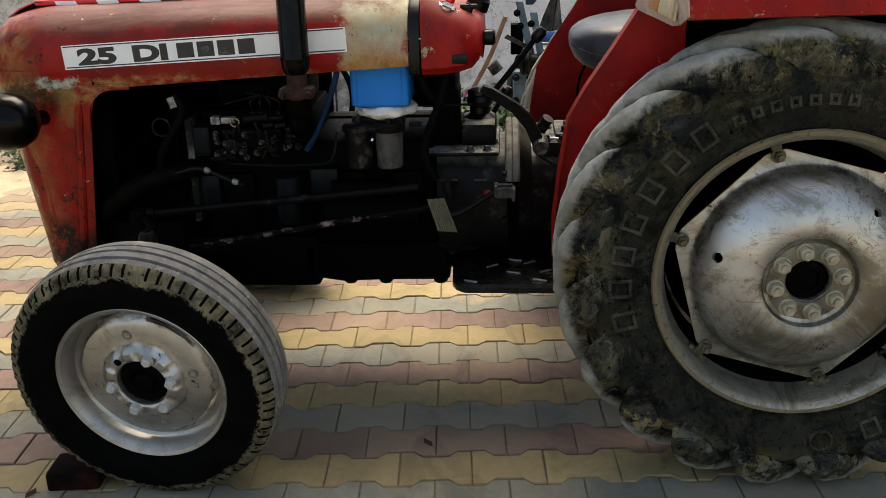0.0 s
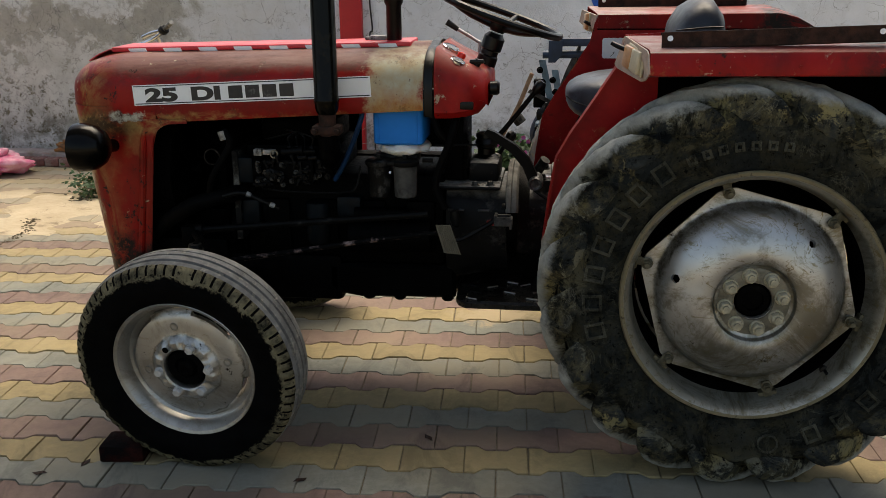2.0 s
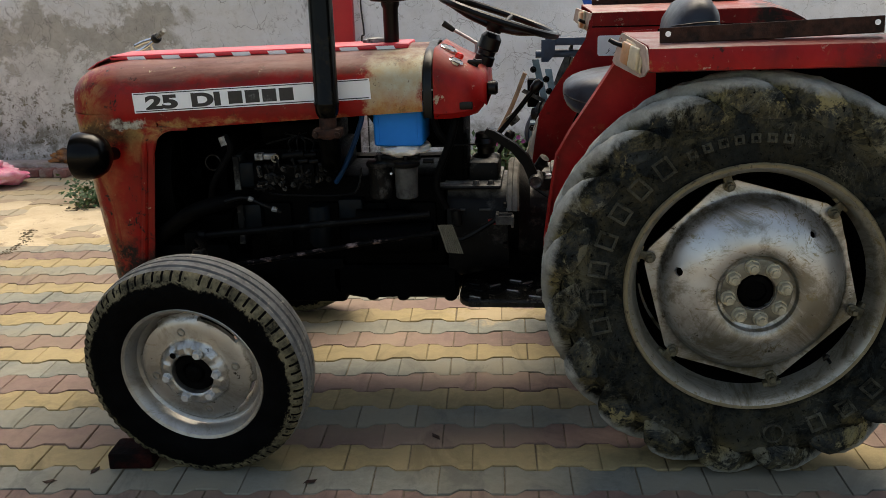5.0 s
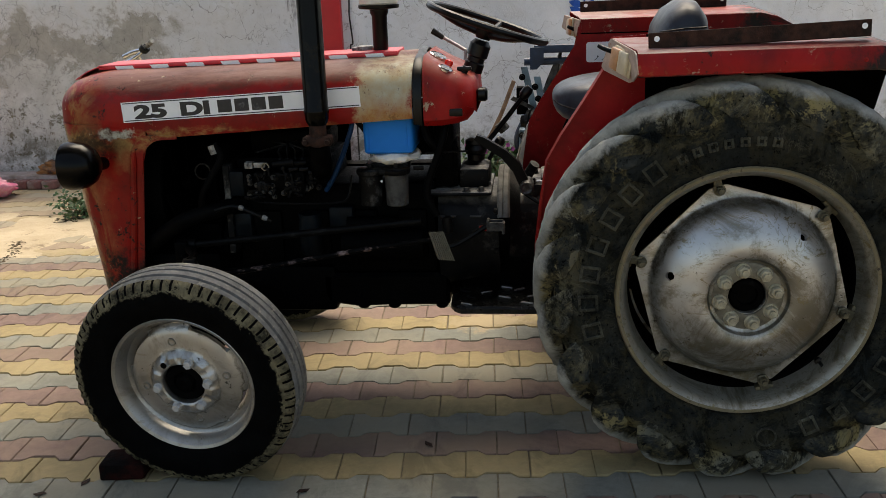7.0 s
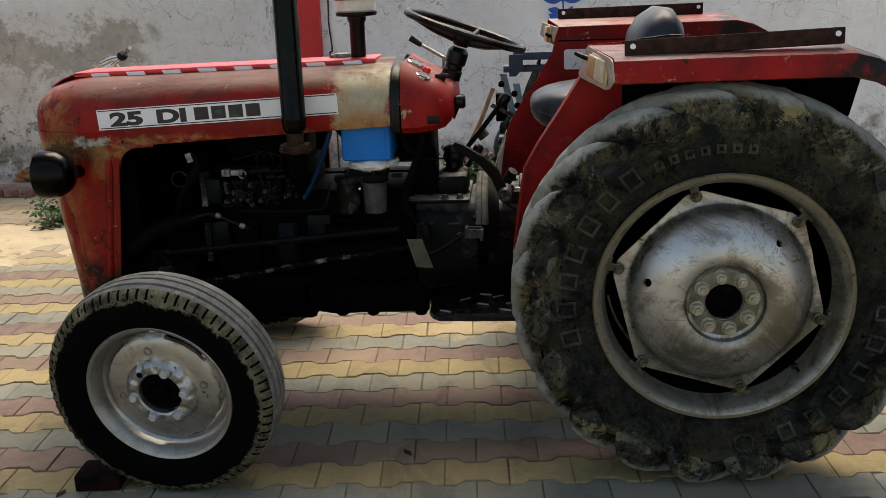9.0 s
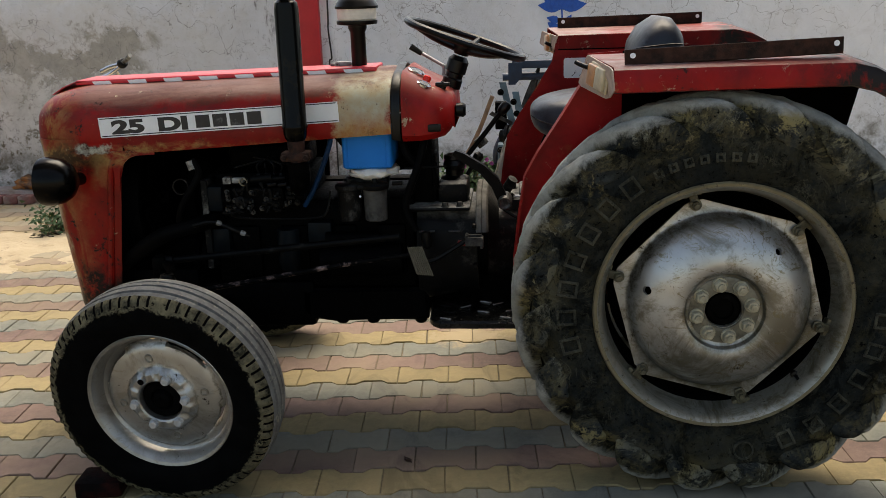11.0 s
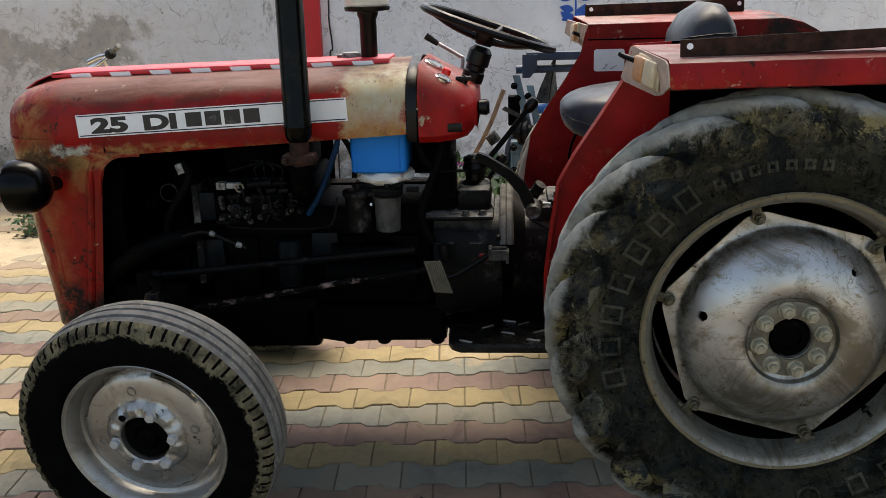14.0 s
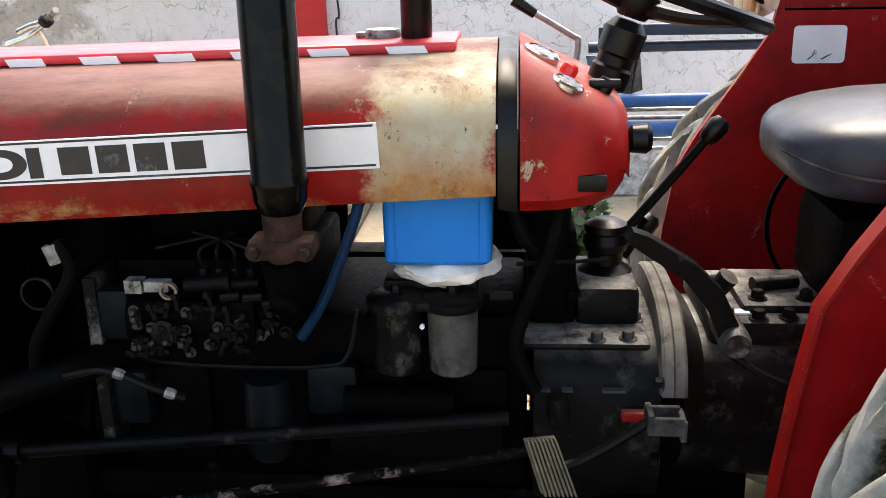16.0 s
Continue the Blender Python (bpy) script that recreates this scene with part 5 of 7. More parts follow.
bm = ring(bmesh.new(), [(0.2, 0), (0.22, 0), (0.22, 0.07), (0.2, 0.07)], (-1.15, 0, 0.77), (1, 0, 0), 40)
part("fan_shroud", bm, "under", radiator)
bm = lathe(bmesh.new(), [(0.03, 0), (0.04, 0.01), (0.04, 0.05), (0.02, 0.06)], (-1.09, 0, 0.77), (1, 0, 0), 20)
fan = part("cooling_fan", bm, "grease", tractor, "black cooling fan")
for k in range(6):
    a = math.pi / 3 * k + 0.3
    c, q = math.cos(a), math.sin(a)
    bm = bmesh.new()
    rows = []
    for r, w in ((0.03, 0.02), (0.1, 0.04), (0.185, 0.05)):
        rows.append([(-1.065 + dx, r * c - t * q, 0.77 + r * q + t * c) for dx, t in ((-0.012, -w), (-0.009, -w), (0.015, w), (0.012, w))])
    loft(bm, rows)
    part("fan_blade", bm, "grease", fan)

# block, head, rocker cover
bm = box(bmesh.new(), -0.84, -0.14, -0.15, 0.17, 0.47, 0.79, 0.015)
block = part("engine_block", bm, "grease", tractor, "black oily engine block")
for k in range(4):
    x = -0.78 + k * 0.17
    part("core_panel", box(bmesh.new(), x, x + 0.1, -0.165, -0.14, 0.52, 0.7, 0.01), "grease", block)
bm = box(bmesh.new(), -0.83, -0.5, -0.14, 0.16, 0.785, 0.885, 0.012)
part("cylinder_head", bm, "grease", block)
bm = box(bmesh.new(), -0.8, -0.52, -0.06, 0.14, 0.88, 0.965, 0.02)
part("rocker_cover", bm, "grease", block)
bm = plate(bmesh.new(), [(-0.862, 0.56), (-0.842, 0.56), (-0.842, 0.87), (-0.862, 0.87)], -0.2, 0.2)
part("timing_plate", bm, "edge_dust", block, "dusty edge of the timing plate")
bm = box(bmesh.new(), -0.845, -0.79, -0.2, -0.14, 0.76, 0.85, 0.01)
part("timing_cover", bm, "teal", block, "blue-grey painted timing cover")
part("timing_cover", box(bmesh.new(), -0.845, -0.78, -0.19, -0.14, 0.6, 0.7, 0.01), "teal", block)
bm = lathe(bmesh.new(), [(0.085, 0), (0.09, 0.01), (0.09, 0.02), (0.075, 0.025), (0.09, 0.03), (0.09, 0.045), (0.03, 0.05)], (-0.935, -0.05, 0.56), (1, 0, 0), 32)
part("crank_pulley", bm, "grease", block)
bm = lathe(bmesh.new(), [(0.055, 0), (0.06, 0.01), (0.045, 0.02), (0.06, 0.03), (0.03, 0.04)], (-0.94, -0.02, 0.77), (1, 0, 0), 28)
part("fan_pulley", bm, "grease", block)

# dark air cleaner, battery tray and tank, added to fill bright far-side gaps
bm = lathe(bmesh.new(), [(0.09, 0.5), (0.1, 0.52), (0.1, 0.86), (0.08, 0.9), (0.03, 0.92)], (-0.98, 0.14, 0), (0, 0, 1), 28)
part("air_cleaner", bm, "grease", tractor, "black oil-bath air cleaner can, added to darken a far-side gap")
bm = box(bmesh.new(), -1.12, -0.86, -0.02, 0.22, 0.45, 0.62, 0.01)
part("battery_tray", bm, "grease", tractor)
bm = box(bmesh.new(), -0.385, -0.13, -0.03, 0.24, 0.86, 1.03, 0.02)
part("fuel_tank", bm, "grease", tractor, "black fuel tank under the bonnet, added to darken a gap")
# black boxes, added so that no bright ground shows through
bm = box(bmesh.new(), -0.84, -0.1, 0.17, 0.24, 0.5, 0.8, 0.02)
box(bm, -1.12, -0.5, 0.235, 0.25, 0.78, 1.0, 0.004)
part("far_gap_filler", bm, "grease", tractor)

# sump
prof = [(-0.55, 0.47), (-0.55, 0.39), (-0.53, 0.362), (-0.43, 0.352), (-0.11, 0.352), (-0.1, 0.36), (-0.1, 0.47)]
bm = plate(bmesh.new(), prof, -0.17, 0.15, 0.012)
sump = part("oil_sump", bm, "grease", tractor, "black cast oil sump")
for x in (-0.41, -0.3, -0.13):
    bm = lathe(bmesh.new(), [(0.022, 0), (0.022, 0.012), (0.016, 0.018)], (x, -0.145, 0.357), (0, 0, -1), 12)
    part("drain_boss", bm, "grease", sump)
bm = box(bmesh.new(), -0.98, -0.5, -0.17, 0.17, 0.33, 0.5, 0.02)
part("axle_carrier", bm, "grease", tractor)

# injection pump with its fittings
bm = bmesh.new()
box(bm, -0.74, -0.56, -0.27, -0.16, 0.775, 0.86, 0.012)
rod(bm, (-0.77, -0.215, 0.815), (-0.74, -0.215, 0.815), 0.05, 0.045, 20)
rod(bm, (-0.56, -0.215, 0.825), (-0.5, -0.215, 0.825), 0.038, 0.03, 18)
pump = part("injection_pump", bm, "grease", tractor, "greasy injection pump with brass and steel fittings")
bm = box(bmesh.new(), -0.76, -0.733, -0.275, -0.25, 0.872, 0.894, 0.002)
box(bm, -0.729, -0.69, -0.275, -0.255, 0.875, 0.892, 0.002)
part("pump_bracket", bm, "bracket_pale", pump, "bright worn bracket")
bm = ring(bmesh.new(), [(0.01, 0), (0.014, 0), (0.014, 0.008), (0.01, 0.008)], (-0.688, -0.276, 0.88), (0, -1, 0), 16)
part("banjo_ring", bm, "tan_metal", pump)
rng = random.Random(3)
for k in range(4):
    x = -0.65 + 0.025 * k
    bm = rod(bmesh.new(), (x, -0.22, 0.86), (x, -0.22, 0.885), 0.008, 0.007, 10)
    nut(bm, (x, -0.22, 0.885), (0, 0, 1), 0.009, 0.012)
    part("outlet_union", bm, "iron", pump)
    bm = tube(bmesh.new(), [(x, -0.22, 0.895), (x, -0.225, 0.93), (x - 0.05 * (k - 1), -0.18, 0.945), (-0.76 + 0.075 * k, -0.13, 0.9)], 0.0032, 6, 6)
    part("injector_pipe", bm, "iron", pump)
bm = lathe(bmesh.new(), [(0.02, 0), (0.021, 0.01), (0.012, 0.014)], (-0.705, -0.27, 0.81), (0, -1, 0), 18)
part("pump_cover", bm, "iron", pump)
bolts("pump_bolt", [(-0.66, -0.27, 0.84), (-0.62, -0.27, 0.845), (-0.585, -0.27, 0.8), (-0.63, -0.27, 0.79), (-0.735, -0.27, 0.79), (-0.6, -0.27, 0.825), (-0.54, -0.252, 0.835), (-0.52, -0.247, 0.8)], (0, -1, 0), 0.007, 0.009, "iron", pump)
for p in ((-0.575, 0.865), (-0.545, 0.855), (-0.61, 0.866)):
    bm = rod(bmesh.new(), (p[0], -0.27, p[1]), (p[0] + 0.03, -0.272, p[1] + 0.004), 0.008, 0.007, 10)
    part("fuel_union", bm, "iron", pump)
rng = random.Random(31)
fits = []
for k in range(3):
    bm = bmesh.new()
    if k == 0:
        bolt_head(bm, (0, 0, 0), (0, -1, 0), 0.006, 0.01)
    elif k == 1:
        rod(bm, (-0.013, -0.008, 0), (0.013, -0.008, 0.001), 0.0055, 0.0045, 10)
        nut(bm, (-0.004, -0.008, 0), (1, 0, 0), 0.0085, 0.008)
    else:
        rod(bm, (0, -0.006, -0.014), (0, -0.006, 0.014), 0.005, 0.004, 10)
        nut(bm, (0, -0.006, 0.004), (0, 0, 1), 0.008, 0.009)
    fits.append(part("pump_fitting", bm, ("steel_dull", "link_black", "link_black")[k], pump, "", pose(-0.6, -0.272, 0.81)))
for k in range(52):
    x, z = rng.uniform(-0.755, -0.5), rng.uniform(0.775, 0.872)
    if x > -0.58 and z > 0.85:
        continue
    again(fits[k % 3], pose(x, -0.27 - rng.uniform(0, 0.008) + (0.02 if x > -0.56 else 0), z, 0, rng.uniform(-25, 25), 0))
bm = rod(bmesh.new(), (-0.665, -0.268, 0.885), (-0.6, -0.268, 0.89), 0.012, 0.014, 16)
rod(bm, (-0.6, -0.268, 0.89), (-0.592, -0.268, 0.891), 0.018, 0.018, 16)
rod(bm, (-0.592, -0.268, 0.887), (-0.55, -0.268, 0.889), 0.009, 0.008, 12)
part("governor_cap", bm, "link_black", pump, "dull steel governor cap")
bm = tube(bmesh.new(), [(-0.755, -0.26, 0.775), (-0.72, -0.27, 0.758), (-0.6, -0.27, 0.75), (-0.46, -0.27, 0.752), (-0.42, -0.265, 0.77), (-0.405, -0.25, 0.84)], 0.0035, 6)
part("fuel_line", bm, "iron", tractor, "thin steel fuel line")

# twin fuel filters
bm = box(bmesh.new(), -0.345, -0.258, -0.268, -0.2, 0.8425, 0.857, 0.004)
for x in (-0.345, -0.258):
    lathe(bm, [(0.045, 0.842), (0.047, 0.845), (0.047, 0.856), (0.042, 0.86), (0.004, 0.863)], (x, -0.235, 0), (0, 0, 1), 30)
box(bm, -0.37, -0.22, -0.2, -0.13, 0.84, 0.87, 0.006)
rod(bm, (-0.2, -0.235, 0.858), (-0.165, -0.235, 0.858), 0.008, 0.008, 10)
filt = part("filter_head", bm, "iron", tractor, "cast filter head on the engine side")
for x in (-0.345, -0.258):
    bm = lathe(bmesh.new(), [(0.034, 0.735), (0.037, 0.738), (0.038, 0.76), (0.0395, 0.83), (0.041, 0.84)], (x, -0.235, 0), (0, 0, 1), 26)
    part("filter_bowl", bm, "iron" if x < -0.3 else "bowl", filt, "dull metal filter bowl")
bolts("filter_bolt", [(-0.345, -0.235, 0.862), (-0.258, -0.235, 0.862)], (0, 0, 1), 0.009, 0.012, "iron", filt)
bm = rod(bmesh.new(), (-0.3015, -0.277, 0.825), (-0.3015, -0.283, 0.825), 0.004, 0.004, 8)
part("filter_screw", bm, "tape_white", filt)

# blue can with a rag under it
bm = bmesh.new()
rings_ = []
for z, g in ((0.908, 0.006), (0.914, 0.0), (0.99, -0.001), (1.03, 0.0)):
    x0, x1, y0, y1 = -0.361 + g, -0.197 - g, -0.24 + g, -0.04 - g
    r = 0.012
    pts = []
    for cx, cy, a0 in ((x1 - r, y1 - r, 0), (x0 + r, y1 - r, 90), (x0 + r, y0 + r, 180), (x1 - r, y0 + r, 270)):
        for k in range(4):
            a = radians(a0 + 30 * k)
            pts.append((cx + r * math.cos(a), cy + r * math.sin(a), z))
    rings_.append(pts)
loft(bm, rings_)
can = part("coolant_can", bm, "blue_plastic", tractor, "bright blue plastic can under the bonnet")
for x in (-0.343, -0.216):
    bm = box(bmesh.new(), x - 0.0015, x + 0.0015, -0.2425, -0.239, 0.915, 1.01, 0.001, 1)
    part("can_rib", bm, "blue_plastic", can)
bm = bmesh.new()
bmesh.ops.create_icosphere(bm, subdivisions=4, radius=1.0)
for v in bm.verts:
    n = noise.noise(v.co * 2.3) * 0.25 + noise.noise(v.co * 6.0) * 0.12
    v.co = Vector((-0.27 + v.co.x * 0.085 * (1 + n * 0.5), -0.155 + v.co.y * 0.1 * (1 + n * 0.3), 0.889 + v.co.z * 0.026 * (1 + n * 1.6)))
part("rag", bm, "cloth", can, "crumpled pale rag stuffed under the can")
bm = tube(bmesh.new(), [(-0.395, -0.24, 1.02), (-0.4, -0.25, 0.99), (-0.432, -0.25, 0.907), (-0.47, -0.245, 0.83), (-0.5, -0.23, 0.785)], 0.0085, 10)
part("blue_hose", bm, "blue_hose", tractor, "dull blue rubber hose")

# hoses at the front of the engine
bm = tube(bmesh.new(), [(-1.16, -0.2, 0.58), (-1.05, -0.26, 0.66), (-0.97, -0.28, 0.705), (-0.88, -0.24, 0.725), (-0.82, -0.15, 0.73)], 0.027, 14)
part("radiator_hose", bm, "hose", tractor, "thick black radiator hose")
bm = tube(bmesh.new(), [(-0.855, -0.28, 0.96), (-0.835, -0.285, 0.913), (-0.88, -0.285, 0.84), (-0.91, -0.28, 0.79), (-0.93, -0.26, 0.73)], 0.011, 10)
part("breather_hose", bm, "hose", tractor, "curved black breather hose")
bm = lathe(bmesh.new(), [(0.014, 0), (0.014, 0.03)], (-0.862, -0.282, 0.955), (0.3, 0, -1), 14)
part("hose_clip", bm, "bracket_pale", tractor, "bright hose clip")
bm = tube(bmesh.new(), [(-0.99, -0.24, 0.69), (-0.86, -0.27, 0.735), (-0.8, -0.28, 0.745), (-0.74, -0.28, 0.72), (-0.69, -0.26, 0.69)], 0.0075, 8)
part("oil_pipe", bm, "iron", tractor, "thin oil pipe with unions")
for p in ((-0.79, -0.282, 0.744), (-0.715, -0.272, 0.706)):
    bm = lathe(bmesh.new(), [(0.009, 0), (0.0095, 0.01), (0.007, 0.017)], p, (1, 0, -0.4), 8)
    part("pipe_union", bm, "bracket_pale", tractor)
bm = ring(bmesh.new(), [(0.024, 0), (0.028, 0), (0.028, 0.006), (0.024, 0.006)], (-0.915, -0.24, 0.86), (0, -1, 0), 24)
part("filler_ring", bm, "iron", tractor)
bm = box(bmesh.new(), -0.505, -0.42, -0.2, -0.14, 0.63, 0.72, 0.01)
part("lift_pump", bm, "teal", tractor, "oily blue-grey lift pump body")
bm = lathe(bmesh.new(), [(0.038, 0), (0.04, 0.05), (0.04, 0.13), (0.03, 0.145)], (-0.57, -0.2, 0.7), (0, 0, -1), 22)
part("oil_filter", bm, "teal", tractor, "oily blue-grey oil filter")
bm = rod(bmesh.new(), (-0.46, -0.19, 0.58), (-0.18, -0.19, 0.585), 0.055, 0.055, 24)
rod(bm, (-0.44, -0.2, 0.66), (-0.26, -0.2, 0.66), 0.026, 0.026, 18)
part("starter_motor", bm, "grease", tractor, "black starter motor")

# battery tray and bits below the dash
bm = box(bmesh.new(), -0.14, -0.072, -0.14, 0.16, 0.77, 1.0, 0.012)
box(bm, -0.08, -0.062, -0.13, 0.0, 0.77, 0.93, 0.006)
for z in (0.82, 0.9):
    bolt_head(bm, (-0.07, -0.13, z), (0, -1, 0), 0.009, 0.01)
part("dash_support", bm, "grease", tractor)
for pts, r in ((((-0.17, -0.2, 1.01), (-0.15, -0.21, 0.95), (-0.12, -0.2, 0.9), (-0.14, -0.19, 0.82)), 0.012), (((-0.09, -0.2, 1.0), (-0.11, -0.22, 0.92), (-0.16, -0.22, 0.78), (-0.13, -0.22, 0.69)), 0.013)):
    b2 = tube(bmesh.new(), pts, r, 10)
    part("cable_loom", b2, "hose", tractor, "black cable loom under the dash")
bm = tube(bmesh.new(), [(-0.16, -0.22, 0.905), (-0.02, -0.2, 0.905)], 0.0035, 6, 2)
part("stop_cable", bm, "iron", tractor)
bm = lathe(bmesh.new(), [(0.016, 0), (0.019, 0.02), (0.016, 0.05), (0.011, 0.055)], (-0.095, -0.24, 0.69), (0.1, 0, -1), 18)
part("breather", bm, "iron", tractor)

# clutch housing and gearbox
bm = bmesh.new()
rings_ = []
for x, w, z0, z1 in ((-0.13, 0.19, 0.42, 0.77), (-0.1, 0.2, 0.41, 0.765), (0.0, 0.19, 0.43, 0.755), (0.078, 0.2, 0.44, 0.76)):
    pts = []
    for k in range(24):
        a = 2 * math.pi * k / 24
        c, q = math.cos(a), math.sin(a)
        e = 0.6
        pts.append((x, w * abs(c) ** e * (1 if c > 0 else -1), (z0 + z1) / 2 + (z1 - z0) / 2 * abs(q) ** e * (1 if q > 0 else -1)))
    rings_.append(pts)
loft(bm, rings_)
housing = part("clutch_housing", bm, "dust_top", tractor, "dusty black clutch housing")
bm = box(bmesh.new(), -0.16, 0.055, -0.2, 0.12, 0.75, 0.765, 0.008)
part("cover_plate", bm, "dust_top", housing)
bolts("cover_bolt", [(0.02, -0.18, 0.765), (-0.03, -0.185, 0.765), (0.04, -0.1, 0.765), (0.03, 0.05, 0.765)], (0, 0, 1), 0.01, 0.012, "dusty_grey", housing)
for x, l in ((-0.02, 0.035), (0.0, 0.03), (-0.12, 0.028), (-0.085, 0.03)):
    bm = box(bmesh.new(), x, x + l * 0.6, -0.206, -0.19, 0.68, 0.684, 0.001, 1)
    part("cast_mark", bm, "dusty_grey", housing)


def flange_ring(x, g, a0, a1, n):
    pts = []
    for k in range(n):
        a = a0 + (a1 - a0) * k / (n - 1)
        c, q = math.cos(a), math.sin(a)
        pts.append((x, (0.212 + g) * abs(c) ** 0.75 * (1 if c > 0 else -1), 0.645 + (0.15 + g) * abs(q) ** 0.75 * (1 if q > 0 else -1)))
    return pts


bm = loft(bmesh.new(), [flange_ring(x, g, 0, 2 * math.pi * 35 / 36, 36) for x, g in ((0.075, -0.012), (0.077, 0.0), (0.11, 0.0), (0.113, -0.012))])
flange = part("housing_flange", bm, "grease", tractor, "black flange between housings, dusty on top")
bm = loft(bmesh.new(), [flange_ring(x, g, radians(10), radians(172), 30) for x, g in ((0.071, -0.03), (0.073, 0.008), (0.078, 0.012), (0.09, 0.012), (0.092, 0.008), (0.094, 0.012), (0.108, 0.012), (0.113, 0.006), (0.115, -0.03))], closed=False, cap=False)
part("dusty_rim", shell(bm, 0.003), "flange_dust", flange, "pale dusty flange rim")
bolts("flange_bolt", [(0.075, -0.205, 0.7), (0.075, -0.212, 0.64), (0.075, -0.205, 0.56)], (-1, 0, 0), 0.01, 0.012, "iron", tractor)
bm = bmesh.new()
rings_ = []
for x, w, z0, z1 in ((0.11, 0.19, 0.49, 0.79), (0.15, 0.165, 0.48, 0.745), (0.4, 0.16, 0.45, 0.74), (0.55, 0.2, 0.4, 0.78)):
    pts = []
    for k in range(24):
        a = 2 * math.pi * k / 24
        c, q = math.cos(a), math.sin(a)
        pts.append((x, w * abs(c) ** 0.6 * (1 if c > 0 else -1), (z0 + z1) / 2 + (z1 - z0) / 2 * abs(q) ** 0.6 * (1 if q > 0 else -1)))
    rings_.append(pts)
loft(bm, rings_)
part("gearbox", bm, "dust_top", tractor, "dusty cast gearbox housing")
bm = box(bmesh.new(), 0.16, 0.6, -0.13, 0.14, 0.73, 0.775, 0.012)
box(bm, 0.22, 0.36, -0.09, 0.1, 0.77, 0.79, 0.008)
rod(bm, (0.25, -0.02, 0.8), (0.33, 0.0, 0.8), 0.014, 0.012)
rod(bm, (0.17, -0.04, 0.78), (0.2, -0.06, 0.83), 0.018, 0.018)
hyd = part("hydraulic_cover", bm, "dust_top", tractor, "dust-covered hydraulic lift cover")
bolts("lift_bolt", [(0.19, -0.11, 0.775), (0.24, -0.115, 0.775), (0.29, -0.11, 0.775), (0.34, -0.11, 0.775), (0.2, 0.05, 0.775), (0.25, -0.06, 0.79), (0.33, -0.06, 0.79)], (0, 0, 1), 0.011, 0.014, "iron", hyd)
bm = box(bmesh.new(), 0.205, 0.23, -0.1, -0.08, 0.776, 0.779)
part("paint_dab", bm, "tape_white", hyd)
bm = box(bmesh.new(), 0.5, 1.0, -0.2, 0.2, 0.4, 0.8, 0.04)
rod(bm, (0.783, -0.5, 0.587), (0.783, 0.5, 0.587), 0.075, 0.075, 24)
part("rear_axle", bm, "grease", tractor, "black rear axle housing")

bm = box(bmesh.new(), 0.01, 0.06, -0.215, -0.195, 0.633, 0.65, 0.004)
part("housing_lug", bm, "red", tractor, "red-primed lug on the housing")

# gear lever tower and levers
bm = box(bmesh.new(), -0.06, 0.045, -0.12, 0.06, 0.755, 0.83, 0.014)
tower = part("gear_tower", bm, "dust_top", tractor, "black gear lever tower")
bm = lathe(bmesh.new(), [(0.045, 0.815), (0.047, 0.83), (0.03, 0.842), (0.031, 0.862), (0.036, 0.866), (0.04, 0.88), (0.034, 0.896), (0.037, 0.9), (0.036, 0.912), (0.02, 0.92), (0.008, 0.921)], (-0.005, -0.02, 0), (0, 0, 1), 22)
part("rubber_boot", bm, "plastic", tower)
bm = tube(bmesh.new(), [(0.005, -0.01, 0.865), (0.09, 0.0, 0.965), (0.172, 0.0, 1.07)], 0.0085, 10, 4)
gl = part("gear_lever", bm, "link_black", tractor, "thin steel gear lever with black knob")
bm = lathe(bmesh.new(), [(0.013, -0.012), (0.018, 0), (0.019, 0.022), (0.012, 0.034)], (0.165, 0.0, 1.06), (0.62, 0, 0.78), 14)
part("knob", bm, "plastic", gl)
bm = tube(bmesh.new(), [(0.02, 0.05, 0.8), (0.05, 0.05, 0.85), (0.075, 0.05, 0.885)], 0.008, 8, 4)
rl = part("range_lever", bm, "iron", tractor, "short range lever with black knob")
bm = lathe(bmesh.new(), [(0.012, -0.01), (0.018, 0.004), (0.018, 0.02), (0.01, 0.03)], (0.07, 0.05, 0.88), (0.5, 0, 0.8), 14)
part("knob", bm, "plastic", rl)
bm = bmesh.new()
rows = []
for x, z, w in ((0.008, 0.957, 0.009), (0.03, 0.945, 0.013), (0.1, 0.9, 0.0145), (0.14, 0.855, 0.018), (0.165, 0.8, 0.02)):
    rows.append([(x - w * 0.6, -0.245, z - w * 0.8), (x + w * 0.6, -0.245, z + w * 0.8), (x + w * 0.6, -0.215, z + w * 0.8), (x - w * 0.6, -0.215, z - w * 0.8)])
loft(bm, rows)
brake = part("brake_lever", bm, "link_black", tractor, "flat black brake lever arm")
bm = lathe(bmesh.new(), [(0.022, 0), (0.024, 0.01), (0.024, 0.085), (0.019, 0.095), (0.012, 0.09)], (0.172, -0.17, 0.79), (0, -1, 0), 20)
part("pivot", bm, "steel_dull", brake)
bm = tube(bmesh.new(), [(0.17, -0.24, 0.765), (0.22, -0.25, 0.735), (0.3, -0.25, 0.7)], 0.007, 8, 4)
part("brake_rod", bm, "iron", tractor, "thin brake rod")

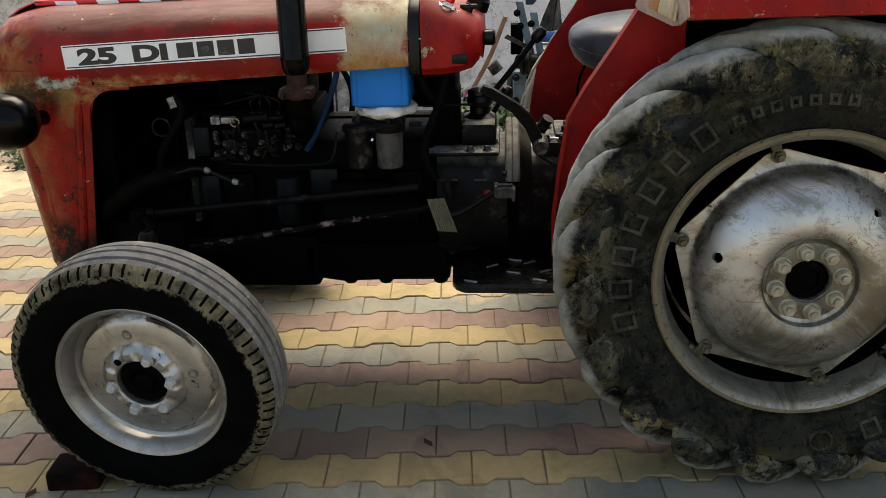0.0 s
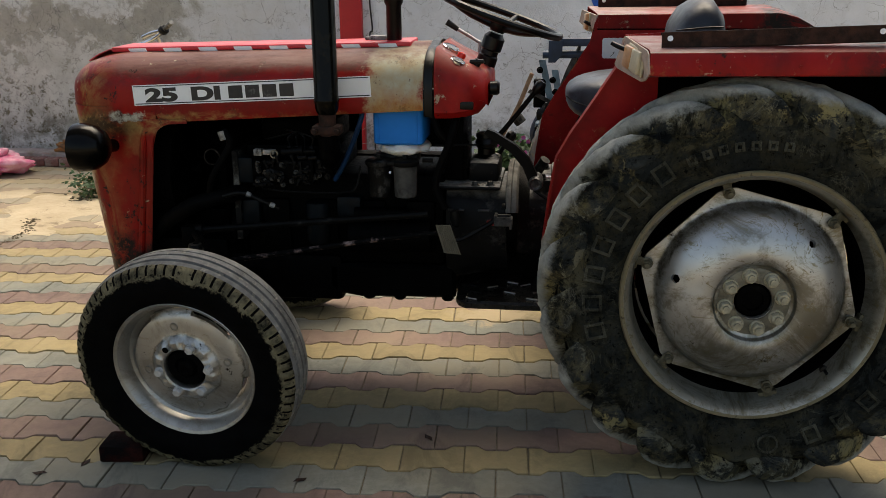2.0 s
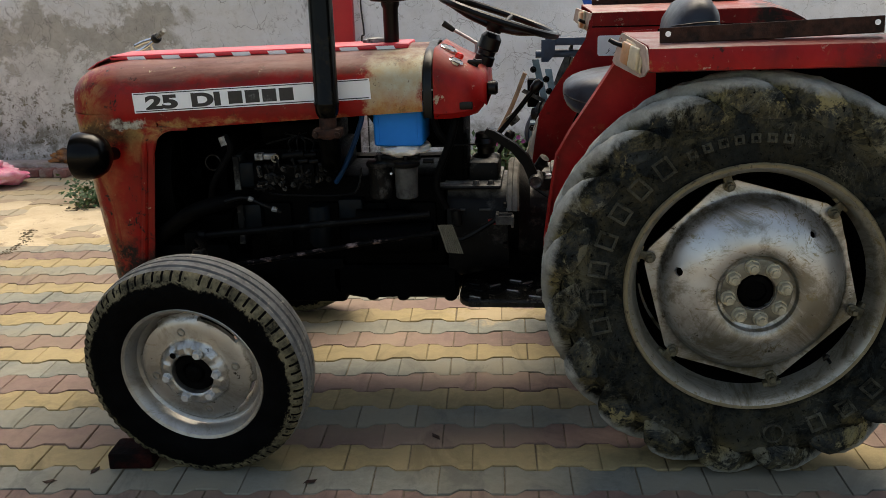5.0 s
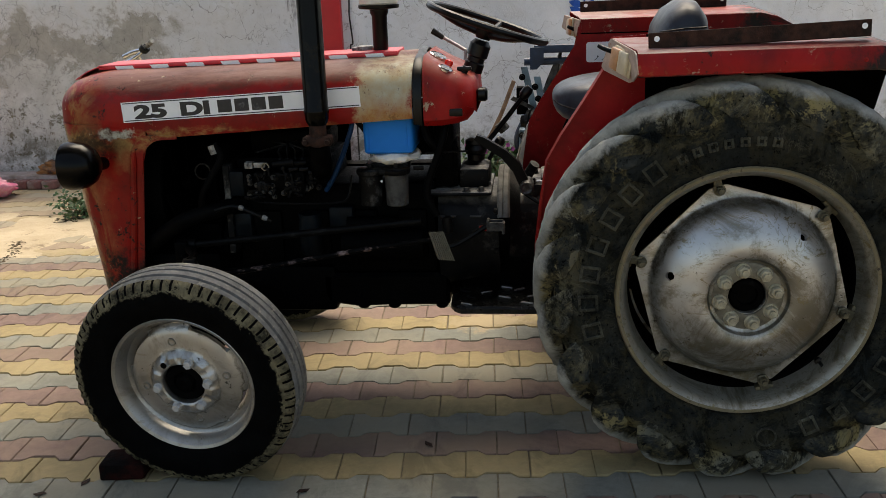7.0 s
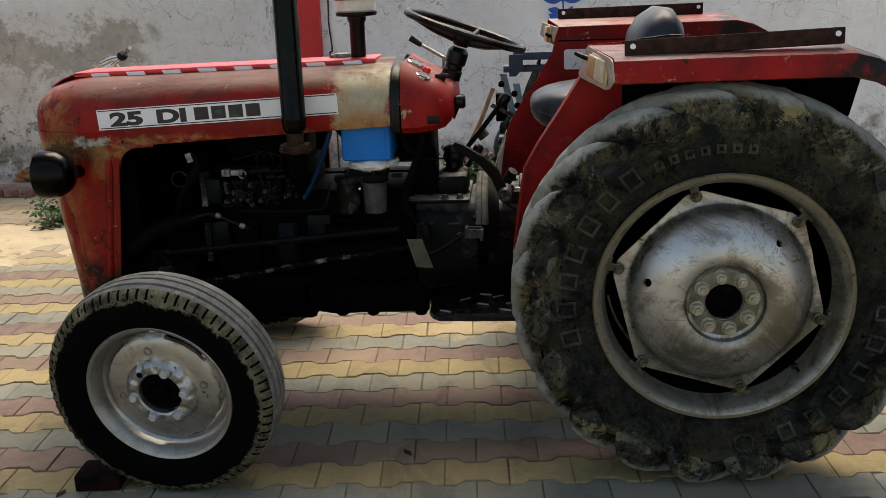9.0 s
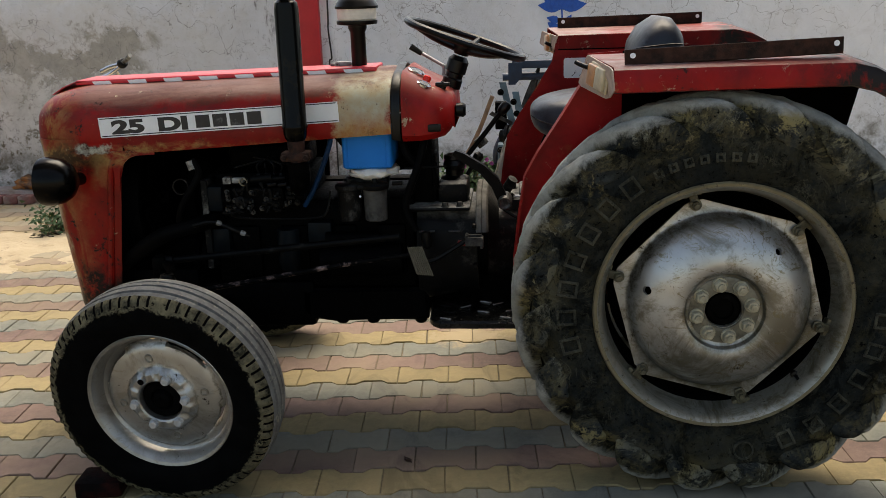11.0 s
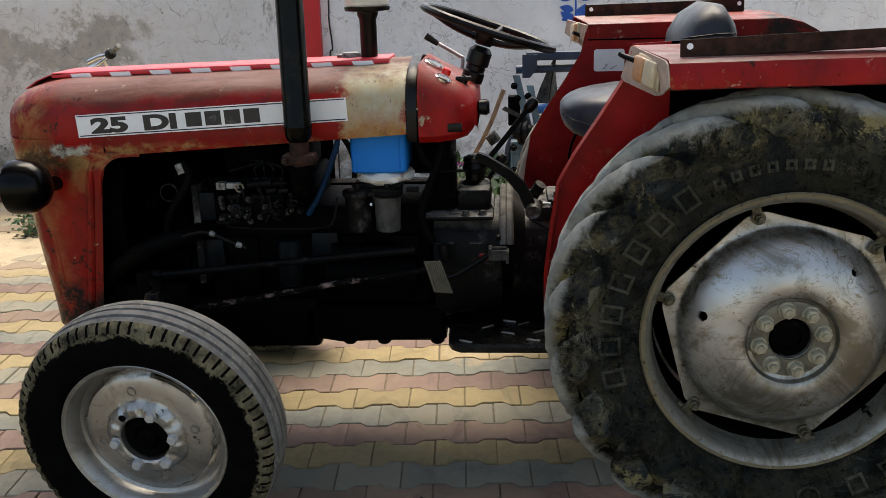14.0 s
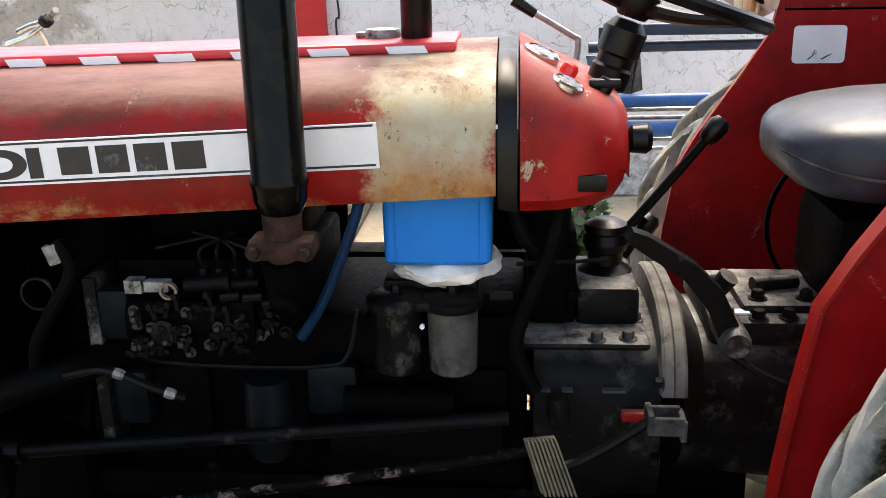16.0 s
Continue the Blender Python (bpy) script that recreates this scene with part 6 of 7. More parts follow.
# clutch pedal
bm = bmesh.new()
c0, c1, c2, c3 = Vector((-0.147, -0.33, 0.663)), Vector((-0.1, -0.315, 0.66)), Vector((-0.066, -0.315, 0.562)), Vector((-0.12, -0.33, 0.571))
nrm = (c1 - c0).cross(c3 - c0).normalized() * 0.008
rows = [[c0, c1, c2, c3], [p + nrm for p in (c0, c1, c2, c3)]]
loft(bm, [[tuple(p) for p in r] for r in rows])
pedal = part("clutch_pedal", bm, "tan_metal", tractor, "worn ribbed metal clutch pedal")
out = -nrm.normalized() if nrm.y > 0 else nrm.normalized()
for k in range(8):
    f = (k + 0.5) / 8
    a, b = c0.lerp(c1, f), c3.lerp(c2, f)
    base = (a + b) / 2
    bm = bmesh.new()
    d = out * 0.01
    s = (c1 - c0).normalized() * 0.0016
    loft(bm, [[tuple(a - s), tuple(a + s), tuple(a + s + d), tuple(a - s + d)], [tuple(b - s), tuple(b + s), tuple(b + s + d), tuple(b - s + d)]])
    part("pedal_rib", bm, "tan_metal", pedal)
bm = tube(bmesh.new(), [(-0.095, -0.31, 0.605), (-0.06, -0.3, 0.612), (0.0, -0.29, 0.645), (0.045, -0.28, 0.672)], 0.0085, 8)
part("pedal_arm", bm, "iron", pedal)
bm = bmesh.new()
box(bm, 0.04, 0.05, -0.3, -0.25, 0.655, 0.69, 0.003)
box(bm, 0.09, 0.1, -0.3, -0.25, 0.645, 0.68, 0.003)
box(bm, 0.045, 0.095, -0.3, -0.29, 0.655, 0.685, 0.003)
box(bm, 0.045, 0.095, -0.26, -0.25, 0.655, 0.685, 0.003)
part("pedal_bracket", bm, "dusty_grey", pedal)

# footplate
bm = bmesh.new()
out_ = [(-0.085, -0.13), (-0.078, -0.3), (-0.066, -0.33), (-0.045, -0.35), (0.24, -0.355), (0.24, -0.075), (-0.08, -0.075)]
top = [(x, y, 0.414) for x, y in out_]
rim_ = [(x, y, 0.406) for x, y in [(-0.09, -0.13), (-0.084, -0.303), (-0.071, -0.336), (-0.047, -0.358), (0.245, -0.362), (0.245, -0.07), (-0.085, -0.07)]]
low_ = [(x, y, 0.39) for x, y, z in rim_]
loft(bm, [low_, rim_, top])
step = part("footplate", bm, "wet_grime", tractor, "black greasy footplate with worn bright cleats")
for x, y, a in ((-0.019, -0.265, 25), (0.032, -0.208, -35), (0.094, -0.262, 22), (0.143, -0.18, -35), (-0.04, -0.2, 20), (0.19, -0.25, -30), (0.1, -0.16, 20), (-0.03, -0.33, 25), (0.17, -0.32, 20)):
    bm = box(bmesh.new(), -0.021, 0.021, -0.0035, 0.0035, -0.003, 0.004, 0.0015, 1)
    part("cleat", bm, "steel" if (x * 100 + y * 37) % 3 > 0.6 else "iron", step, "", pose(x, y, 0.414, 0, 0, -a))
bm = box(bmesh.new(), -0.11, 0.26, -0.065, 0.02, 0.352, 0.5, 0.012)
part("step_hanger", bm, "grease", tractor)

# front axle, steering links
bm = bmesh.new()
box(bm, -0.9, -0.8, -0.5, 0.5, 0.36, 0.45, 0.012)
rod(bm, (FW[0], -0.62, FW[2]), (FW[0], 0.62, FW[2]), 0.024, 0.024, 16)
part("front_axle", bm, "grease", tractor, "black front axle beam")
for s in (-1, 1):
    bm = lathe(bmesh.new(), [(0.03, 0.33), (0.036, 0.35), (0.036, 0.5), (0.026, 0.52), (0.022, 0.6), (0.026, 0.62), (0.02, 0.64)], (-0.885, s * 0.53, 0), (0, 0, 1), 18)
    part("king_pin", bm, "iron", tractor, "dusty king pin post")
bm = tube(bmesh.new(), [(-0.96, -0.335, 0.628), (-0.17, -0.335, 0.702)], 0.0115, 12, 2)
rod(bm, (-0.985, -0.335, 0.6255), (-0.93, -0.335, 0.631), 0.019, 0.019, 12)
drag = part("drag_link", bm, "link_black", tractor, "long dull steel drag link")
bm = box(bmesh.new(), -1.0, -0.955, -0.36, -0.31, 0.58, 0.645, 0.006)
bolt_head(bm, (-0.965, -0.36, 0.6), (0, -1, 0), 0.009, 0.01)
part("link_end", bm, "grease", drag)
bm = tube(bmesh.new(), [(-0.96, -0.34, 0.62), (-0.9, -0.45, 0.628), (-0.885, -0.53, 0.63)], 0.014, 10, 4)
part("steering_arm", bm, "grease", drag)
bm = tube(bmesh.new(), [(-0.84, -0.345, 0.528), (-0.7, -0.345, 0.552), (-0.352, -0.345, 0.612), (-0.1, -0.3, 0.635)], 0.0085, 12, 4)
part("radius_rod", bm, "radius_rod", tractor, "radius rod with flaking pink primer")
bm = box(bmesh.new(), -1.27, -0.9, -0.2, 0.2, 0.33, 0.56, 0.02)
part("front_frame", bm, "grease", tractor)

# ---- mudguards ----


def rounded(x0, x1, z0, z1, r):
    """A rectangle's outline with round corners."""
    return [(cx + r * math.cos(radians(a)), cz + r * math.sin(radians(a))) for cx, cz, a0 in ((x1 - r, z1 - r, 0), (x0 + r, z1 - r, 90), (x0 + r, z0 + r, 180), (x1 - r, z0 + r, 270)) for a in (a0, a0 + 45, a0 + 90)]


def make_fender(sgn, label, sticker):
    P = sgn * 0.393
    O = sgn * 0.74
    sx = 0.0 if sgn < 0 else -0.055
    edge_ = [(0.2, 0.52), (0.2, 0.64), (0.216, 0.783), (0.236, 0.91), (0.277, 0.985), (0.346, 1.09), (0.409, 1.19)]
    back_ = 0.5
    bm = bmesh.new()
    plate(bm, edge_ + [(0.428, 1.275), (0.53, 1.28), (0.53, 0.52)], P - 0.002, P + 0.002)
    f = part("mudguard", bm, "red_clean", tractor, label, Matrix.Translation((sx, 0, 0)))
    if sticker:
        bm = plate(bmesh.new(), rounded(0.452, 0.556, 1.128, 1.203, 0.008), P - 0.004, P - 0.0025)
        st = part("sticker", bm, "decal", f, "white sticker with a few dark scratches")
        for x0, z0, x1, z1 in ((0.483, 1.135, 0.5, 1.15), (0.51, 1.136, 0.53, 1.147), (0.492, 1.146, 0.497, 1.155)):
            part("scratch", rod(bmesh.new(), (x0, P - 0.004, z0), (x1, P - 0.004, z1), 0.0012, 0.0006, 6), "plastic", st)
    ix = 0.53
    # the near panel is black, with the wheel arch's shade in its colour
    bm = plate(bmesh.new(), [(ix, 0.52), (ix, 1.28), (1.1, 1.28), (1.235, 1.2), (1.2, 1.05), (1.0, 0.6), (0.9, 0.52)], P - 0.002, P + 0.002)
    part("inner_panel", bm, "under" if sgn < 0 else "red_clean", f, "inner panel blackened for the wheel arch's shade" if sgn < 0 else "")
    if sgn > 0:
        bm = plate(bmesh.new(), [(0.432, 1.238), (0.434, 1.287), (1.09, 1.29), (1.15, 1.275), (1.2, 1.247), (1.17, 1.238)], P - 0.006, P - 0.002)
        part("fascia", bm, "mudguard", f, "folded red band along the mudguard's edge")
        part("fascia_seam", box(bmesh.new(), 0.43, 1.16, P - 0.0045, P - 0.002, 1.233, 1.2375, 0.001, 1), "grease", f)
    # turned front flange
    bm = bmesh.new()
    rows = []
    for x, z in edge_ + [(0.424, 1.26)]:
        rows.append([(x - 0.003, P - sgn * 0.003, z), (x + 0.003, P - sgn * 0.003, z + 0.002), (x + 0.006, P + sgn * 0.024, z - 0.002), (x, P + sgn * 0.024, z - 0.002)])
    loft(bm, rows)
    part("front_flange", bm, "red", f)
    drop = 0.018 if sgn < 0 else 0.0
    top = [(0.43, 1.287), (0.75, 1.29), (1.09, 1.292), (1.15, 1.277), (1.2, 1.25), (1.33, 1.16), (1.45, 1.0)]
    rows = []
    for x, z in top:
        xo = x + ((0.042 if sgn < 0 else -0.028) if x < 0.5 else 0.0)
        lift = -0.007 if sgn < 0 else 0.036
        rows.append([(x, P, z - drop), (x, P + sgn * 0.02, z + 0.004 - drop), (xo, O - sgn * 0.03, z - 0.02 + lift), (xo, O - sgn * 0.008, z - 0.027 + lift), (xo, O, z - 0.04 + lift), (xo, O, z - 0.092 + max(0.0, lift)), (xo, O - sgn * 0.012, z - 0.096 + max(0.0, lift))])
    bm = loft(bmesh.new(), rows, closed=False, cap=False)
    shell(bm, 0.004)
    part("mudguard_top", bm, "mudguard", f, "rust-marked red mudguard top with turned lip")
    bm = bmesh.new()
    ex = 0.0 if sgn < 0 else -0.083
    if sgn < 0:
        corners = ((0.428, P, 1.268), (0.431, P - 0.02, 1.272), (0.467, O + 0.03, 1.259), (0.4695, O + 0.008, 1.252), (0.47, O, 1.24), (0.474, O, 1.2), (0.471, P - 0.26, 1.172), (0.466, P - 0.2, 1.163), (0.41, P - 0.03, 1.181), (0.404, P, 1.19))
    else:
        corners = ((0.428, P, 1.284), (0.38, O, 1.288), (0.37, O, 1.24), (0.43, P + 0.22, 1.197), (0.416, P, 1.236))
    vs = [bm.verts.new(p) for p in corners]
    bm.faces.new(vs)
    shell(bm, 0.004)
    endp = part("end_plate", bm, "white_paint", f, "faded cream end plate of the mudguard")
    # side lamp in the end plate's plane
    u = Vector((0.055 + ex, sgn * 0.347, -0.037)).normalized()
    v = Vector((0.1, 0, 1)).normalized()
    nn = u.cross(v).normalized()
    if nn.x > 0:
        nn = -nn
    mm = Matrix((u, v, nn)).transposed().to_4x4()
    mm.translation = Vector((0.452 + ex * 0.5, P + sgn * 0.18, 1.22 if sgn < 0 else 1.25)) + nn * 0.003
    bm = box(bmesh.new(), -0.078, 0.082, -0.036, 0.036, 0, 0.008, 0.004)
    lamp = part("side_lamp", bm, "amber_pale", f, "side lamp with orange and pale lenses", mm)
    bm = box(bmesh.new(), -0.072, -0.002, -0.031, 0.031, 0.006, 0.02, 0.006)
    part("orange_lens", bm, "orange", lamp, "orange lens")
    bm = box(bmesh.new(), 0.002, 0.076, -0.031, 0.031, 0.006, 0.02, 0.006)
    part("pale_lens", bm, "amber_pale", lamp, "pale yellow lens")
    bm = tube(bmesh.new(), [(0.44, P + sgn * 0.09, 1.235), (0.4, P + sgn * 0.085, 1.25), (0.385, P + sgn * 0.08, 1.258)], (0.008, 0.006), 8, 3)
    part("lamp_peg", bm, "plastic", f)
    bm = box(bmesh.new(), 0.506, 1.08, -0.003, 0.003, 0.0, 0.042, 0.001, 1)
    box(bm, 0.506, 1.08, 0.003, 0.03, -0.002, 0.002)
    br = part("angle_rail", bm, "rust", f, "rusty steel angle rail", pose(0, O + 0.07, 1.242, 0, -2.0, 0) if sgn < 0 else pose(-0.064, O - 0.07, 1.293, 0, -0.8, 0))
    for x in (0.528, 1.062):
        # white disc: the bright background through the hole is painted on
        bm = lathe(bmesh.new(), [(0.0075, 0), (0.0075, 0.0015)], (x, -0.003, 0.026), (0, -1, 0), 14)
        part("hole_disc", bm, "tape_white", br)
    bolts("rivet", [(0.6, O - sgn * 0.0, 1.22), (0.85, O, 1.222), (1.05, O, 1.224)], (0, sgn, 0), 0.004, 0.003, "red", f)
    return f


make_fender(-1, "red painted mudguard over the rear wheel", False)
make_fender(1, "red painted mudguard with a white sticker", True)

# ---- seat ----


def cushion(bm, sections):
    """Loft of rounded sections: (x, half width, bottom, top)."""
    rings_ = []
    for x, w, z0, z1 in sections:
        pts = []
        for k in range(28):
            a = 2 * math.pi * k / 28
            c, q = math.cos(a), math.sin(a)
            e = 0.55
            pts.append((x, w * abs(c) ** e * (1 if c > 0 else -1), (z0 + z1) / 2 + (z1 - z0) / 2 * abs(q) ** e * (1 if q > 0 else -1)))
        rings_.append(pts)
    return loft(bm, rings_)


bm = cushion(bmesh.new(), [(0.262, 0.04, 1.045, 1.062), (0.265, 0.075, 1.03, 1.072), (0.275, 0.112, 1.01, 1.084), (0.295, 0.148, 0.992, 1.097), (0.325, 0.178, 0.98, 1.107), (0.37, 0.203, 0.975, 1.116), (0.44, 0.222, 0.973, 1.124), (0.53, 0.228, 0.973, 1.128), (0.6, 0.222, 0.978, 1.125), (0.635, 0.205, 0.99, 1.112), (0.65, 0.18, 1.01, 1.095)])
seat = part("seat", bm, "seat", tractor, "black vinyl tractor seat, worn shiny", angle=75)
bm = cushion(bmesh.new(), [(0.585, 0.08, 1.13, 1.24), (0.6, 0.16, 1.1, 1.29), (0.63, 0.19, 1.1, 1.335), (0.68, 0.2, 1.1, 1.366), (0.72, 0.195, 1.1, 1.36), (0.748, 0.18, 1.1, 1.32), (0.758, 0.14, 1.12, 1.28)])
part("backrest", bm, "seat", seat, "rounded black vinyl backrest", angle=75)
bm = tube(bmesh.new(), [(0.266, -0.07, 1.05), (0.277, -0.113, 1.046), (0.297, -0.149, 1.04), (0.328, -0.18, 1.034), (0.372, -0.205, 1.03), (0.44, -0.2235, 1.027), (0.53, -0.2295, 1.027), (0.62, -0.216, 1.034)], 0.003, 6)
part("piping", bm, "dusty_grey", seat)
for zz in (1.2, 1.27):
    bm = tube(bmesh.new(), [(0.602, -0.15, zz), (0.625, -0.187, zz + 0.005), (0.69, -0.201, zz + 0.012), (0.74, -0.19, zz + 0.012)], 0.0025, 6)
    part("seam", bm, "plastic", seat)
bm = box(bmesh.new(), 0.35, 0.6, -0.12, 0.12, 0.78, 0.95, 0.03)
part("seat_base", bm, "grease", seat)
bm = ring(bmesh.new(), [(0.15, 0), (0.158, 0), (0.158, 0.01), (0.15, 0.01)], (0.45, 0.1, 0.88), (0, -1, 0), 36)
part("seat_spring", bm, "grease", seat)

# ---- things round the yard ----
bm = box(bmesh.new(), -1.345, -1.185, WALL_Y - 0.07, WALL_Y, 0.0, 3.0, 0.006)
single("gate_post", bm, "pole_red", "red painted post standing against the plastered wall", "post")
bm = tube(bmesh.new(), [(-1.12, WALL_Y - 0.012, 2.6), (-1.125, WALL_Y - 0.012, 1.4), (-1.13, WALL_Y - 0.015, 1.2), (-1.115, WALL_Y - 0.02, 1.0), (-1.135, WALL_Y - 0.015, 0.95), (-1.12, WALL_Y - 0.012, 0.6), (-1.12, WALL_Y - 0.012, 0.02)], 0.006, 8)
single("wall_cable", bm, "wire", "thin black cable hanging down the plastered wall", "cable")


# painted flower on the wall
mural = thing("wall_painting", pose(0.555, WALL_Y - 0.0005, 1.27), "blue flower with leaves painted on the plaster wall", "wall painting")


def petal(w, l, n=9):
    bm = bmesh.new()
    pts = []
    for i in range(n):
        t = i / (n - 1)
        pts.append((w * math.sin(math.pi * t ** 0.8), l * t))
    outline = pts + [(-x, y) for x, y in pts[-2:0:-1]]
    bm.faces.new([bm.verts.new((x, 0, y)) for x, y in outline])
    shell(bm, 0.001)
    return bm


for k, (x, z, ang, w, l) in enumerate(((0.0, 0.02, 0, 0.06, 0.16), (0.0, 0.02, 50, 0.055, 0.17), (0.0, 0.02, -50, 0.055, 0.17), (0.0, 0.03, 82, 0.04, 0.17), (0.0, 0.03, -82, 0.04, 0.18), (0.0, 0.02, 20, 0.06, 0.18), (0.0, 0.02, -22, 0.06, 0.18), (-0.01, -0.06, 75, 0.026, 0.1), (-0.01, -0.13, 55, 0.03, 0.11), (-0.01, -0.09, 112, 0.024, 0.09), (0.005, -0.13, -30, 0.032, 0.13), (0.005, -0.12, -58, 0.028, 0.11))):
    part("petal" if k < 7 else "leaf", petal(w, l), "blue_wall", mural, "", pose(x, -0.0015 - 0.0006 * k, z, 0, -ang, 0))
bm = tube(bmesh.new(), [(0, 0, 0.05), (0.004, 0, -0.05), (-0.004, 0, -0.16), (-0.012, 0, -0.25)], 0.006, 6)
part("stem", bm, "blue_wall", mural)
m2 = thing("wall_painting", pose(-3.47, WALL_Y - 0.0005, 1.58), "blue flower with leaves painted on the plaster wall", "wall painting")
for k, (ang, w, l) in enumerate(((0, 0.05, 0.14), (60, 0.045, 0.14), (-60, 0.045, 0.14), (100, 0.03, 0.13), (-110, 0.03, 0.13))):
    part("petal", petal(w, l), "blue_wall", m2, "", pose(0, -0.0015 - 0.0006 * k, 0, 0, -ang, 0))

# dry leaf scraps on the paving
leaf_bm = bmesh.new()
vs = [leaf_bm.verts.new(p) for p in ((-0.02, 0, 0.001), (-0.006, -0.008, 0.005), (0.012, -0.007, 0.003), (0.022, 0.001, 0.007), (0.01, 0.009, 0.002), (-0.008, 0.008, 0.006))]
leaf_bm.faces.new(vs)
scrap = single("dry_leaf", shell(leaf_bm, 0.0008), "rust", "small dry dark leaf lying on the paving", "leaf", "leaf scraps", m=pose(-0.5, 1.9, 0.001, 0, 0, 20))
for x, y, a in ((-1.19, 1.93, 70), (-0.15, 2.2, 130), (-1.3, 1.86, 200)):
    copy_thing(scrap, pose(x, y, 0.001, 0, 0, a))

# brick that chocks the front wheel
bm = box(bmesh.new(), -0.05, 0.09, -0.055, 0.055, 0, 0.056, 0.01, 2)
for v in bm.verts:
    v.co += Vector((noise.noise(v.co * 30), noise.noise(v.co * 31 + Vector((3, 1, 2))), 0)) * 0.006
single("chock_brick", bm, "chock", "red brick, darkened for the tyre's shade, chocking the front wheel", "brick", m=pose(-1.105, 2.0, 0, 0, 0, 4))

# cement ledge at the wall's foot and a few bricks before it
bm = box(bmesh.new(), -5.6, -2.6, 6.27, WALL_Y, -0.02, 0.083, 0.012, 2)
single("ledge", bm, "ledge", "low dusty pink cement ledge at the foot of the wall", "ledge", kind="structure")
kerb_bm = box(bmesh.new(), -0.054, 0.054, -0.045, 0.045, 0, 0.062, 0.008, 2)
brick0 = single("border_brick", kerb_bm, "brick", "old pinkish brick lying before the cement ledge", "brick", "bricks at the ledge", m=pose(-3.8, 6.2, 0.0))
rng = random.Random(9)
for k in range(1, 4):
    copy_thing(brick0, pose(-3.8 + 0.116 * k, 6.2 + rng.uniform(-0.012, 0.012), 0.0, 0, 0, rng.uniform(-5, 5)))

# pink sack
bm = bmesh.new()
bmesh.ops.create_icosphere(bm, subdivisions=5, radius=1.0)
for v in bm.verts:
    c = v.co.copy()
    n = abs(noise.noise(c * 1.6)) * 0.6 + abs(noise.noise(c * 3.0 + Vector((5, 0, 0)))) * 0.24 + noise.noise(c * 6.0) * 0.03
    v.co = Vector((c.x * 0.36, c.y * 0.22, max(c.z, -0.45) * 0.125)) * (0.75 + n)
    v.co.z += 0.075
low = min(v.co.z for v in bm.verts)
for v in bm.verts:
    v.co.z -= low
single("plastic_sack", bm, "pink", "crumpled pink plastic sack lying on the ground", "sack", m=pose(-3.98, 5.85, 0.0, 0, 0, 8), angle=60)
bm = bmesh.new()
bmesh.ops.create_icosphere(bm, subdivisions=4, radius=1.0)
for v in bm.verts:
    c = v.co.copy()
    n = abs(noise.noise(c * 2.0)) * 0.5 + noise.noise(c * 6.0) * 0.12
    v.co = Vector((c.x * 0.24, c.y * 0.09, max(c.z, -0.3) * 0.085)) * (0.75 + n)
low = min(v.co.z for v in bm.verts)
for v in bm.verts:
    v.co.z -= low
single("tarp_bundle", bm, "yellow_tarp", "small dirty orange tarp bundle on the cement ledge", "tarp", m=pose(-3.4, 6.34, 0.084), angle=60)


# weeds and the flowering plant
def make_plant(place, label, category, height, spread, leaves, flowers, seed, leaf=0.03):
    rng = random.Random(seed)
    ob = thing("plant" if flowers else "weed", place, label, category)
    stems = bmesh.new()
    foliage = bmesh.new()
    tips = []
    for k in range(9):
        a = rng.uniform(0, 2 * math.pi)
        r = spread * rng.uniform(0.2, 1.0)
        h = height * rng.uniform(0.6, 1.0)
        pts = [(0.02 * math.cos(a), 0.02 * math.sin(a), 0), (r * 0.4 * math.cos(a), r * 0.4 * math.sin(a), h * 0.5), (r * math.cos(a), r * math.sin(a), h)]
        tube(stems, pts, (0.006, 0.002), 5, 4)
        tips.append((pts, a))
    for k in range(leaves):
        pts, a = rng.choice(tips)
        f = rng.uniform(0.15, 1)
        p = Vector(pts[0]).lerp(Vector(pts[2]), f) + Vector((rng.uniform(-1, 1), rng.uniform(-1, 1), rng.uniform(-0.6, 0.6))) * spread * 0.3
        p.z = max(p.z, 0.01)
        d = Vector((rng.uniform(-1, 1), rng.uniform(-1, 1), rng.uniform(-0.3, 0.6))).normalized()
        s = d.orthogonal().normalized()
        l = leaf * rng.uniform(0.6, 1.4)
        up_ = d.cross(s) * l * 0.15
        vs = [foliage.verts.new(q) for q in (p, p + d * l * 0.5 + s * l * 0.3 + up_, p + d * l, p + d * l * 0.5 - s * l * 0.3 + up_)]
        foliage.faces.new(vs)
    part("stem", stems, "wood", ob)
    part("foliage", foliage, "leaf", ob)["kind"] = "stuff"
    for k in range(flowers):
        pts, a = rng.choice(tips)
        p = Vector(pts[2]) + Vector((rng.uniform(-1, 1), rng.uniform(-1, 1), rng.uniform(-0.5, 0.5))) * spread * 0.4
        bm = bmesh.new()
        for j in range(5):
            b = 2 * math.pi * j / 5
            d = Vector((math.cos(b), -0.5, math.sin(b))).normalized()
            s = d.cross(Vector((0, -1, 0))).normalized()
            l = 0.018
            bm.faces.new([bm.verts.new(q) for q in (p, p + d * l * 0.6 + s * l * 0.4, p + d * l, p + d * l * 0.6 - s * l * 0.4)])
        part("blossom", bm, "petal", ob, "small pink-violet blossom")
    return ob


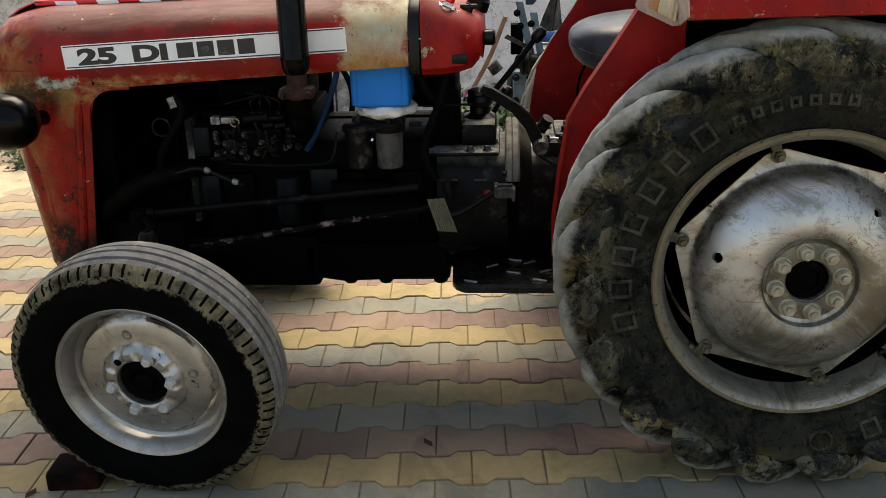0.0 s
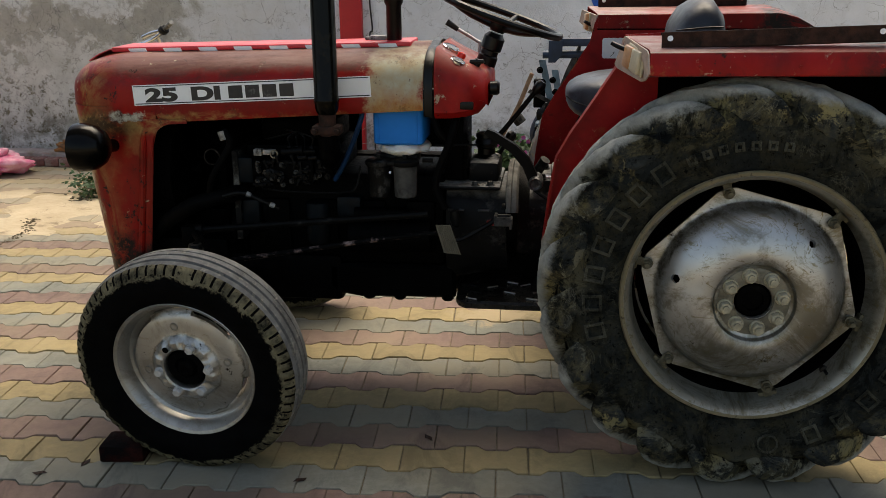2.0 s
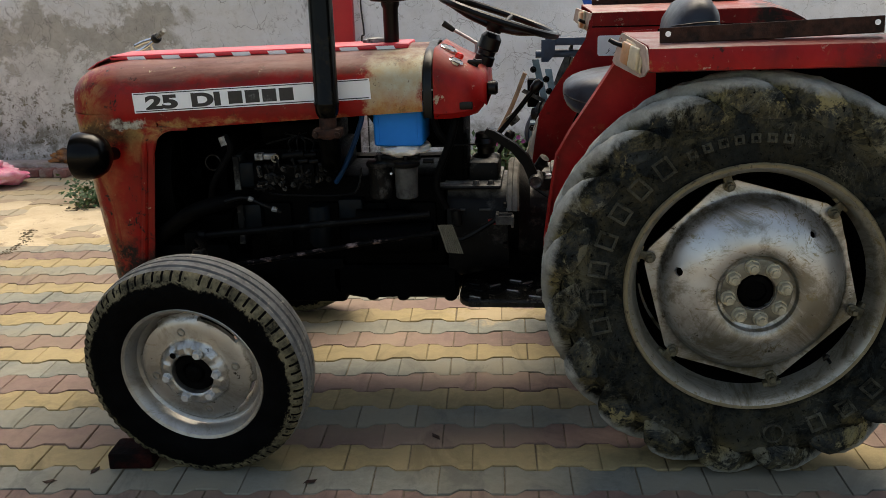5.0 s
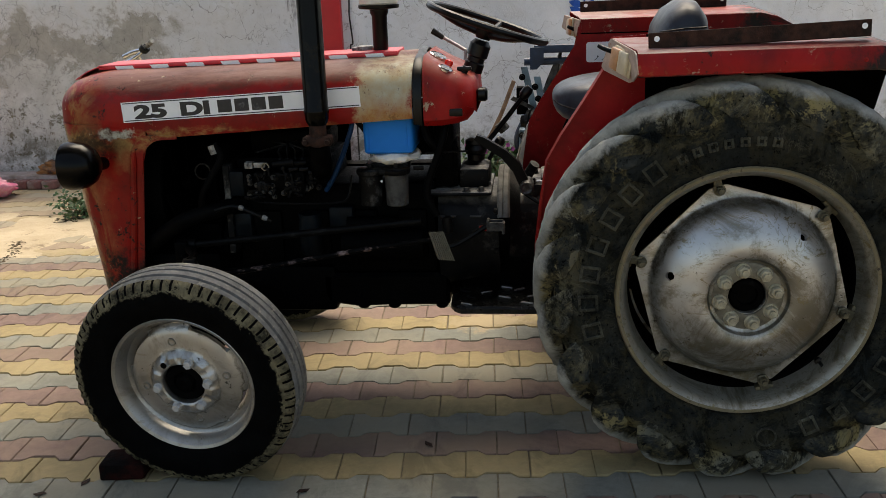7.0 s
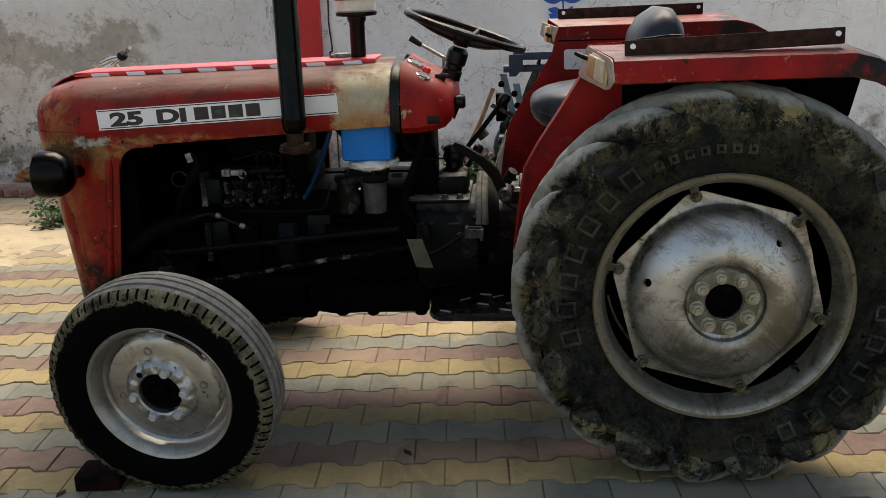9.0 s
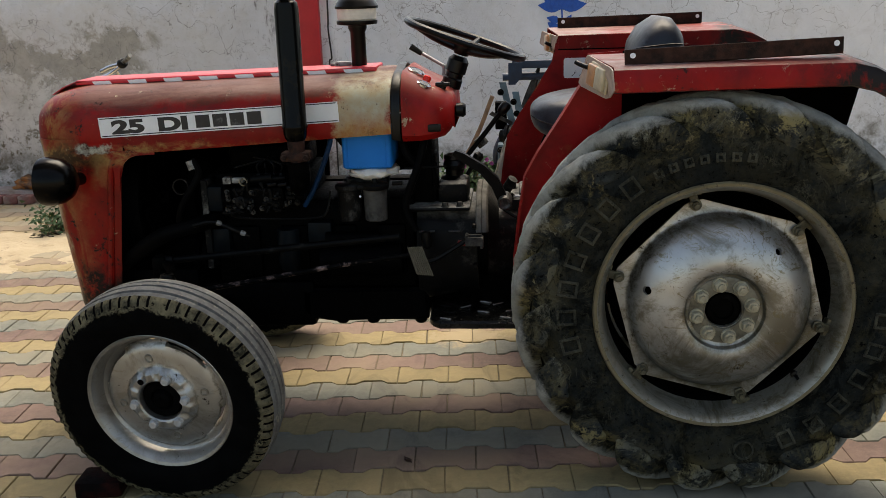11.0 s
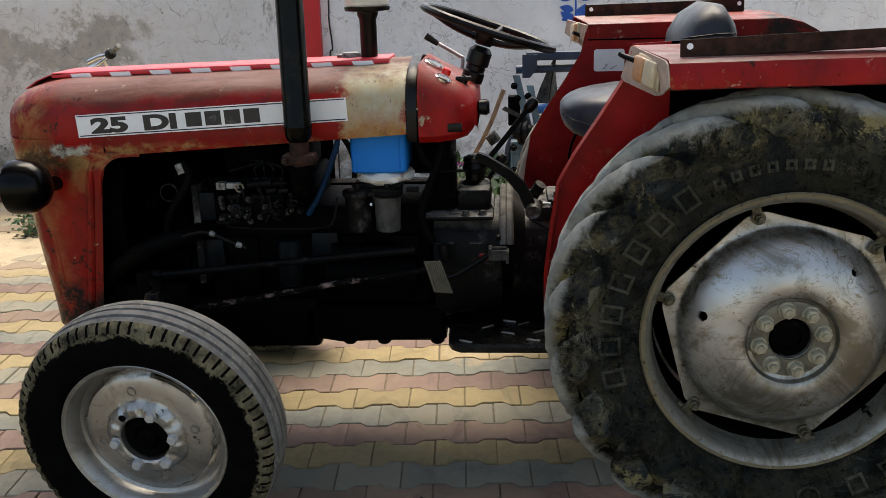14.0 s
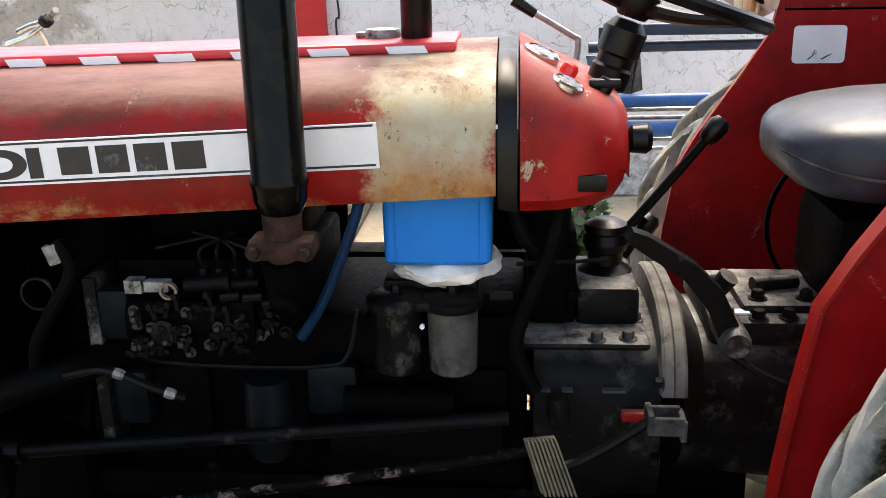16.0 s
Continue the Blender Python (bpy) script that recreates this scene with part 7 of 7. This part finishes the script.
make_plant(pose(-0.12, 5.25, -0.034), "leafy garden plant with small pink-violet flowers", "plant", 0.52, 0.17, 620, 18, 4, 0.062)
make_plant(pose(0.12, 5.05, -0.034), "leafy garden plant with a few pink-violet flowers", "plant", 0.44, 0.17, 460, 6, 14, 0.062)
make_plant(pose(-2.78, 5.35, 0.0), "low green weed growing from the sandy ground", "weed", 0.15, 0.26, 640, 0, 24, 0.032)
make_plant(pose(-2.66, 5.6, 0.0), "low green weed growing from the sandy ground", "weed", 0.27, 0.15, 220, 0, 34, 0.04)

# wooden pole leaning behind the tractor
bm = tube(bmesh.new(), [(-0.36, 5.75, -0.03), (-0.06, 5.62, 0.48), (0.071, 5.6, 0.785)], 0.014, 10, 4)
single("wooden_pole", bm, "wood", "brown wooden pole standing aslant near the wall", "pole")

# blue cultivator parked beyond
cult = thing("cultivator", Matrix.Translation((0.029, 5.1, -0.208)) @ Matrix.Diagonal((1.14, 1.14, 1.14, 1)), "blue tined cultivator parked beyond the tractor", "cultivator")
bm = box(bmesh.new(), 0.15, 1.5, -0.03, 0.03, 1.06, 1.1, 0.006)
part("top_bar", bm, "blue_paint", cult, "dark blue top bar")
bm = rod(bmesh.new(), (0.1, 0.02, 1.015), (1.5, 0.02, 1.03), 0.02)
part("cross_tube", bm, "blue_paint", cult)
bm = plate(bmesh.new(), [(0.13, 1.09), (0.2, 1.09), (0.2, 1.02), (0.165, 0.98), (0.13, 0.98)], -0.04, -0.03)
part("gusset", bm, "blue_paint", cult)
for x0, x1, z0, z1 in ((0.1, 0.165, 1.0, 0.72), (0.165, 0.225, 0.95, 0.62)):
    bm = bmesh.new()
    loft(bm, [[(x0 - 0.017, -0.1, z0), (x0 + 0.017, -0.1, z0), (x0 + 0.017, -0.085, z0), (x0 - 0.017, -0.085, z0)], [(x1 - 0.017, -0.1, z1), (x1 + 0.017, -0.1, z1), (x1 + 0.017, -0.085, z1), (x1 - 0.017, -0.085, z1)]])
    pl = part("hitch_plate", bm, "cult_light", cult, "pale blue hitch plate")
    bolts("hitch_bolt", [(x0 - 0.01, -0.1, z0 - 0.05), (x0 + 0.005, -0.1, z0 - 0.11)], (0, -1, 0), 0.011, 0.018, "grease", cult)
for z, r in ((0.825, 0.024), (0.72, 0.03)):
    bm = rod(bmesh.new(), (0.2, 0, z), (1.5, 0, z + 0.02), r)
    part("frame_tube", bm, "blue_tube", cult, "blue frame tube")
for z in (0.79, 0.76, 0.68, 0.645):
    bm = rod(bmesh.new(), (0.2, 0.02, z), (1.4, 0.02, z + 0.01), 0.008, 0.008, 8)
    part("spring_rod", bm, "steel", cult)
bm = bmesh.new()
rows = []
for z, xa, xb in ((0.85, 0.19, 0.31), (0.92, 0.215, 0.302), (1.0, 0.25, 0.294), (1.057, 0.28, 0.286)):
    rows.append([(xa, 0.1 - 0.06, z), ((xa + xb) / 2, 0.0, z), (xb, 0.1, z), ((xa + xb) / 2 + 0.01, 0.012, z)])
loft(bm, rows)
part("share", bm, "dusty_grey", cult, "worn dark steel share")
for k, x in enumerate((0.12, 0.5, 0.9, 1.3)):
    bm = tube(bmesh.new(), [(x, 0, 0.75), (x - 0.06, 0.05, 0.6), (x - 0.02, 0.1, 0.42), (x - 0.12, 0.12, 0.24), (x - 0.2, 0.12, 0.153)], (0.022, 0.014), 8)
    part("tine", bm, "blue_paint", cult, "curved tine")
bm = box(bmesh.new(), 0.07, 0.17, -0.08, 0.05, 0.5, 0.68, 0.012)
part("gear_case", bm, "cult_light", cult, "dusty pale blue gear case")
bm = lathe(bmesh.new(), [(0.02, -0.05), (0.03, -0.045), (0.03, -0.02), (0.055, -0.018), (0.06, -0.01), (0.06, 0.0), (0.05, 0.003), (0.05, 0.01), (0.062, 0.012), (0.062, 0.024), (0.04, 0.03), (0.035, 0.06)], (0.13, -0.13, 0.73), (1, -0.25, 0), 26)
part("bearing_hub", bm, "iron", cult, "dark greasy bearing hub")
bm = loft(bmesh.new(), [[(0.03, -0.12, 0.84), (0.045, -0.12, 0.855), (0.045, -0.1, 0.855), (0.03, -0.1, 0.84)], [(0.14, -0.12, 0.785), (0.15, -0.12, 0.8), (0.15, -0.1, 0.8), (0.14, -0.1, 0.785)]])
part("hub_arm", bm, "dusty_grey", cult, "dusty steel arm")
bm = box(bmesh.new(), 0.06, 0.12, -0.1, -0.04, 0.76, 0.9, 0.006)
part("hub_bracket", bm, "grease", cult)
bolts("case_bolt", [(0.085, -0.08, 0.65), (0.15, -0.08, 0.65), (0.085, -0.08, 0.54), (0.15, -0.08, 0.54)], (0, -1, 0), 0.011, 0.016, "iron", cult)
bm = rod(bmesh.new(), (0.0, -0.09, 0.68), (-0.03, -0.09, 0.72), 0.03, 0.03, 14)
part("hydraulic_union", bm, "dusty_grey", cult)

# bicycle standing by the wall; its bar shows over the bonnet
bike = thing("bicycle", pose(-2.3, 5.4, 0.0) @ Matrix.Diagonal((1, 1, 0.97, 1)), "black bicycle with a chrome handlebar standing by the wall", "bicycle")
bm = tube(bmesh.new(), [(-0.13, 0.05, 1.05), (-0.05, 0.02, 1.08), (0.04, -0.02, 1.1), (0.075, -0.05, 1.12)], 0.016, 10)
part("handlebar", bm, "chrome", bike, "chrome handlebar")
bm = tube(bmesh.new(), [(0.06, -0.04, 1.112), (0.125, -0.085, 1.157)], 0.0155, 10, 3)
part("grip", bm, "grip", bike, "worn pale grip")
bm = lathe(bmesh.new(), [(0.026, 0), (0.032, 0.01), (0.032, 0.035), (0.024, 0.042)], (0.03, -0.02, 1.093), (0.7, -0.4, 0.5), 14)
part("brake_clamp", bm, "plastic", bike)
bm = tube(bmesh.new(), [(0.03, -0.03, 1.085), (-0.04, -0.04, 1.04), (-0.16, -0.02, 1.0)], 0.011, 8)
part("brake_lever", bm, "chrome", bike)
for x in (0.12, 1.12):
    bm = ring(bmesh.new(), [(0.33 + 0.018 * math.cos(a), 0.018 * math.sin(a)) for a in (2 * math.pi * k / 8 for k in range(8))], (x, 0.1, 0.348), (0, 1, 0), 48)
    w = part("wheel", bm, "rubber", bike, "thin black bicycle tyre")
    for k in range(12):
        a = math.pi / 6 * k
        bm = rod(bmesh.new(), (x, 0.1, 0.348), (x + 0.31 * math.cos(a), 0.1, 0.348 + 0.31 * math.sin(a)), 0.0015, 0.0015, 5)
        part("spoke", bm, "steel", w)
for a, b in (((-0.02, 0.1, 0.98), (0.12, 0.1, 0.35)), ((0.0, 0.1, 0.9), (0.62, 0.1, 0.35)), ((0.0, 0.1, 0.88), (0.8, 0.1, 0.85)), ((0.62, 0.1, 0.35), (0.84, 0.1, 0.95)), ((0.62, 0.1, 0.35), (1.12, 0.1, 0.35)), ((0.8, 0.1, 0.85), (1.12, 0.1, 0.35))):
    bm = rod(bmesh.new(), a, b, 0.014, 0.014, 10)
    part("frame_tube", bm, "black_paint", bike)
bm = tube(bmesh.new(), [(-0.02, 0.1, 0.97), (-0.03, 0.06, 1.05), (-0.05, 0.02, 1.08)], 0.013, 8, 3)
part("handlebar_stem", bm, "chrome", bike)
bm = box(bmesh.new(), 0.74, 0.97, 0.02, 0.18, 0.94, 0.985, 0.018)
part("saddle", bm, "seat", bike)

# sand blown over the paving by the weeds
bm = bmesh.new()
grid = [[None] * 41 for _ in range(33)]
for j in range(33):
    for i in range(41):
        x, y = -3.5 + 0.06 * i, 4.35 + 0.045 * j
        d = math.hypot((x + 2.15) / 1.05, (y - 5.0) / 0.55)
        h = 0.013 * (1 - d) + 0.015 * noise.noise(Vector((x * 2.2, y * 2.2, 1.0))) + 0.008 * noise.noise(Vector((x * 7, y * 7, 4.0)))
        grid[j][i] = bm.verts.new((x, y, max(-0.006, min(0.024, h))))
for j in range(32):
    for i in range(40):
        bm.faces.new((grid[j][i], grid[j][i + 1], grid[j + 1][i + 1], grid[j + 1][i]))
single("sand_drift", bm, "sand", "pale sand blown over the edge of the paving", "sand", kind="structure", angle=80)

# soil and twigs caught in the broken seam that runs to the weeds
bm = bmesh.new()
rng = random.Random(61)
for k in range(280):
    f = k / 279
    x = -2.81 - 0.11 * f + 0.05 * math.sin(9 * f) + rng.gauss(0, 0.012 + 0.03 * f)
    y = 4.12 + 1.27 * f + rng.gauss(0, 0.02)
    r = rng.uniform(0.003, 0.009) * (0.6 + 0.9 * f)
    lump = bmesh.ops.create_icosphere(bm, subdivisions=1, radius=r)["verts"]
    for v in lump:
        v.co = Vector((v.co.x * 1.5, v.co.y, v.co.z * 0.5)) * (1 + 0.35 * noise.noise(v.co * 90 + Vector((k, 0, 0)))) + Vector((x, y, 0.004))
single("seam_soil", bm, "soil", "dark soil and twigs caught in a broken paving seam", "soil", kind="stuff", angle=60)

# ---- paving ----
PITCH, LEN, SKEW = 0.1392, 0.198, 0.052


def paver_mesh(col):
    bm = bmesh.new()
    L, a, b = LEN / 2 - 0.0015, 0.0795, 0.0535
    pl = [(-L, -a), (-L * 0.62, -a), (-L * 0.36, -b), (L * 0.36, -b), (L * 0.62, -a), (L, -a), (L, a), (L * 0.62, a), (L * 0.36, b), (-L * 0.36, b), (-L * 0.62, a), (-L, a)]
    e = 0.003
    rings_ = [[(x, y, -0.03) for x, y in pl], [(x, y, -e) for x, y in pl], [(x * (1 - 0.6 * e / L), y * (1 - e / a), 0) for x, y in pl]]
    loft(bm, rings_, cap=False)
    bm.verts.ensure_lookup_table()
    bm.faces.new(bm.verts[24:36])
    me = mesh_of(bm, "paver", 20)
    me.materials.append(M[col])
    return me


bed = box(bmesh.new(), -4.9, 3.2, -3.1, 4.72, -0.032, -0.007)
box(bed, -4.9, -0.95, 4.72, 6.45, -0.032, -0.007)
pavement = single("pavement", bed, "joint", "interlocking paving in yellow, grey and red rows", "paving", kind="structure")
kinds = [paver_mesh(c) for c in ("paver_y", "paver_r", "paver_g")]
rng = random.Random(5)
rest = {0: [], 1: [], 2: []}
count = 0
turned = pose(0, 0, 0, 0, 0, math.degrees(SKEW))
for k in range(-42, 31):
    off = -0.013 + LEN / 2 + (LEN / 2 if k % 2 else 0)
    for i in range(-26, 18):
        jig = (rng.uniform(-0.0014, 0.0014), rng.uniform(-0.0014, 0.0014), rng.uniform(-0.0028, 0.0012), rng.uniform(-0.5, 0.5), rng.uniform(-0.5, 0.5), rng.uniform(-0.5, 0.5))
        mm = turned @ pose(off + LEN * i + jig[0], 2.5 + PITCH * k + jig[1], jig[2], jig[3], jig[4], jig[5])
        x, y = mm.translation.x, mm.translation.y
        if not (-4.8 < x < 3.1 and -3.0 < y < (6.36 if x < -1.06 else 4.64)):
            continue
        if -1.7 < x < 1.35 and 1.93 < y < 4.1 and count < 300:
            o = new("paver", kinds[k % 3])
            o.parent, o.matrix_basis = pavement, mm
            count += 1
        else:
            rest[k % 3].append(mm)
for q in range(3):
    base = kinds[q]
    verts, faces = [], []
    for mm in rest[q]:
        o = len(verts)
        verts += [tuple(mm @ v.co) for v in base.vertices]
        faces += [tuple(o + j for j in p.vertices) for p in base.polygons]
    me = bpy.data.meshes.new("pavers")
    me.from_pydata(verts, [], faces)
    me.materials.append(base.materials[0])
    o = new("more_pavers", me)
    o.parent = pavement
    o["kind"] = "stuff"
